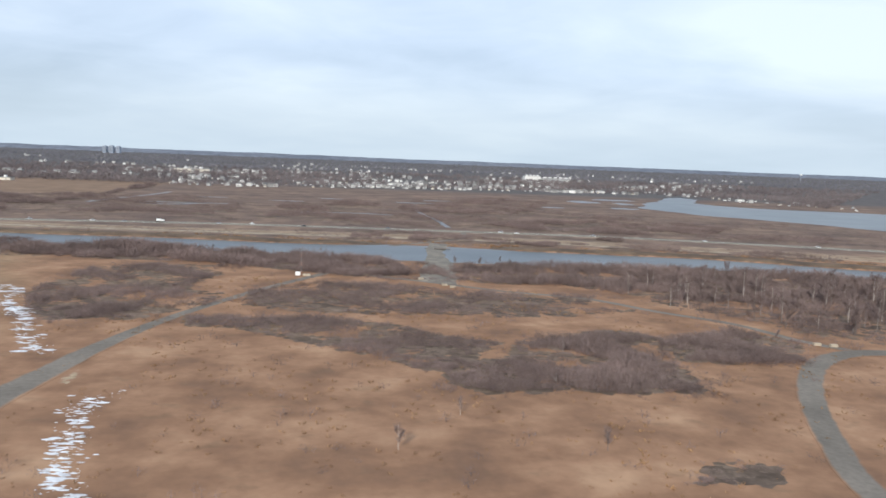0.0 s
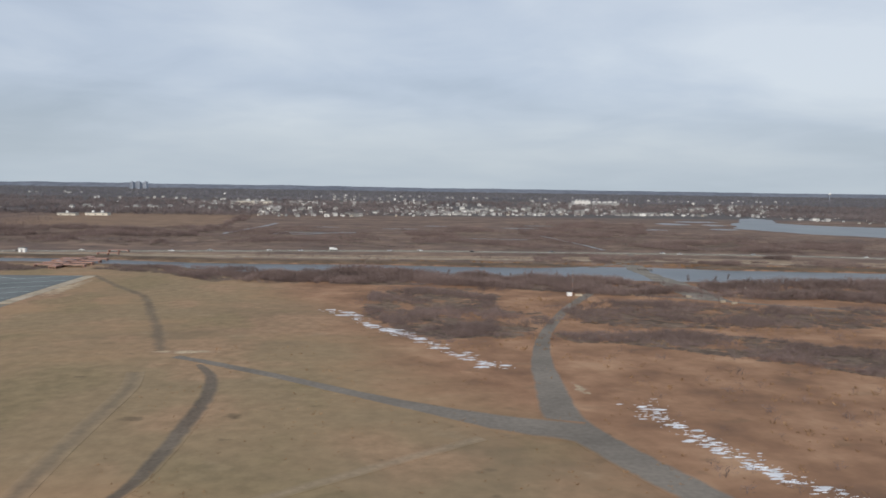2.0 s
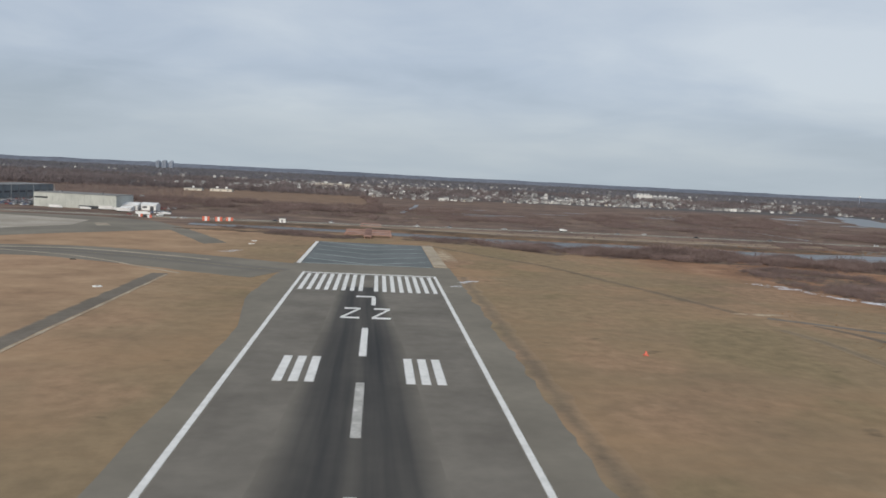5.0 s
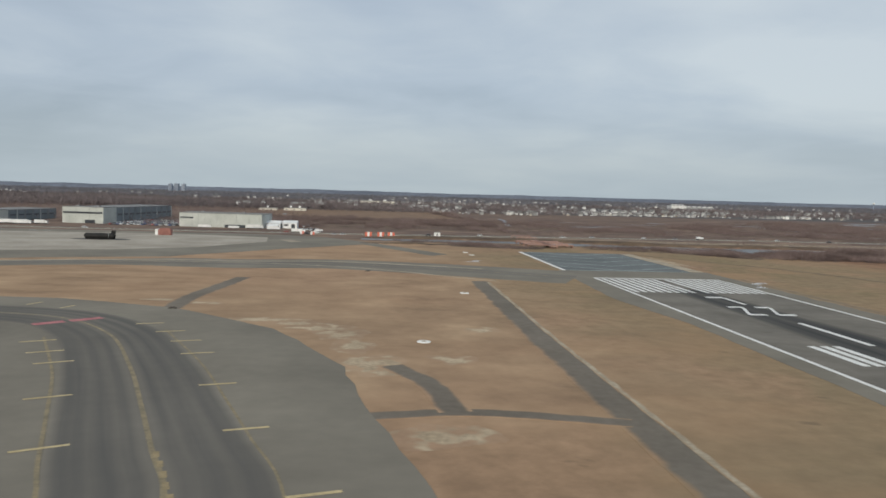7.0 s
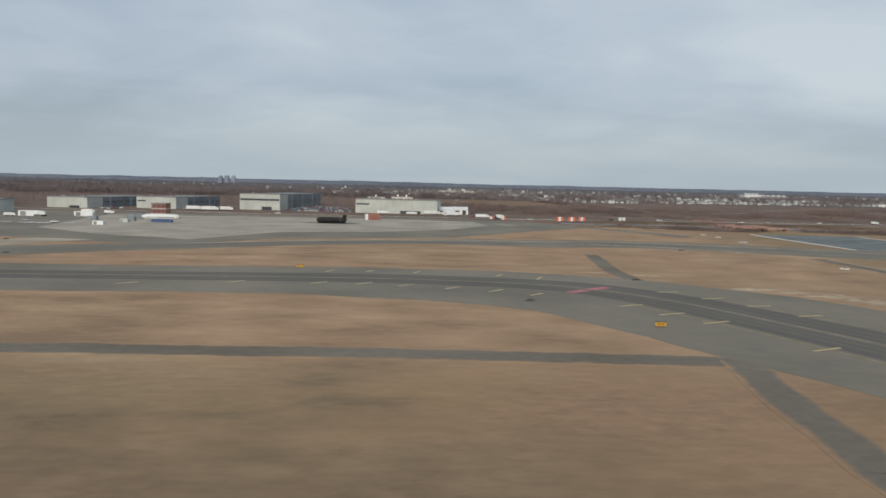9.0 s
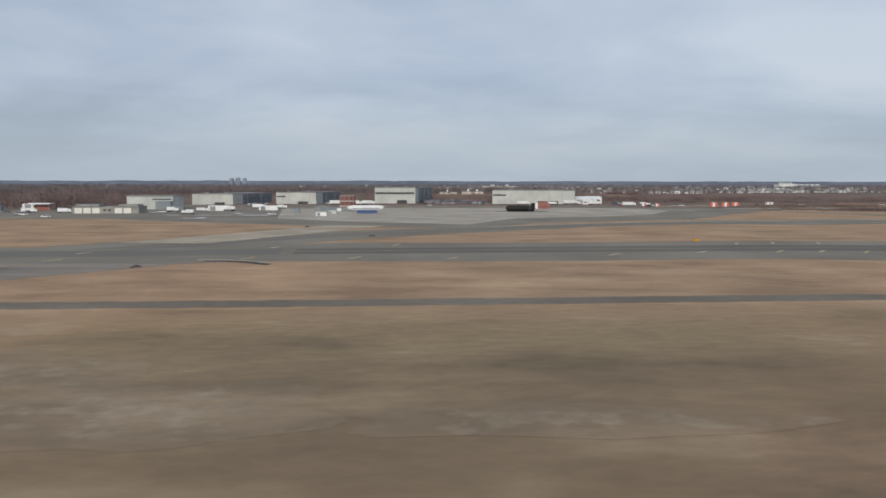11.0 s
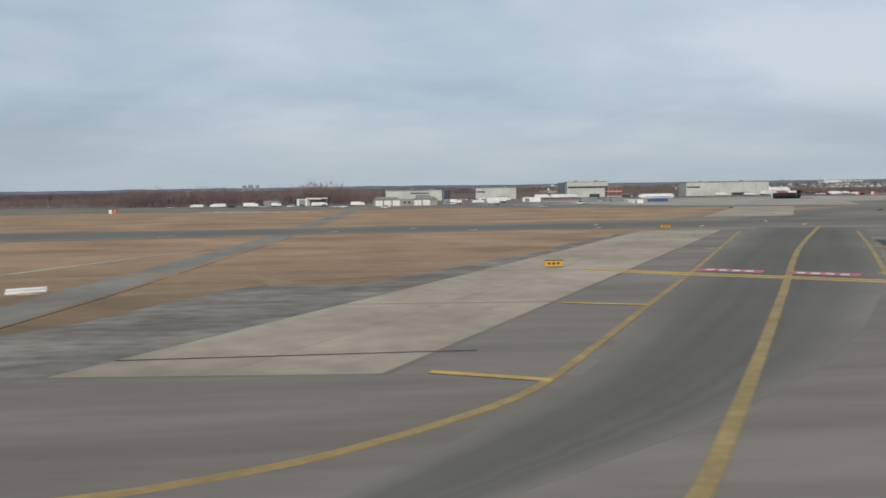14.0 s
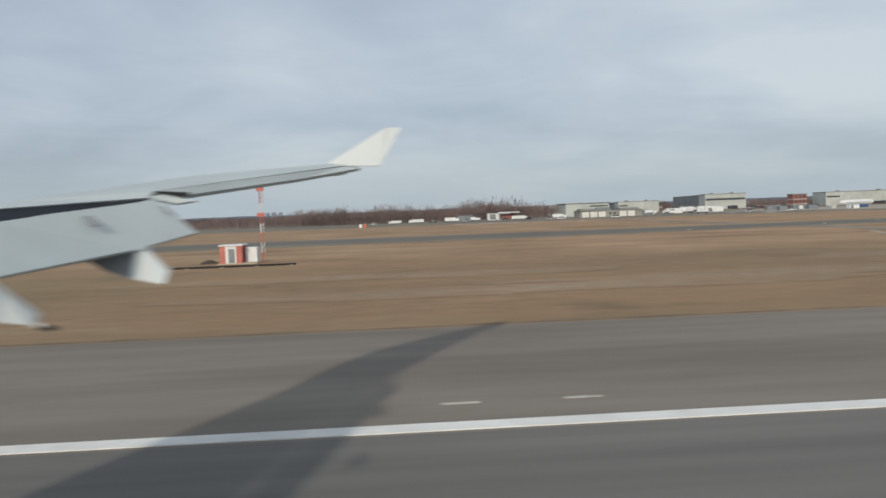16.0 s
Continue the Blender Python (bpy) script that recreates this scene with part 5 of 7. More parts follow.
for k, (poly, n, h) in enumerate(BUSHES):
    near = k < 14
    spots += scatter(poly, int(n * (1.3 if near else 1.2)), h, RNG, 0.07 if near else 0.03, -0.1 if near else 0.0)
    mx, my = sum(p[0] for p in poly) / len(poly), sum(p[1] for p in poly) / len(poly)
    if near:
        spots += scatter([(mx + (px - mx) * 1.22, my + (py - my) * 1.22) for px, py in poly], int(n * 0.6), h * 0.55, RNG, 0.12, -0.02)
    floor += [q for q in scatter(poly, int(n * (0.45 if near else 0.3)), 1.5 if near else 2.4, RNG, 0.05, -0.2)]
BANK_RNG = random.Random(41)
for poly, n, h in (([(-64, 322), (-58, 312), (-38, 292), (-18, 285), (-8, 287), (-4, 296), (-20, 303), (-42, 316)], 1100, 1.15),
                   ([(4, 297), (20, 288), (38, 280), (68, 266), (90, 272), (70, 296), (36, 303), (12, 304)], 1600, 1.5)):
    spots += scatter(poly, n, h, BANK_RNG, 0.05, -0.1)
    floor += scatter(poly, n // 2, 1.8, BANK_RNG, 0.05, -0.2)
spots += scatter([(150, 75), (300, 90), (300, 205), (165, 232)], 420, 1.3, RNG, 0.16, 0.28) + scatter([(160, 60), (250, 60), (250, 150), (160, 150)], 60, 1.2, RNG, 0.3, 0.3)
twigs("scrub", spots, TWIG, "dense leafless brown scrub in the marsh", "scrub", count=19, middle=0.48, wide=0.85, tall=0.42, length=0.5, thick=0.021, stems=3, seed=3)
verts, faces = [], []
for i, (x, y, r) in enumerate(floor):
    o, z = len(verts), 0.004 + 0.011 * RNG.random()
    for j in range(9):
        q = r * RNG.uniform(0.5, 1.15)
        verts.append((x + 1.2 * q * math.cos(j * 0.698), y + q * math.sin(j * 0.698), z))
    faces.append(tuple(range(o, o + 9)))
tagged(obj("scrub_floor", verts, faces, LITTER), "dark leaf litter and dead grass under the scrub", "litter", kind="stuff")
reeds = []
for poly, n, h in (([(150, 60), (300, 60), (300, 140), (240, 190), (150, 150)], 1200, 0.45), ([(120, 150), (230, 150), (240, 230), (160, 230)], 800, 0.5),
                   ([(60, 318), (200, 314), (330, 298), (470, 255), (470, 265), (330, 310), (200, 326), (60, 330)], 1500, 0.9), ([(80, 60), (150, 60), (150, 150), (110, 190), (80, 150)], 500, 0.25)):
    reeds += scatter(poly, n, h, RNG, 0.09, 0.0)
blades("reeds", reeds, REED_TUFT, "dry orange-brown reed tufts in the field", "reeds", count=8, spread=1.1, thick=0.10, seed=5)


def bare_tree(seed, h, bark, label):
    """A leafless tree: a bent tapered trunk with limbs, and a crown of thin twigs."""
    r = random.Random(seed)
    root = thing("tree", label, "tree", group="leafless trees")

    def tube(path, r0, r1, sides=5):
        vs, fs = [], []
        for i, p in enumerate(path):
            w = r0 + (r1 - r0) * i / (len(path) - 1)
            for k in range(sides):
                a = 2 * math.pi * k / sides
                vs.append((p[0] + w * math.cos(a), p[1] + w * math.sin(a), p[2]))
        for i in range(len(path) - 1):
            for k in range(sides):
                a, b = i * sides + k, i * sides + (k + 1) % sides
                fs.append((a, b, b + sides, a + sides))
        return vs, fs

    verts, faces, tips = [], [], []

    def add(vs, fs):
        o = len(verts)
        verts.extend(vs)
        faces.extend(tuple(i + o for i in f) for f in fs)

    lean = (r.uniform(-0.08, 0.08), r.uniform(-0.08, 0.08))
    trunk = [(lean[0] * h * t + r.uniform(-0.03, 0.03) * h * t, lean[1] * h * t, -0.1 + h * 0.86 * t) for t in (0, 0.25, 0.5, 0.75, 1.0)]
    add(*tube(trunk, h * 0.012, h * 0.004))
    for _ in range(14):
        t = r.uniform(0.22, 0.97)
        k = min(int(t * 4), 3)
        f = t * 4 - k
        b = [trunk[k][i] + (trunk[k + 1][i] - trunk[k][i]) * f for i in range(3)]
        a, ln = r.uniform(0, 6.28), h * r.uniform(0.16, 0.34) * (1.15 - t * 0.6)
        e = (b[0] + math.cos(a) * ln * 0.62, b[1] + math.sin(a) * ln * 0.62, b[2] + ln * 0.8)
        m = ((b[0] + e[0]) / 2 + r.uniform(-0.02, 0.02) * h, (b[1] + e[1]) / 2, (b[2] + e[2]) / 2 - 0.02 * h)
        add(*tube([b, m, e], h * 0.0055, h * 0.002, 4))
        tips += [e, m] + [[p + (q - p) * f for p, q in zip(m, e)] for f in (0.35, 0.7)] + [[p + (q - p) * 0.6 for p, q in zip(b, m)]]
    tips.append(trunk[-1])
    obj("trunk", verts, faces, bark, root, "")
    tv, tf = [], []
    for e in tips:
        for _ in range(15):
            a, ln = r.uniform(0, 6.28), h * r.uniform(0.08, 0.22)
            up = r.uniform(0.25, 1.0)
            q = (e[0] + math.cos(a) * ln * (1.1 - up * 0.6), e[1] + math.sin(a) * ln * (1.1 - up * 0.6), e[2] + ln * up)
            s = h * 0.0024 * r.uniform(0.6, 1.4)
            t2 = r.uniform(0, 3.14)
            o = len(tv)
            tv += [(e[0] - s * math.cos(t2), e[1] - s * math.sin(t2), e[2]), (e[0] + s * math.cos(t2), e[1] + s * math.sin(t2), e[2]), q]
            tf.append((o, o + 1, o + 2))
    obj("crown", tv, tf, TWIG, root, "fine leafless twigs")
    return root


kinds = [bare_tree(11, 7.6, BIRCH, "tall leafless tree with a pale trunk"), bare_tree(12, 7.0, BIRCH, "tall leafless tree with a pale trunk"), bare_tree(13, 6.2, BARK, "leafless grey tree with fine twigs"), bare_tree(14, 6.6, BARK, "leafless grey tree with fine twigs")]
grove = [(262, 206), (268, 228), (300, 236), (352, 226), (430, 196), (420, 160), (340, 152), (302, 154), (287, 164), (278, 178)]
n_trees = 0
while n_trees < 150:
    x, y = RNG.uniform(255, 430), RNG.uniform(150, 240)
    if inside(x, y, grove):
        copy_thing(kinds[RNG.choice((0, 0, 1, 1, 2, 3))], Matrix.Translation((x, y, 0)) @ Matrix.Rotation(RNG.uniform(0, 6.28), 4, "Z") @ Matrix.Scale(RNG.uniform(0.7, 1.25), 4))
        n_trees += 1
for x, y, s in ((222, 120, 0.5), (237, 130, 0.6), (228, 140, 0.55), (212, 122, 0.45), (196, 92, 0.5), (222, 92, 0.55), (268, 146, 0.6), (275, 150, 0.6), (205, 105, 0.4), (247, 140, 0.55), (236, 262, 0.5), (220, 258, 0.55), (228, 254, 0.5), (130, 268, 0.5),
                (150, 266, 0.45), (98, 270, 0.5), (180, 258, 0.5), (166, 262, 0.5), (118, 180, 0.4), (190, 250, 0.4), (110, 275, 0.4), (250, 252, 0.4), (300, 250, 0.5)):
    copy_thing(kinds[RNG.randrange(4)], Matrix.Translation((x, y, 0)) @ Matrix.Rotation(RNG.uniform(0, 6.28), 4, "Z") @ Matrix.Scale(s, 4))
for i in range(52):
    x = 72 + i * 5.6 + RNG.uniform(-4, 4)
    y = (270 if x < 140 else 270 - (x - 140) * 0.2 if x < 220 else 253) - RNG.uniform(0, 16)
    if not 196 < x < 226:
        copy_thing(kinds[RNG.choice((2, 3, 3, 1))], Matrix.Translation((x, y, 0)) @ Matrix.Rotation(RNG.uniform(0, 6.28), 4, "Z") @ Matrix.Scale(RNG.uniform(0.3, 0.62), 4))
twigs("grove_thicket", scatter(grove, 620, 4.6, RNG, 0.05, -0.5), TWIG, "dense leafless saplings between the pale-trunked trees", "woodland", count=34, middle=0.56, wide=0.3, tall=0.42, length=0.26, thick=0.007, stems=2, seed=21)
# the wood behind the maintenance yard
for i in range(78):
    x = -560 + i * 3.19 + RNG.uniform(-3, 3)
    copy_thing(kinds[RNG.choice((2, 2, 3, 3, 0))], Matrix.Translation((x, RNG.uniform(316, 352), 0)) @ Matrix.Rotation(RNG.uniform(0, 6.28), 4, "Z") @ Matrix.Scale(RNG.uniform(0.6, 0.95) * (0.66 if x < -425 else 1.0), 4))
for k, (ob, x, y) in enumerate(zip(kinds, (268, 276, 288, 300), (190, 205, 200, 186))):
    ob.matrix_world = Matrix.Translation((x, y, 0)) @ Matrix.Scale(1.0, 4)
spots = scatter([(-720, 318), (-440, 312), (-440, 400), (-720, 400)], 3000, 5.0, RNG, 0.03, -0.5)
spots += scatter([(-440, 312), (-330, 316), (-318, 340), (-318, 380), (-440, 400)], 2300, 6.8, RNG, 0.03, -0.5)
spots += scatter([(-322, 425), (-160, 425), (-95, 440), (-110, 560), (-160, 720), (-420, 700), (-720, 520), (-720, 400)], 3200, 4.6, RNG, 0.012, -0.25)
twigs("woodland", spots, TWIG, "leafless grey-brown wood behind the airfield", "woodland", count=30, middle=0.6, wide=0.32, tall=0.38, length=0.24, thick=0.010, stems=2, seed=9)
# town trees out to the horizon, thinner on the map the further off they stand
EDGE = [(-700, 640), (-330, 720), (-120, 775), (60, 760), (200, 843), (470, 912), (540, 908), (572, 836), (606, 758), (660, 690), (760, 600), (1000, 470), (2500, 300)]


def town_edge(x):
    return float(np.interp(x, [e[0] for e in EDGE], [e[1] for e in EDGE]))


spots = []
for _ in range(34000):
    y = 1.0 / RNG.uniform(1 / 4700.0, 1 / 560.0)
    x = RNG.uniform(-0.75, 0.75) * (y + 200) - 60
    d = y - town_edge(x)
    if d < 4 or (d < 40 and -10 < x < 600 and RNG.random() < 0.3):
        continue
    g = noise.noise((x * 0.006, y * 0.006, 2.0)) + 0.35 * noise.noise((x * 0.03, y * 0.03, 4.0))
    g += 0.5 * noise.noise((x * 0.0022, y * 0.004, 7.0))
    if g > -0.36:
        spots.append((x, y, RNG.uniform(3.2, 6.0) * (1 + y / 9000) * (1.0 + 0.5 * max(g, 0)) * (0.65 if d < 140 and -10 < x < 600 else 1.0)))
# trees past 1500 m get the colour with painted haze
twigs("distant_trees", [q for q in spots if q[1] > 1500], WOOD_HAZE, "leafless woods beyond the far town, tinted for haze", "woodland", count=24, middle=0.5, wide=0.62, tall=0.42, length=0.5, thick=0.042, stems=1, seed=13)
twigs("town_trees", [q for q in spots if q[1] <= 1500], WOOD_FAR, "leafless trees among the houses of the far town", "woodland", count=24, middle=0.5, wide=0.62, tall=0.42, length=0.5, thick=0.042, stems=1, seed=12)
# the far ridge under the horizon, its haze painted as blue-grey
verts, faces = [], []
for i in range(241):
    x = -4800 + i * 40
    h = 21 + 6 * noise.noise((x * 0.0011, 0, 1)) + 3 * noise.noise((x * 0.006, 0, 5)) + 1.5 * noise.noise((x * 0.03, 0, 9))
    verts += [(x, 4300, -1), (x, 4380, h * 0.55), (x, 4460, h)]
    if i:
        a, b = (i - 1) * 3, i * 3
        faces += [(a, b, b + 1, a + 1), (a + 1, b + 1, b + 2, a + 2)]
tagged(obj("backdrop_ridge", verts, faces, HAZE_BLUE), "low wooded ridge on the horizon, tinted blue-grey for haze", "ridge", kind="structure")


# ---- the town ----
def house(name, w, d, h, roof_h, wall, roof, label):
    root = thing(name, label, "house", group="town houses")
    block("wall", -w / 2, w / 2, -d / 2, d / 2, 0, h, wall, root)
    o = 0.25
    v = [(-w / 2 - o, -d / 2 - o, h - 0.1), (w / 2 + o, -d / 2 - o, h - 0.1), (w / 2 + o, d / 2 + o, h - 0.1), (-w / 2 - o, d / 2 + o, h - 0.1), (-w / 2 - o, 0, h + roof_h), (w / 2 + o, 0, h + roof_h)]
    obj("roof", v, [(0, 1, 5, 4), (2, 3, 4, 5), (0, 4, 3), (1, 2, 5), (3, 2, 1, 0)], roof, root)
    for x in (-w * 0.28, w * 0.26):
        block("window", x - 0.32, x + 0.32, -d / 2 - 0.03, -d / 2 + 0.05, h * 0.45, h * 0.8, BAND, root)
    block("door", -0.25, 0.25, -d / 2 - 0.03, -d / 2 + 0.05, 0, 1.05, HOUSE_ROOFS[1], root)
    return root


HOUSES = [house("house", 5.2, 4.2, 2.6, 1.5, HOUSE_WALLS[0], HOUSE_ROOFS[0], "white frame house with a grey gabled roof"),
          house("house", 4.6, 4.6, 3.0, 1.4, HOUSE_WALLS[1], HOUSE_ROOFS[1], "cream house with a brown gabled roof"),
          house("house", 6.4, 4.4, 2.4, 1.2, HOUSE_WALLS[0], HOUSE_ROOFS[2], "long white house with a pale roof"),
          house("house", 4.4, 4.0, 3.2, 1.6, HOUSE_WALLS[2], HOUSE_ROOFS[0], "grey house with a dark shingle roof"),
          house("house", 5.0, 4.4, 2.8, 1.5, HOUSE_WALLS[4], HOUSE_ROOFS[2], "tan house with a pale gabled roof")]
spots = []
for _ in range(9000):
    y = RNG.uniform(690, 1350)
    x = RNG.uniform(-330, 680)
    near = town_edge(x) + (90 if x < -20 else 2)
    d = y - near
    if 0 < d < 420 and RNG.random() < (0.62 * math.exp(-d / 70.0) + 0.3 * math.exp(-d / 260.0)) * (1.0 if x < 440 else 0.55) * (0.35 + 0.9 * max(0.0, 0.4 + noise.noise((x * 0.02, y * 0.02, 6.0)))) * (1.0 if x > -20 else 0.25) and all((x - a) ** 2 + (y - b) ** 2 > 60 for a, b in spots):
        spots.append((x, y))
    if len(spots) >= 300:
        break
for i, (x, y) in enumerate(spots):
    m = Matrix.Translation((x, y, 0)) @ Matrix.Rotation(RNG.choice((0, 0, 0.12, 1.57, -0.2)), 4, "Z") @ Matrix.Scale(RNG.uniform(0.52, 0.9), 4)
    if i < 5:
        HOUSES[i].matrix_world = m
    else:
        copy_thing(HOUSES[RNG.choice((0, 0, 2, 1, 3, 3, 4))], m)
# further houses, too far to tell apart
wv, wf, rv, rf = [], [], [], []
for _ in range(950):
    y = 1.0 / RNG.uniform(1 / 2300.0, 1 / 880.0)
    x = RNG.uniform(-0.5, 0.62) * y
    if y < town_edge(x) + 45 or noise.noise((x * 0.005, y * 0.005, 11.0)) < (-0.05 if x > -30 else 0.25):
        continue
    w, d, h = RNG.uniform(3, 6), RNG.uniform(4, 6), RNG.uniform(2.6, 4.4)
    o = len(wv)
    wv += [(x + sx * w / 2, y + sy * d / 2, z) for z in (0, h) for sx, sy in ((-1, -1), (1, -1), (1, 1), (-1, 1))]
    wf += [(o, o + 1, o + 5, o + 4), (o + 1, o + 2, o + 6, o + 5), (o + 2, o + 3, o + 7, o + 6), (o + 3, o, o + 4, o + 7)]
    o = len(rv)
    rv += [(x - w / 2, y - d / 2, h), (x + w / 2, y - d / 2, h), (x + w / 2, y + d / 2, h), (x - w / 2, y + d / 2, h), (x - w / 2, y, h + 1.5), (x + w / 2, y, h + 1.5)]
    rf += [(o, o + 1, o + 5, o + 4), (o + 2, o + 3, o + 4, o + 5), (o, o + 4, o + 3), (o + 1, o + 2, o + 5)]
# crowded front rows along the marsh
for _ in range(900):
    x = RNG.uniform(-20, 640)
    y = town_edge(x) + 3 + RNG.expovariate(1 / 85.0)
    if noise.noise((x * 0.02, y * 0.02, 6.0)) < 0.1 or RNG.random() < (0.7 if x > 480 else 0.4):
        continue
    w, d, h = RNG.uniform(2.2, 5.0), RNG.uniform(3, 4.5), RNG.uniform(1.6, 3.0)
    o = len(wv)
    wv += [(x + sx * w / 2, y + sy * d / 2, z) for z in (0, h) for sx, sy in ((-1, -1), (1, -1), (1, 1), (-1, 1))]
    wf += [(o, o + 1, o + 5, o + 4), (o + 1, o + 2, o + 6, o + 5), (o + 2, o + 3, o + 7, o + 6), (o + 3, o, o + 4, o + 7)]
    o = len(rv)
    rv += [(x - w / 2, y - d / 2, h), (x + w / 2, y - d / 2, h), (x + w / 2, y + d / 2, h), (x - w / 2, y + d / 2, h), (x - w / 2, y, h + 1.0), (x + w / 2, y, h + 1.0)]
    rf += [(o, o + 1, o + 5, o + 4), (o + 2, o + 3, o + 4, o + 5), (o, o + 4, o + 3), (o + 1, o + 2, o + 5)]
FAR_WALL = surface("far_house_walls", (0.22, 0.215, 0.21), (0.62, 0.61, 0.59), 0.8, 0.05, 0.2, islands=0.4, fineness=0.1)
FAR_ROOF = surface("far_house_roofs", (0.15, 0.145, 0.14), (0.27, 0.26, 0.25), 0.9, 0.05, 0.2, islands=0.4, fineness=0.1)
far_town = obj("far_houses", wv, wf, FAR_WALL)
tagged(far_town, "pale houses scattered through the far town", "houses", kind="stuff")
tagged(obj("far_roofs", rv, rf, FAR_ROOF), "grey roofs of the far town", "roofs", kind="stuff")


def long_building(name, x0, x1, y, d, h, wall, label, units=3):
    root = thing(name, label, "building")
    block("wall", x0, x1, y, y + d, 0, h, wall, root)
    block("roof", x0 - 0.3, x1 + 0.3, y - 0.3, y + d + 0.3, h, h + 0.5, ROOF_GREY, root)
    for i in range(units):
        x = x0 + (x1 - x0) * (i + 0.6) / (units + 0.4)
        block("roof_unit", x, x + (x1 - x0) * 0.09, y + d * 0.3, y + d * 0.6, h + 0.5, h + 2.2, WHITE_METAL, root)
    n = int((x1 - x0) / 6)
    for i in range(n):
        x = x0 + (x1 - x0) * (i + 0.3) / n
        block("window", x, x + 1.6, y - 0.08, y + 0.1, h * 0.25, h * 0.5, BAND, root)
    return root


long_building("shopping_centre", 456, 484, 1350, 20, 9.5, HOUSE_WALLS[0], "long white flat-roofed building among the trees", 4)
long_building("shopping_centre", 486, 538, 1356, 20, 6.6, HOUSE_WALLS[2], "low white flat-roofed building among the trees", 5)
long_building("warehouse", -176, -160, 735, 9, 1.9, HOUSE_WALLS[1], "low white building behind the hangars", 1)
long_building("warehouse", -154, -134, 742, 9, 2.2, HOUSE_WALLS[1], "low white building behind the hangars", 2)
long_building("warehouse", -90, -40, 1150, 20, 6, HOUSE_WALLS[1], "pale low building in the town", 2)
# skyline towers: walls and window bands wear painted haze colours
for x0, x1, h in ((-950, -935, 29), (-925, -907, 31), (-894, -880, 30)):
    root = thing("tower_block", "grey apartment tower block on the skyline, tinted for haze", "tower", group="skyline towers")
    block("wall", x0, x1, 3453, 3475, 0, h, TOWER_HAZE, root)
    block("roof_house", x0 + 5, x1 - 5, 3458, 3470, h, h + 3, TOWER_HAZE, root)
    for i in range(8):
        block("window_band", x0 + 1, x1 - 1, 3452.7, 3453.2, 3 + i * (h - 4) / 8, 4.5 + i * (h - 4) / 8, HAZE_BLUE, root)
for x, y, h, r in ((1640, 2550, 25, 5),):
    root = thing("water_tower", "pale water tower above the far trees", "water tower")
    rod("stem", (x, y, 0), (x, y, h), r * 0.2, TOWER_HAZE, root)
    bm = bmesh.new()
    bmesh.ops.create_uvsphere(bm, u_segments=14, v_segments=8, radius=r, matrix=Matrix.Translation((x, y, h)) @ Matrix.Diagonal((1, 1, 0.7, 1)))
    part("tank", bm, WHITE_METAL, root)

# ---- vehicles ----


def car(paint, label, long=2.4, wide=0.98, high=0.78):
    root = thing("car", label, "car", group="parked cars")
    bm = bmesh.new()
    box_bm(bm, -long / 2, long / 2, -wide / 2, wide / 2, 0.16, high * 0.58, 0.06)
    part("body", bm, paint, root)
    bm = bmesh.new()
    box_bm(bm, -long * 0.26, long * 0.34, -wide * 0.44, wide * 0.44, high * 0.55, high)
    for v in bm.verts:
        if v.co.z > high * 0.9:
            v.co.x *= 0.78
            v.co.y *= 0.86
    part("cabin", bm, GLASS_DARK, root, "dark glazed cabin")
    block("roof_panel", -long * 0.19, long * 0.25, -wide * 0.36, wide * 0.36, high - 0.01, high + 0.03, paint, root)
    for x in (-long * 0.31, long * 0.31):
        for s in (-1, 1):
            rod("wheel", (x, s * (wide / 2 - 0.14), 0.17), (x, s * (wide / 2 + 0.01), 0.17), 0.17, RUBBER_TYRE, root, n=10)
    return root


def truck(label, long=6.2, high=2.0, cab=WHITE_METAL, load=WHITE_METAL):
    root = thing("truck", label, "truck", group="trucks")
    block("load_box", -long / 2, long / 2 - 1.4, -0.65, 0.65, 0.5, high, load, root, bevel=0.04)
    block("cab", long / 2 - 1.3, long / 2, -0.6, 0.6, 0.4, high * 0.8, cab, root, bevel=0.1)
    block("windscreen", long / 2 - 0.02, long / 2 + 0.03, -0.5, 0.5, high * 0.48, high * 0.74, GLASS_DARK, root)
    block("chassis", -long / 2, long / 2 - 0.1, -0.4, 0.4, 0.3, 0.5, BLACK, root)
    for x in (-long * 0.4, -long * 0.28, long * 0.36):
        for s in (-1, 1):
            rod("wheel", (x, s * 0.42, 0.28), (x, s * 0.64, 0.28), 0.28, RUBBER_TYRE, root, n=10)
    return root


CARS = [car(p, "parked %s car on dark tyres" % k) for p, k in zip(CAR_PAINTS, ("white", "silver", "black", "grey", "red", "blue"))]
TRUCKS = [truck("white box truck with a white cab"), truck("long white trailer truck", 8.0, 2.1), truck("small white van-like truck", 3.6, 1.5)]


def put(ob, x, y, turn=0.0, size=1.0):
    return copy_thing(ob, Matrix.Translation((x, y, 0.0)) @ Matrix.Rotation(turn, 4, "Z") @ Matrix.Scale(size, 4))


def on_highway(x):
    for (x0, y0), (x1, y1) in zip(HIGHWAY, HIGHWAY[1:]):
        if x0 <= x <= x1:
            return y0 + (y1 - y0) * (x - x0) / (x1 - x0), math.atan2(y1 - y0, x1 - x0)
    return 370, 0.0


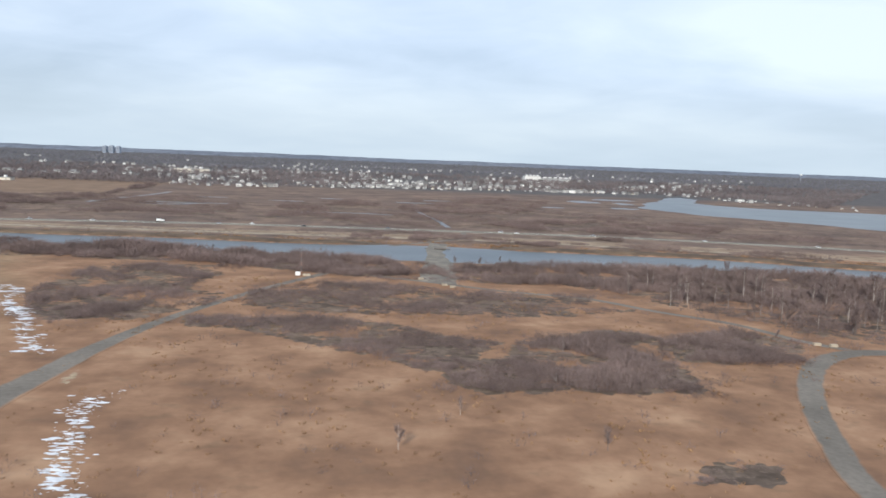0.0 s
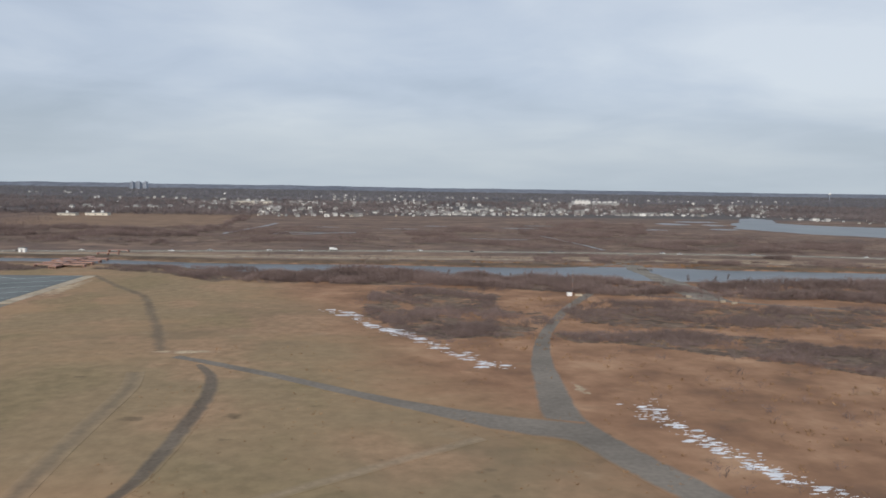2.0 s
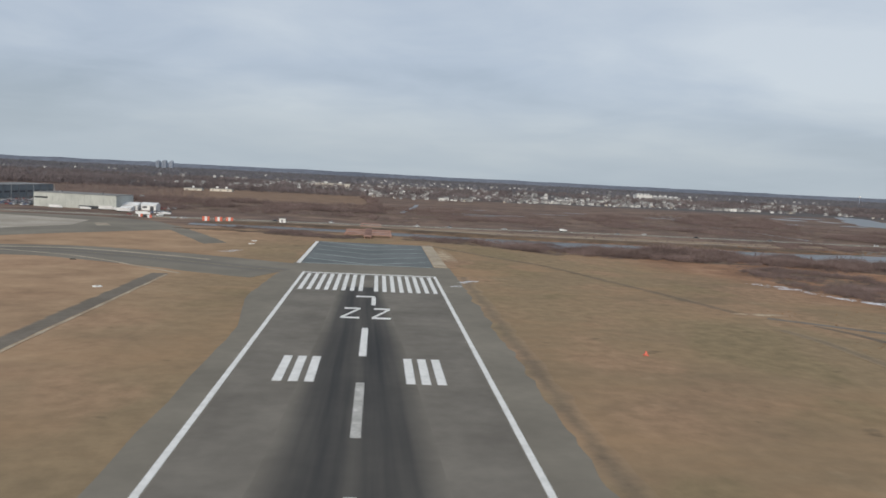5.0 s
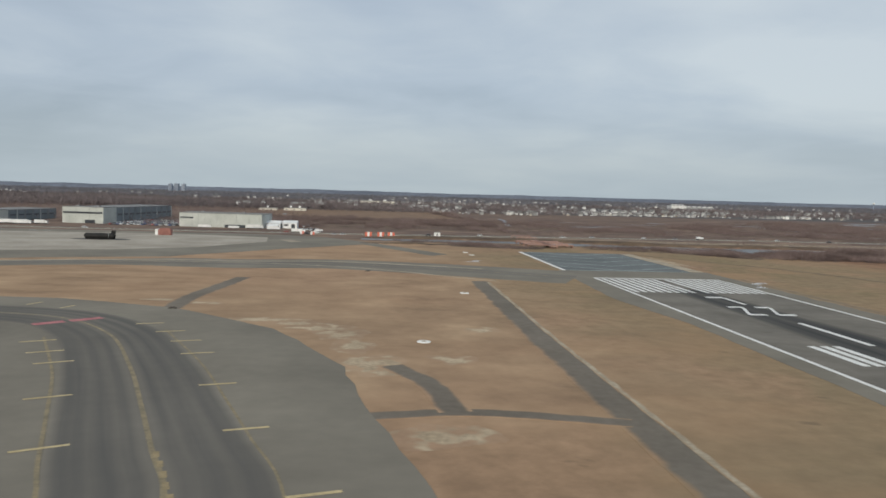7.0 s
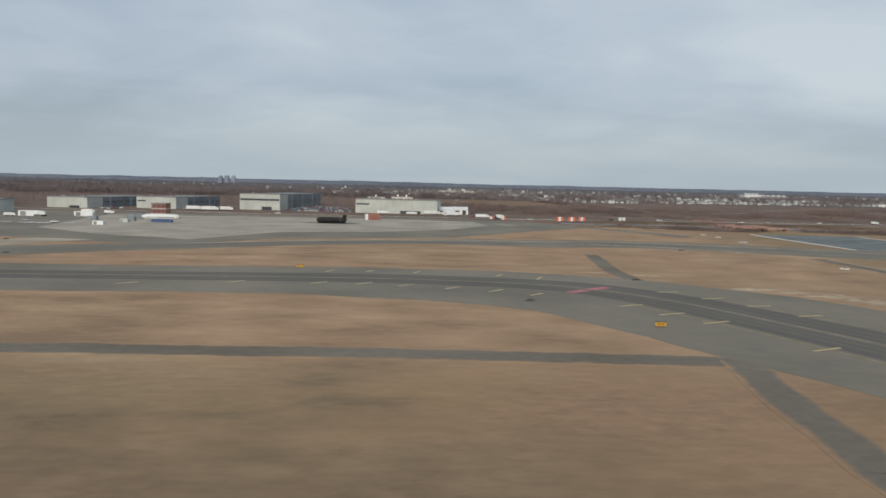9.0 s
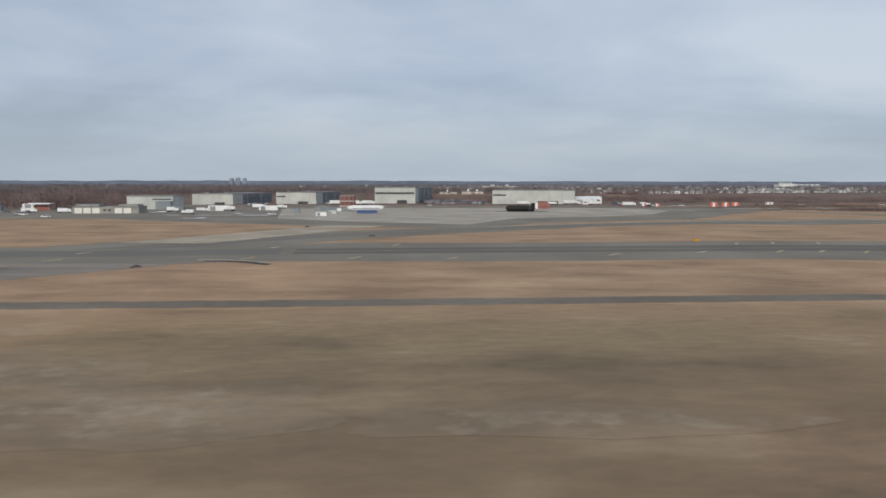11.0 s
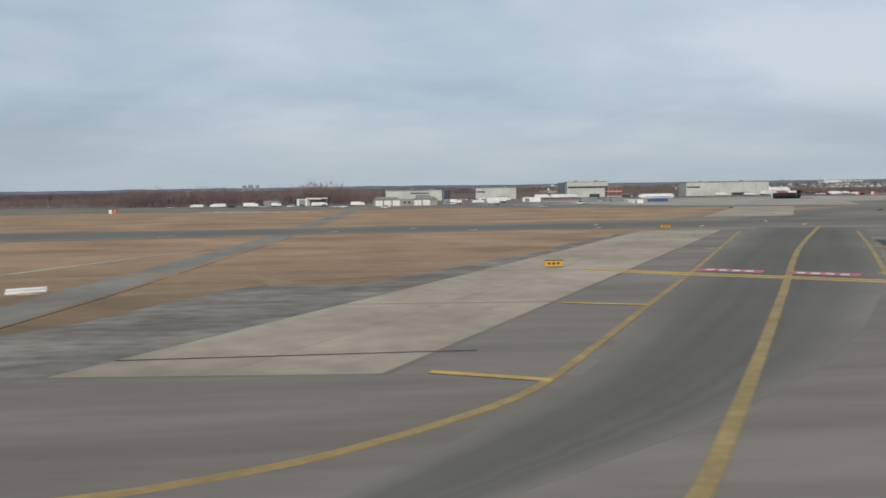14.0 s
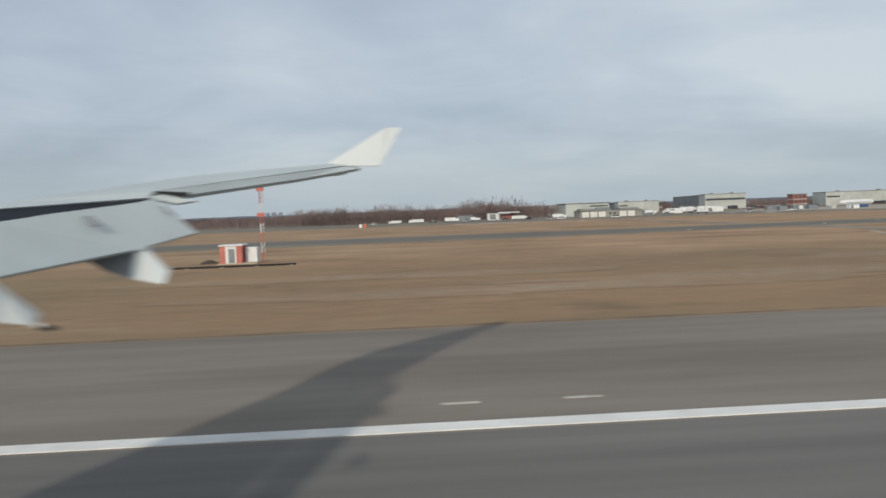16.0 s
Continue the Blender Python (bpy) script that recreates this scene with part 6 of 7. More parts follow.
for ob, x, lane in ((TRUCKS[2], 93, 2), (CARS[0], 63, 2), (CARS[1], 36, 2), (CARS[0], 20, -2), (CARS[1], 120, -2), (CARS[0], 135, 2), (CARS[2], 160, -2), (CARS[0], 255, 2), (CARS[0], 262, -2), (CARS[1], 300, 2), (CARS[0], 352, 2), (CARS[0], 402, 2), (CARS[3], 200, 2),
                    (CARS[0], -20, 2), (CARS[2], -45, -2), (CARS[4], -110, 2), (CARS[0], -200, 2), (CARS[1], 78, -2), (CARS[2], 430, -2)):
    y, a = on_highway(x)
    put(ob, x, y + lane, a, 1.0).location.z = 0.07
n_cars = 0
for x0, x1, rows in ((-200, -168, (400, 405, 410, 416, 422, 429, 437, 446, 456, 468)), (-250, -236, (392, 397, 402)), (-112, -104, (418, 424)), (-106, -98, (384, 390)), (-286, -278, (382, 388))):
    for y in rows:
        x = x0
        while x < x1:
            if RNG.random() < 0.92:
                put(CARS[RNG.choice((0, 0, 0, 0, 1, 1, 2, 3, 4, 5))], x, y + RNG.uniform(-0.3, 0.3), 1.57 + RNG.uniform(-0.06, 0.06), 1.2)
                n_cars += 1
            x += 1.45 + (0.8 if y > 440 else 0.25)
for x, y, k, s in ((-332, 284, 0, 0.8), (-346, 288, 1, 0.72), (-362, 292, 2, 1.0), (-371, 290, 0, 0.85), (-384, 296, 1, 0.7), (-392, 297, 1, 0.6), (-296, 290, 2, 1.2), (-287, 296, 0, 0.7), (-278, 300, 2, 1.2), (-272, 330, 0, 0.9), (-262, 326, 2, 1.1),
                   (-152, 388, 1, 0.75), (-138, 387, 1, 0.65), (-105, 366, 1, 0.8), (-97, 364, 2, 0.8), (-244, 388, 1, 1.0), (-236, 386, 1, 1.0), (-229, 390, 0, 1.0), (-285, 268, 2, 1.1)):
    put(TRUCKS[k], x, y, RNG.choice((0.0, 0.05, 3.14, -0.08)), s)
for x, y, k in ((-322, 246, 0), (-336, 262, 0), (-339, 265, 1), (-344, 282, 2), (-352, 284, 3), (-356, 285, 0), (-366, 286, 1), (-300, 280, 1), (-298, 283, 0), (-292, 284, 3), (-256, 262, 0), (-268, 268, 1), (-378, 290, 2), (-400, 292, 1), (-96, 360, 0), (-88, 352, 1), (-84, 354, 0), (-100, 352, 2)):
    put(CARS[k], x, y, RNG.uniform(-0.3, 0.3), 1.1)
for ob, (x, y) in zip(CARS + TRUCKS, ((-180, 418), (-183, 418), (-186, 418), (-189, 418), (-192, 418), (-195, 418), (-118, 380), (-128, 388), (-96, 372))):
    ob.matrix_world = pose(x, y, 0.05, 0, 0, 5)


# ---- airfield buildings ----
def hangar(x, y, w, front, d, h, label, stripe=1.0, units=2):
    """A flat-roofed hangar, turned a little; (x, y): its front corner to the east; front: how deep the pale front hall is, d: the slate-blue hall behind it."""
    root = thing("hangar", label, "hangar", (x, y, 0), -8.5, group="hangars")
    block("wall", -w, 0, 0, front, 0, h, SIDING, root)
    block("roof", -w - 0.15, 0.15, -0.15, front + 0.1, h, h + 0.3, ROOF_GREY, root, "flat grey roof with a thin parapet")
    if stripe:
        block("window_band", -w + 0.4, -w * (1 - stripe) - 0.4, -0.06, 0.1, h * 0.6, h * 0.72, BAND, root)
    n = max(3, int(w / 3.2))
    for i in range(1, n):
        q = -w + w * i / n
        block("panel_seam", q - 0.025, q + 0.025, -0.03, 0.05, 0.1, h - 0.1, ROOF_GREY, root)
    block("dock_door", -w * 0.45, -w * 0.2, -0.05, 0.1, 0, h * 0.22, BAND, root, "dark loading door")
    if d:
        block("rear_hall", -w + 0.4, -0.25, front + 0.12, front + d, 0, h * 0.97, SIDING_SIDE, root, "slate-blue rear hall")
        block("rear_roof", -w + 0.3, -0.15, front + 0.14, front + d + 0.1, h * 0.97, h * 0.97 + 0.3, ROOF_GREY, root)
        for i in range(int(d / 7)):
            q = front + 2 + i * 7
            block("side_window", -0.28, -0.2, q, q + 4.6, h * 0.46, h * 0.58, BAND, root)
            block("side_window", -w + 0.35, -w + 0.43, q, q + 4.6, h * 0.46, h * 0.58, BAND, root)
            block("side_pilaster", -0.3, -0.12, q + 5.6, q + 6.1, 0, h * 0.95, SIDING if i % 3 == 0 else ROOF_GREY, root)
    for i in range(units):
        q = -w * (0.8 - 0.5 * i)
        block("roof_unit", q, q + 1.6, front * 0.4, front * 0.4 + 1.6, h + 0.3, h + 0.9, GREY_METAL, root)
    return root


hangar(-125.2, 391.8, 41.6, 18, 0, 6.8, "long pale grey hangar with a flat roof", stripe=0.18, units=3)
hangar(-205.6, 406, 21.2, 14, 70, 8.0, "tall pale grey hangar with a dark window band")
hangar(-255.7, 397.5, 20.6, 14, 44, 5.6, "pale grey cargo hangar beside the car park", stripe=0.25)
hangar(-294.6, 386, 20.5, 14, 48, 5.0, "pale grey cargo hangar with blank walls", stripe=0)
for x, y, w, d, h, lift in ((-124.2, 398, 7.2, 9, 2.5, 1.3), (-116.4, 401, 7.4, 8, 2.7, 1.2), (-122, 388, 5.0, 5, 1.6, 0.8)):
    root = thing("storage_shed", "white gabled storage shed with a dark doorway", "shed", group="white sheds")
    block("wall", x, x + w, y, y + d, 0, h, WHITE_METAL, root)
    bm = bmesh.new()
    v = [bm.verts.new(q) for q in ((x - 0.2, y - 0.2, h), (x + w + 0.2, y - 0.2, h), (x + w + 0.2, y + d + 0.2, h), (x - 0.2, y + d + 0.2, h), (x - 0.2, y + d / 2, h + lift), (x + w + 0.2, y + d / 2, h + lift))]
    for f in ((0, 1, 5, 4), (2, 3, 4, 5), (0, 4, 3), (1, 2, 5), (0, 3, 2, 1)):
        bm.faces.new([v[k] for k in f])
    part("roof", bm, WHITE_METAL, root)
    block("doorway", x + w * 0.62, x + w * 0.86, y - 0.05, y + 0.1, 0.02, h * 0.8, BAND, root, "dark doorway")
    block("window", x + w * 0.12, x + w * 0.42, y - 0.05, y + 0.1, h * 0.45, h * 0.75, BAND, root)
root = thing("training_tower", "narrow brick-red training tower with pale floor bands", "tower", (-231, 298, 0), -4)
block("wall", -5.4, 0, 0, 5, 0, 5.6, BRICK_RED, root)
block("roof", -5.6, 0.2, -0.2, 5.2, 5.6, 5.9, ROOF_GREY, root)
for z in (1.7, 3.6):
    block("floor_band", -5.46, 0.06, -0.06, 5.06, z, z + 0.3, SIDING, root)
for z in (0.7, 2.5, 4.4):
    for q in (-4.6, -2.9, -1.2):
        block("window", q, q + 0.6, -0.05, 0.05, z, z + 0.8, BAND, root)
root = thing("container", "teal-grey metal container beside the training tower", "container")
block("body", -239.2, -231.4, 292.6, 295, 0, 1.5, SIDING_SIDE, root, bevel=0.04)
block("door_panel", -237, -235.4, 292.55, 292.65, 0.1, 1.3, WHITE_METAL, root)
root = thing("container", "small white metal container on the apron", "container")
block("body", -240.6, -237.2, 253.2, 255.2, 0, 1.25, WHITE_METAL, root, bevel=0.04)
block("door_panel", -240.2, -239.2, 253.15, 253.25, 0.1, 1.1, GREY_METAL, root)
# the maintenance garage with roller doors
root = thing("garage", "low grey garage with cream roller doors", "garage")
GX, GY = -326.3, 276
block("wall", GX, GX + 22.5, GY, GY + 9, 0, 2.3, GARAGE_GREY, root, bevel=0.03)
for x0, x1 in ((GX - 0.3, GX + 9.6), (GX + 14.2, GX + 22.8)):
    bm = bmesh.new()
    box_bm(bm, x0, x1, GY - 0.35, GY + 9.3, 2.3, 2.45)
    box_bm(bm, x0 + 1, x1 - 1, GY + 1.5, GY + 7.5, 2.45, 3.1)
    part("roof", bm, ROOF_GREY, root)
for i in range(5):
    x = GX + 0.8 + i * 3.0 + (4.6 if i > 2 else 0.0)
    d = block("roller_door", x, x + 2.5, GY - 0.06, GY + 0.1, 0.05, 1.95, DOOR_WHITE, root)
    for z in (0.55, 1.05, 1.5):
        block("door_rib", x, x + 2.5, GY - 0.085, GY - 0.05, z, z + 0.05, WHITE_METAL, d)
for x in (GX + 10.6, GX + 12.2):
    block("window", x, x + 0.8, GY - 0.05, GY + 0.1, 0.8, 1.5, BAND, root)
root = thing("workshop", "pale grey two-level workshop behind the garage", "building")
block("wall", -322, -304, 318, 334, 0, 5.2, SIDING, root)
block("wall_low", -310, -304.1, 315, 317.9, 0, 3.4, SIDING_SIDE, root)
block("roof", -322.3, -303.7, 317.7, 334.3, 5.2, 5.5, ROOF_GREY, root)
block("window_band", -312, -304.5, 317.9, 318.1, 3.8, 4.3, BAND, root)
for x, y, w, h in ((-286, 300, 8, 2.0), (-268, 306, 7, 1.8), (-246, 300, 6, 1.6), (-240, 280, 3.4, 1.5), (-252, 278, 3, 1.5), (-238, 270, 2.6, 1.2), (-300, 300, 5, 1.8), (-356, 304, 9, 2.6), (-368, 300, 6, 2.2)):
    root = thing("container", "pale metal container standing on the apron", "container", group="containers")
    block("body", x, x + w, y, y + 2.4, 0, h, RNG.choice((WHITE_METAL, SIDING, SIDING_SIDE)), root, bevel=0.04)
    block("door_panel", x + w * 0.1, x + w * 0.35, y - 0.05, y + 0.05, 0.1, h - 0.2, GREY_METAL, root)
# shed with white canopy roof
root = thing("canopy", "white flat canopy on thin posts beside the wood", "canopy")
block("roof", -352, -344, 300, 303, 2.7, 3.0, WHITE_METAL, root)
for x in (-351.5, -344.5):
    for y in (300.3, 302.7):
        rod("post", (x, y, 0), (x, y, 2.7), 0.09, GREY_METAL, root)
block("back_wall", -351, -345, 302.4, 302.6, 0, 2.2, BRICK_RED, root)


# ---- a white and blue fuselage on stands, and a black one ----
def tube_body(name, x0, x1, y, z, r, mat, parent, label="", nose=1.6, tail=2.4, clip=None, squash=1.0):
    bm = bmesh.new()
    n, sides = 18, 18
    rings = []
    for i in range(n + 1):
        f = i / n
        x = x0 + (x1 - x0) * f
        w = r
        if x - x0 < tail:
            w = r * (0.35 + 0.65 * math.sin(min(1, (x - x0) / tail) * math.pi / 2))
        if x1 - x < nose:
            w = r * max(0.06, math.sqrt(max(0, 1 - (1 - (x1 - x) / nose) ** 2)))
        rings.append([bm.verts.new((x, y + w * math.cos(a), z + w * squash * math.sin(a) + (r - w) * 0.15)) for a in (2 * math.pi * k / sides for k in range(sides))])
    for a, b in zip(rings, rings[1:]):
        for k in range(sides):
            f = bm.faces.new((a[k], a[(k + 1) % sides], b[(k + 1) % sides], b[k]))
            f.smooth = True
    bm.faces.new(rings[0])
    bm.faces.new(rings[-1])
    return part(name, bm, mat, parent, label)


root = thing("airliner_fuselage", "white airliner fuselage standing on a blue base", "aircraft")
tube_body("body", -231.9, -219.0, 274, 1.95, 0.95, WHITE_METAL, root)
block("base", -228.5, -221.5, 273.3, 274.7, 0.05, 1.15, NAVY, root, "navy blue base", bevel=0.05)
block("cheat_line", -230, -220.6, 273.02, 273.06, 1.75, 1.88, NAVY, root)
block("windscreen", -220.2, -219.7, 273.27, 273.33, 2.15, 2.36, GLASS_DARK, root)
root = thing("training_fuselage", "soot-black steel training fuselage on the apron", "aircraft mock-up")
tube_body("body", -174, -162.9, 291, 1.18, 1.1, BLACK, root, nose=0.7, tail=0.7)
block("tail_house", -164.4, -163.1, 290.5, 291.5, 1.9, 3.2, BLACK, root, bevel=0.08)
for x in (-172, -168.5, -165):
    block("saddle", x - 0.5, x + 0.5, 290.1, 291.9, 0.0, 0.5, BLACK, root)
for i in range(7):
    rod("hull_ring", (-172.8 + i * 1.5, 291, 1.18), (-172.7 + i * 1.5, 291, 1.18), 1.13, GREY_METAL if i == 5 else BLACK, root, n=18)
bm = bmesh.new()
bmesh.ops.create_circle(bm, cap_ends=True, segments=40, radius=1.0, matrix=Matrix.Translation((-168.3, 291, 0.06)) @ Matrix.Diagonal((10.5, 3.8, 1, 1)))
structure(part("scorched_ground", bm, ASPHALT_DARK), "scorched black ring on the concrete", "pavement")
root = thing("fire_container", "brick-red container with a white end", "container")
block("body", -156.5, -151.5, 322, 325, 0, 2.3, BRICK_RED, root, bevel=0.04)
block("end_panel", -157.6, -156.52, 322, 325, 0, 2.4, WHITE_METAL, root)
block("ridge", -156, -152, 323, 324, 2.3, 2.8, BRICK_RED, root)


# ---- approach lights, red and white boxes, signs ----
for x0 in (-74, -68.6, -64):
    root = thing("barrier_board", "orange and white striped marker board", "marker", group="marker boards")
    for i in range(3):
        block("panel", x0 + i * 1.0, x0 + 1.0 + i * 1.0, 345, 345.6, 0.1, 2.0, (ORANGE, WHITE_METAL, ORANGE)[i], root)
    for x in (x0 + 0.3, x0 + 2.6):
        rod("leg", (x, 345.7, 0), (x, 345.7, 1.9), 0.08, GREY_METAL, root)
for x0, y0 in ((-98, 348), (-103, 352)):
    root = thing("barrier_board", "orange and white striped marker board", "marker", group="marker boards")
    for i in range(2):
        block("panel", x0 + i * 0.9, x0 + 0.9 + i * 0.9, y0, y0 + 0.5, 0.1, 1.4, (WHITE_METAL, ORANGE)[i], root)
root = thing("equipment_shed", "small white equipment shed beside the highway", "shed")
block("wall", -42.6, -39.8, 356, 358, 0, 1.9, WHITE_METAL, root)
block("roof", -42.8, -39.6, 355.8, 358.2, 1.9, 2.1, ROOF_GREY, root)
block("door", -41.6, -40.8, 355.93, 356.05, 0.05, 1.4, GREY_METAL, root)


def jetty(x0, x1, y0, y1, label, mat=RUST):
    root = thing("light_pier", label, "pier", group="timber piers")
    block("deck", x0, x1, y0, y1, 0.85, 1.05, mat, root)
    for x in (x0 + 0.2, x1 - 0.2):
        block("side_beam", x - 0.12, x + 0.12, y0, y1, 0.62, 0.84, mat, root)
    n = 5
    for i in range(n):
        y = y0 + 0.3 + (y1 - y0 - 0.6) * i / (n - 1)
        for x in (x0 + 0.3, (x0 + x1) / 2, x1 - 0.3):
            rod("pile", (x, y, -0.1), (x, y, 0.86), 0.14, mat, root, n=6)
    for i in range(4):
        x = x0 + (x1 - x0) * (i + 0.5) / 4
        rod("light_post", (x, y0 + 0.4, 1.05), (x, y0 + 0.4, 1.5), 0.05, RUST, root, n=6)
    return root


for y in (296, 304, 312, 320):
    jetty(-11, 7, y, y + 3.2, "rust-red timber pier with light posts in the canal")
jetty(-3.4, -0.6, 290, 330, "narrow rust-red timber walkway over the canal")
root = thing("jetty", "low weathered timber jetty beside the gravel spit", "jetty")
block("deck", 216.5, 222.5, 299, 301, 0.45, 0.6, TIMBER, root)
for x in (216.8, 219.5, 222.2):
    for y in (299.2, 300.8):
        rod("pile", (x, y, -0.1), (x, y, 0.5), 0.12, TIMBER, root, n=6)
for y in (346, 360):
    jetty(-6, 3, y, y + 2.5, "rust-red timber pier with light posts beside the highway")
root = thing("mast_sign", "slim red and white mast with a white box at its foot", "mast")
for i in range(6):
    rod("pole_section", (172.2, 227, i * 1.3), (172.2, 227, (i + 1) * 1.3), 0.07, (RUST, GREY_METAL)[i % 2], root)
block("box", 170.6, 172.0, 226.4, 227.6, 0, 1.0, WHITE_METAL, root, bevel=0.05)
block("box", 172.8, 175.0, 225.8, 226.6, 0, 0.6, CONCRETE, root, bevel=0.05)
for x, y in ((212, 214), (214, 211), (190, 229), (206, 224), (283, 150), (286, 149)):
    root = thing("concrete_block", "pale concrete block beside the gravel road", "block", group="concrete blocks")
    block("body", x, x + 1.5, y, y + 0.8, 0, 0.6, CONCRETE, root, bevel=0.06)


def airfield_sign(x, y, w, label, mat=SIGN_YELLOW, h=0.55):
    root = thing("airfield_sign", label, "sign", (x, y, 0), -4.0, group="airfield signs")
    block("panel", -w / 2, w / 2, -0.11, 0.11, 0.12, h, mat, root, bevel=0.03)
    block("frame", -w / 2 - 0.04, w / 2 + 0.04, -0.08, 0.13, h, h + 0.05, BLACK, root)
    for sx in (-w * 0.35, 0, w * 0.35):
        rod("leg", (sx, 0, 0), (sx, 0, 0.13), 0.035, GREY_METAL, root)
    for k in range(3):
        block("letter_bar", -w * 0.32 + k * w * 0.24, -w * 0.32 + k * w * 0.24 + w * 0.12, -0.125, -0.1, h * 0.5, h * 0.8, BLACK, root)
    return root


airfield_sign(-282.6, 39.9, 1.7, "yellow taxiway sign with black bars on the grass")
airfield_sign(-309.0, 57.3, 1.35, "yellow taxiway sign with black bars on the slabs")
airfield_sign(-283.2, 105.4, 1.3, "yellow taxiway sign with black bars beside the taxiway")
airfield_sign(-112.9, 84.9, 1.25, "yellow taxiway sign with black bars on the grass")
airfield_sign(-160, 139, 1.2, "yellow taxiway sign with black bars beside the taxiway")
# scraps left lying in the field beside the cross runway
def crumpled(name, label, category, x, y, w, d, h, mat, turn, seed):
    """A crumpled sheet or heap on the grass: a bent grid with a thick rim."""
    r = random.Random(seed)
    root = thing(name, label, category, (x, y, 0), turn)
    bm = bmesh.new()
    n, m = 9, 6
    grid = []
    for i in range(n):
        for k in range(m):
            u, v = i / (n - 1) - 0.5, k / (m - 1) - 0.5
            edge = min(0.5 - abs(u), 0.5 - abs(v)) * 2
            grid.append(bm.verts.new((u * w * (1 + r.uniform(-0.08, 0.08)), v * d * (1 + r.uniform(-0.15, 0.15)), 0.04 + h * min(1, edge * 1.6) * r.uniform(0.55, 1.0))))
    for i in range(n - 1):
        for k in range(m - 1):
            a = i * m + k
            bm.faces.new((grid[a], grid[a + m], grid[a + m + 1], grid[a + 1]))
    low = bmesh.ops.extrude_face_region(bm, geom=bm.faces[:])
    for v in low["geom"]:
        if isinstance(v, bmesh.types.BMVert):
            v.co.z = 0.0
    part("sheet", bm, mat, root)
    return root


SOOT_EARTH = surface("dark_wet_earth", (0.055, 0.045, 0.038), (0.10, 0.083, 0.07), 0.85, 0.6, 3.0, bump=0.3)
GREEN_TARP = surface("dark_green_tarpaulin", (0.03, 0.055, 0.045), (0.06, 0.095, 0.08), 0.6, 0.5, 2.0)
crumpled("white_sheet", "crumpled white sheet metal lying in the grass", "scrap", 68.6, 66.4, 3.8, 1.2, 0.35, WHITE_METAL, 8, 1)
crumpled("white_sheet", "long white strip of sheet metal lying in the grass", "scrap", 69.4, 63.2, 4.4, 0.7, 0.18, WHITE_METAL, -3, 2)
crumpled("tarpaulin", "dark green tarpaulin heaped in the grass", "tarpaulin", 78.9, 68.4, 2.6, 1.6, 0.6, GREEN_TARP, -25, 3)
crumpled("tarpaulin", "dark green tarpaulin spread in the grass", "tarpaulin", 66.8, 61.8, 2.2, 1.4, 0.4, GREEN_TARP, 10, 4)
crumpled("rubble_heap", "grey heap of rubble in the grass", "rubble", 76.8, 67, 2.4, 1.8, 0.5, GRAVEL, 30, 5)
root = thing("red_drum", "small red drum lying in the grass", "drum", (66, 65.6, 0))
rod("body", (-0.5, 0, 0.34), (0.5, 0.1, 0.34), 0.34, RED_PANEL, root, n=16)
for q in (-0.5, 0.0, 0.5):
    rod("hoop", (q - 0.03, q * 0.1 + 0.05, 0.34), (q + 0.03, q * 0.1 + 0.056, 0.34), 0.36, BRICK_RED, root, n=16)
crumpled("scrap_metal", "faded red sheet metal panel lying in the grass", "scrap", 79.6, 64.0, 3.0, 1.5, 0.3, RED_PANEL, -35, 6)
for i, (x, y) in enumerate(((-102.6, 128.8), (-71.5, 194), (-124.6, 103.2), (-219.3, 156), (-408.5, 70), (-236, 190), (-247, 100))):
    crumpled("peat_heap", "low dark heap of earth and rubbish in the grass", "earth heap", x, y, 1.5, 0.8, 0.32, SOOT_EARTH, 12 + 5 * i, 20 + i)
root = thing("marker_post", "short dark weathered post standing in the grass", "post", (-277.3, 27.9, 0))
block("body", -0.27, 0.27, -0.2, 0.2, 0, 0.62, SOOT_EARTH, root, "dark weathered timber", bevel=0.1)
block("cap", -0.2, 0.2, -0.15, 0.15, 0.62, 0.68, GREY_METAL, root, bevel=0.02)
root = thing("marker_cone", "small orange marker cone standing in the grass", "cone", (41, 108.9, 0))
bm = bmesh.new()
bmesh.ops.create_cone(bm, cap_ends=True, segments=14, radius1=0.34, radius2=0.08, depth=0.62, matrix=Matrix.Translation((0, 0, 0.36)))
part("body", bm, ORANGE, root)
block("base", -0.4, 0.4, -0.4, 0.4, 0, 0.06, ORANGE, root, bevel=0.02)
for x, y in ((-63.4, 102.4), (-284.3, 28.9), (-52, 154), (-343.2, 49.6), (-38.3, 252.3), (-39.1, 262.9)):
    root = thing("ground_plate", "pale round concrete cover in the grass", "cover", group="ground covers")
    bm = bmesh.new()
    bmesh.ops.create_cone(bm, cap_ends=True, segments=20, radius1=0.95, radius2=0.9, depth=0.1, matrix=Matrix.Translation((x, y, 0.05)))
    part("slab", bm, WHITE_PAINT if x > -100 else BARE_SAND, root)
    bm = bmesh.new()
    bmesh.ops.create_cone(bm, cap_ends=True, segments=12, radius1=0.3, radius2=0.3, depth=0.06, matrix=Matrix.Translation((x, y, 0.12)))
    part("lid", bm, CONCRETE, root)
root = thing("pipe_stack", "short stack of pale pipes lying in the grass", "pipes")
for i, (dx, z) in enumerate(((0, 0.10), (0.21, 0.10), (0.105, 0.28))):
    rod("pipe", (-344.2, 48.6 + dx, z), (-342.2, 49.6 + dx, z), 0.10, WHITE_METAL, root)
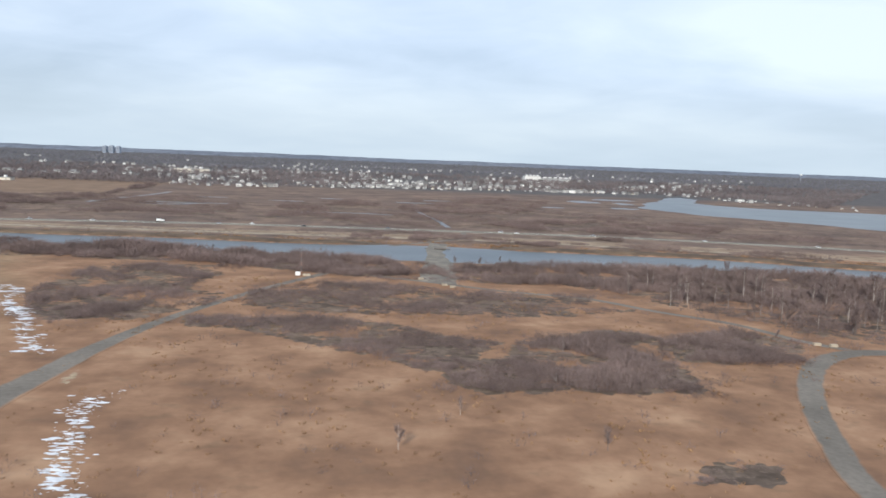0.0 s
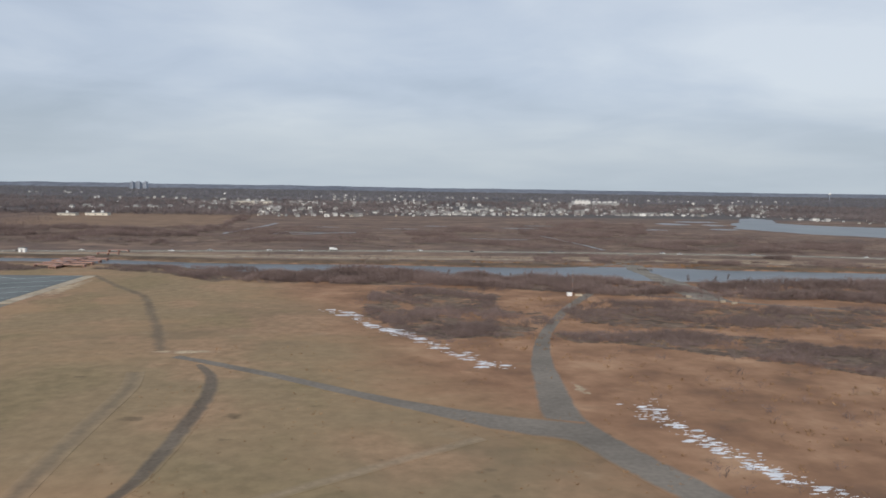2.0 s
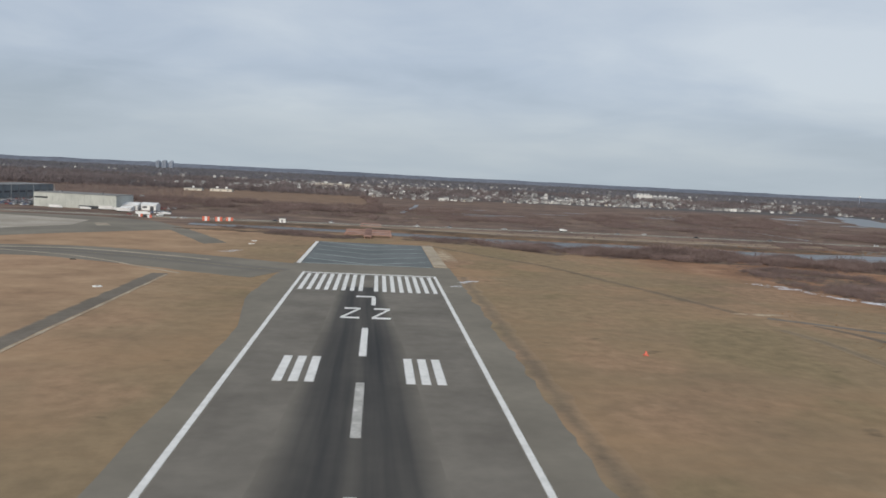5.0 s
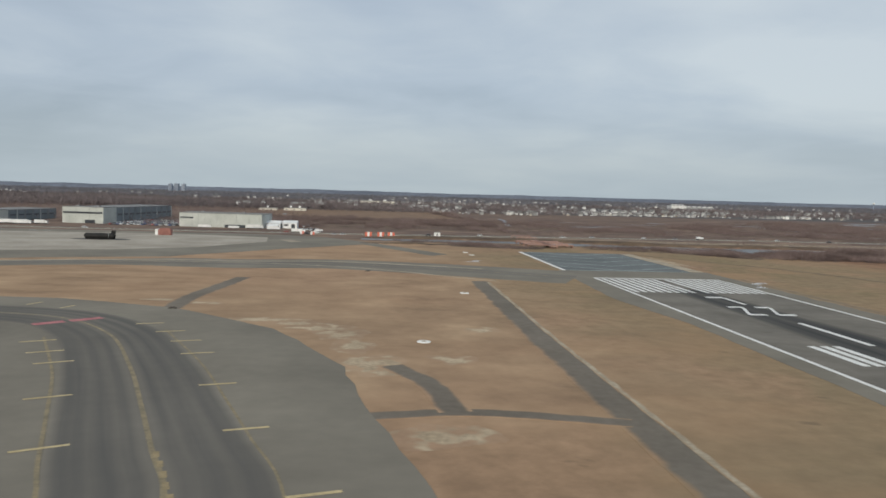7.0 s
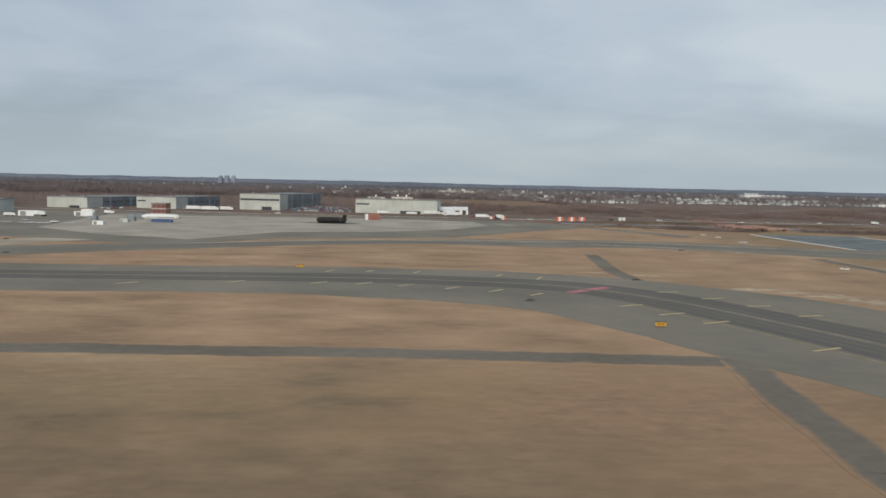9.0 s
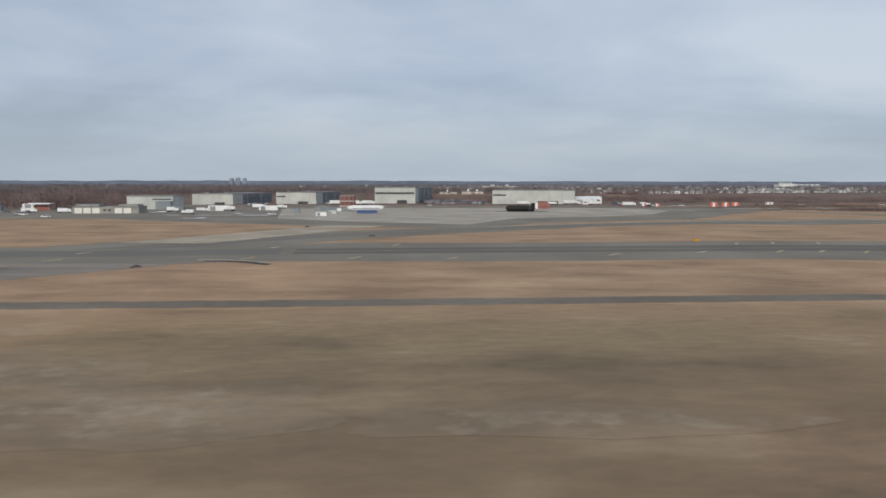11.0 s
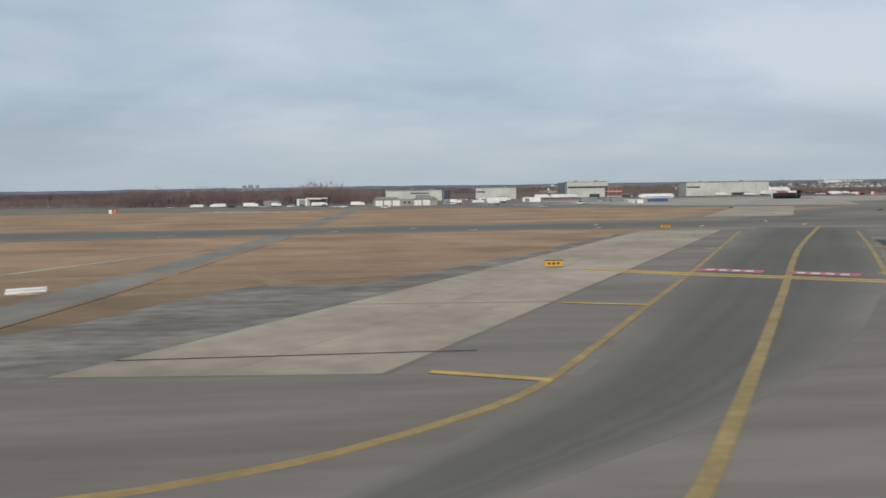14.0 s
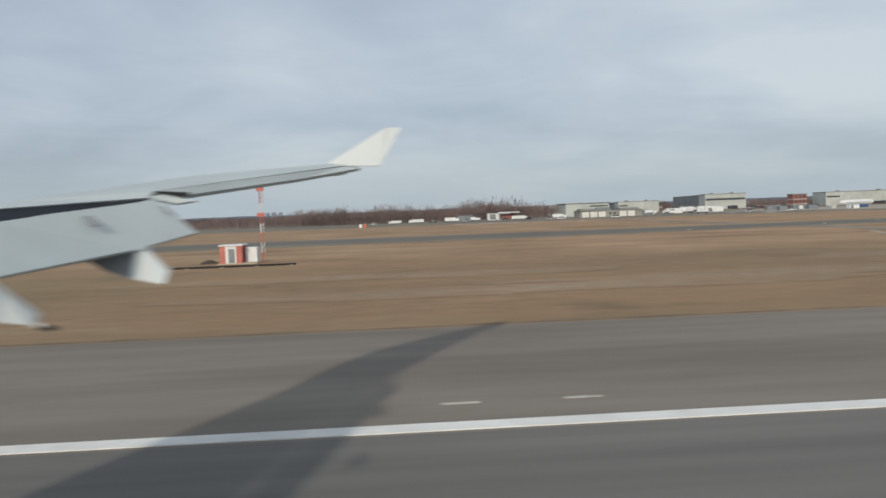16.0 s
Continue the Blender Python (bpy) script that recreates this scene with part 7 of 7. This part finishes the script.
# the glide-slope station
root = thing("glide_slope_hut", "red and white striped equipment hut with a white annex", "hut")
for i, c in enumerate((RED_PANEL, WHITE_METAL, WHITE_METAL, RED_PANEL)):
    block("wall_panel", -407.0 + i * 0.45, -406.55 + i * 0.45, 67.4, 69.4, 0.1, 1.55, c, root)
block("roof", -407.1, -405.1, 67.3, 69.5, 1.55, 1.66, WHITE_METAL, root)
block("annex", -405.1, -404.1, 68.4, 69.8, 0.1, 1.35, WHITE_METAL, root, bevel=0.04)
block("door", -406.3, -405.8, 67.36, 67.45, 0.15, 1.3, GREY_METAL, root)
block("base", -407.2, -403.9, 67.2, 70.0, 0.0, 0.1, CONCRETE, root)
root = thing("antenna_mast", "slim red and white lattice antenna mast", "mast")
for i in range(8):
    z0, z1 = i * 0.85, (i + 1) * 0.85
    c = (RED_PANEL, WHITE_METAL)[i % 2]
    for a in range(3):
        dx, dy = 0.16 * math.cos(a * 2.1), 0.16 * math.sin(a * 2.1)
        rod("chord", (-403.7 + dx, 69 + dy, z0), (-403.7 + dx, 69 + dy, z1), 0.022, c, root, n=5)
    rod("brace", (-403.86, 69, z0), (-403.54, 69.1, z1), 0.016, c, root, n=4)
for z in (3.9, 6.1):
    block("antenna", -404.0, -403.4, 68.7, 68.95, z, z + 0.35, RED_PANEL, root, "red antenna box")
root = thing("ground_rail", "long dark cable rail lying on the grass", "rail")
block("beam", -412, -400.2, 63.2, 63.4, 0.02, 0.16, BLACK, root)
for i in range(5):
    block("foot", -411.5 + i * 2.7, -411.2 + i * 2.7, 63.05, 63.55, 0, 0.05, CONCRETE, root)
for x, y in ((-402.8, 236), (-401.6, 236)):
    root = thing("marker_box", "small orange and white marker box", "marker", group="marker boxes")
    block("body", x, x + 0.9, y, y + 0.8, 0, 1.1, WHITE_METAL if x < -402 else ORANGE, root, bevel=0.04)
    block("lid", x - 0.05, x + 0.95, y - 0.05, y + 0.85, 1.1, 1.16, GREY_METAL, root)


# ---- the wing of the aircraft itself, where it stands at the end of the flight ----
WING_PAINT = surface("pale_grey_wing_paint", (0.475, 0.515, 0.50), (0.545, 0.585, 0.57), 0.42, 0.4, 1.5, fineness=0.05, spec=0.4)
WING_WHITE = surface("white_winglet_paint", (0.57, 0.59, 0.575), (0.64, 0.66, 0.645), 0.4, 0.4, 1.5, fineness=0.04, spec=0.4)
# dark blue-grey that imitates shade inside the flap gap
SLOT_SHADE = surface("painted_slot_shade", (0.05, 0.055, 0.07), (0.085, 0.09, 0.11), 0.6, 0.4, 1.5)
wing = thing("aircraft_wing", "pale grey airliner wing with lowered flap and white winglet", "aircraft wing", (-392.35, 0.98, 3.70))


def plate(name, pts, by, mat, parent=wing, label=""):
    """A plate with the given outline and the thickness 'by'."""
    n = len(pts)
    vs = [Vector(p) for p in pts] + [Vector(p) + Vector(by) for p in pts]
    fs = [tuple(range(n)), tuple(range(2 * n - 1, n - 1, -1))] + [(i, (i + 1) % n, (i + 1) % n + n, i + n) for i in range(n)]
    bm = bmesh.new()
    bv = [bm.verts.new(v) for v in vs]
    for f in fs:
        bm.faces.new([bv[i] for i in f])
    bmesh.ops.triangulate(bm, faces=bm.faces)
    return part(name, bm, mat, parent, label)


plate("upper_skin", [(-4.6, 9.5, 0.31), (-4.13, 11.0, 0.48), (-3.16, 12.8, 0.74), (-1.11, 14.9, 1.0), (-0.59, 14.6, 0.89), (-0.88, 14.4, 0.92), (-2.94, 9.9, 0.4), (-2.92, 9.6, 0.31), (-3.66, 7.54, 0.19), (-4.9, 2.0, -0.13), (-8.2, 2.0, -0.1)], (-0.3, 0.1, -0.12), WING_PAINT)
# a solid dark plate in place of the shaded gap
plate("flap_slot_shade", [(-4.88, 2.05, -0.14), (-3.68, 7.57, 0.18), (-2.96, 9.64, 0.305), (-2.96, 9.64, 0.275), (-3.68, 7.57, 0.07), (-4.88, 2.05, -0.38)], (-0.2, 0.05, -0.02), SLOT_SHADE, label="dark plate painted as the shade in the flap gap")
plate("end_piece", [(-2.93, 9.65, 0.32), (-2.83, 9.8, 0.35), (-2.46, 9.9, 0.26), (-2.66, 9.8, 0.23), (-2.89, 9.65, 0.29)], (0, 0.04, -0.02), WING_PAINT)
plate("aileron", [(-2.91, 9.9, 0.4), (-0.86, 14.38, 0.905), (-0.57, 14.53, 0.875), (-1.45, 12.98, 0.645), (-2.67, 10.28, 0.345)], (-0.05, 0.05, -0.05), WING_PAINT)
# black plate drawn for the shade between aileron and wing
plate("aileron_slot_shade", [(-2.9, 9.86, 0.395), (-2.58, 10.21, 0.375), (-2.58, 10.11, 0.335), (-2.76, 9.97, 0.36)], (-0.02, 0.02, -0.01), BLACK, label="black plate painted as the shade in the aileron gap")
flap = plate("flap", [(-3.6, 7.4, 0.06), (-3.42, 8.0, 0.13), (-2.85, 9.55, 0.27), (-2.75, 9.6, 0.22), (-2.36, 9.5, -0.13), (-2.64, 8.6, -0.24), (-2.63, 8.55, -0.29), (-2.73, 8.35, -0.27), (-3.1, 6.33, -0.37), (-3.9, 2.4, -0.85), (-4.6, 2.4, -0.4)], (-0.05, 0.02, -0.03), WING_PAINT, label="lowered grey flap")
plate("winglet", [(-1.22, 14.9, 0.99), (-0.88, 14.9, 0.95), (-0.23, 14.9, 0.93), (0.21, 15.3, 1.67), (0.0, 15.3, 1.69), (-0.11, 15.25, 1.67)], (0.0, 0.1, 0.0), WING_WHITE, label="white upturned winglet")
for pts in ([(-3.18, 8.25, 0.085), (-3.13, 8.3, 0.095), (-3.0, 8.23, -0.005), (-3.04, 8.17, -0.015)], [(-3.54, 7.15, -0.055), (-3.51, 7.2, -0.045), (-3.43, 7.15, -0.105), (-3.46, 7.1, -0.115)], [(-2.74, 9.45, 0.195), (-2.71, 9.47, 0.195), (-2.62, 9.45, 0.095), (-2.64, 9.43, 0.095)]):
    plate("bracket", pts, (0.01, -0.015, 0.012), GREY_METAL, flap, "grey metal bracket")
fairing = plate("flap_fairing", [(-2.74, 8.45, -0.28), (-2.63, 8.5, -0.29), (-2.37, 8.3, -0.5), (-2.38, 8.15, -0.63), (-2.72, 8.2, -0.56)], (-0.02, 0.16, -0.01), WING_WHITE, label="pale flap-track fairing")
# inboard face of the pale fairing: grey material imitates its shade
plate("fairing_nose", [(-3.17, 8.2, -0.35), (-2.74, 8.45, -0.28), (-2.72, 8.2, -0.56), (-2.95, 8.2, -0.48)], (0.0, 0.18, 0.0), GREY_METAL, label="fairing side painted darker grey as its shaded face")
plate("flap_fairing", [(-2.84, 5.5, -0.32), (-2.75, 5.6, -0.43), (-2.57, 5.7, -0.62), (-2.55, 5.6, -0.68), (-2.71, 5.5, -0.64), (-2.81, 5.4, -0.6)], (-0.04, 0.16, -0.01), WING_WHITE, label="pale flap-track fairing")
rod("drain_mast", (-2.58, 5.62, -0.665), (-2.51, 5.66, -0.70), 0.014, WHITE_METAL, wing)
rod("mast_tip", (-2.51, 5.66, -0.70), (-2.44, 5.7, -0.73), 0.02, BLACK, wing, "black mast tip")
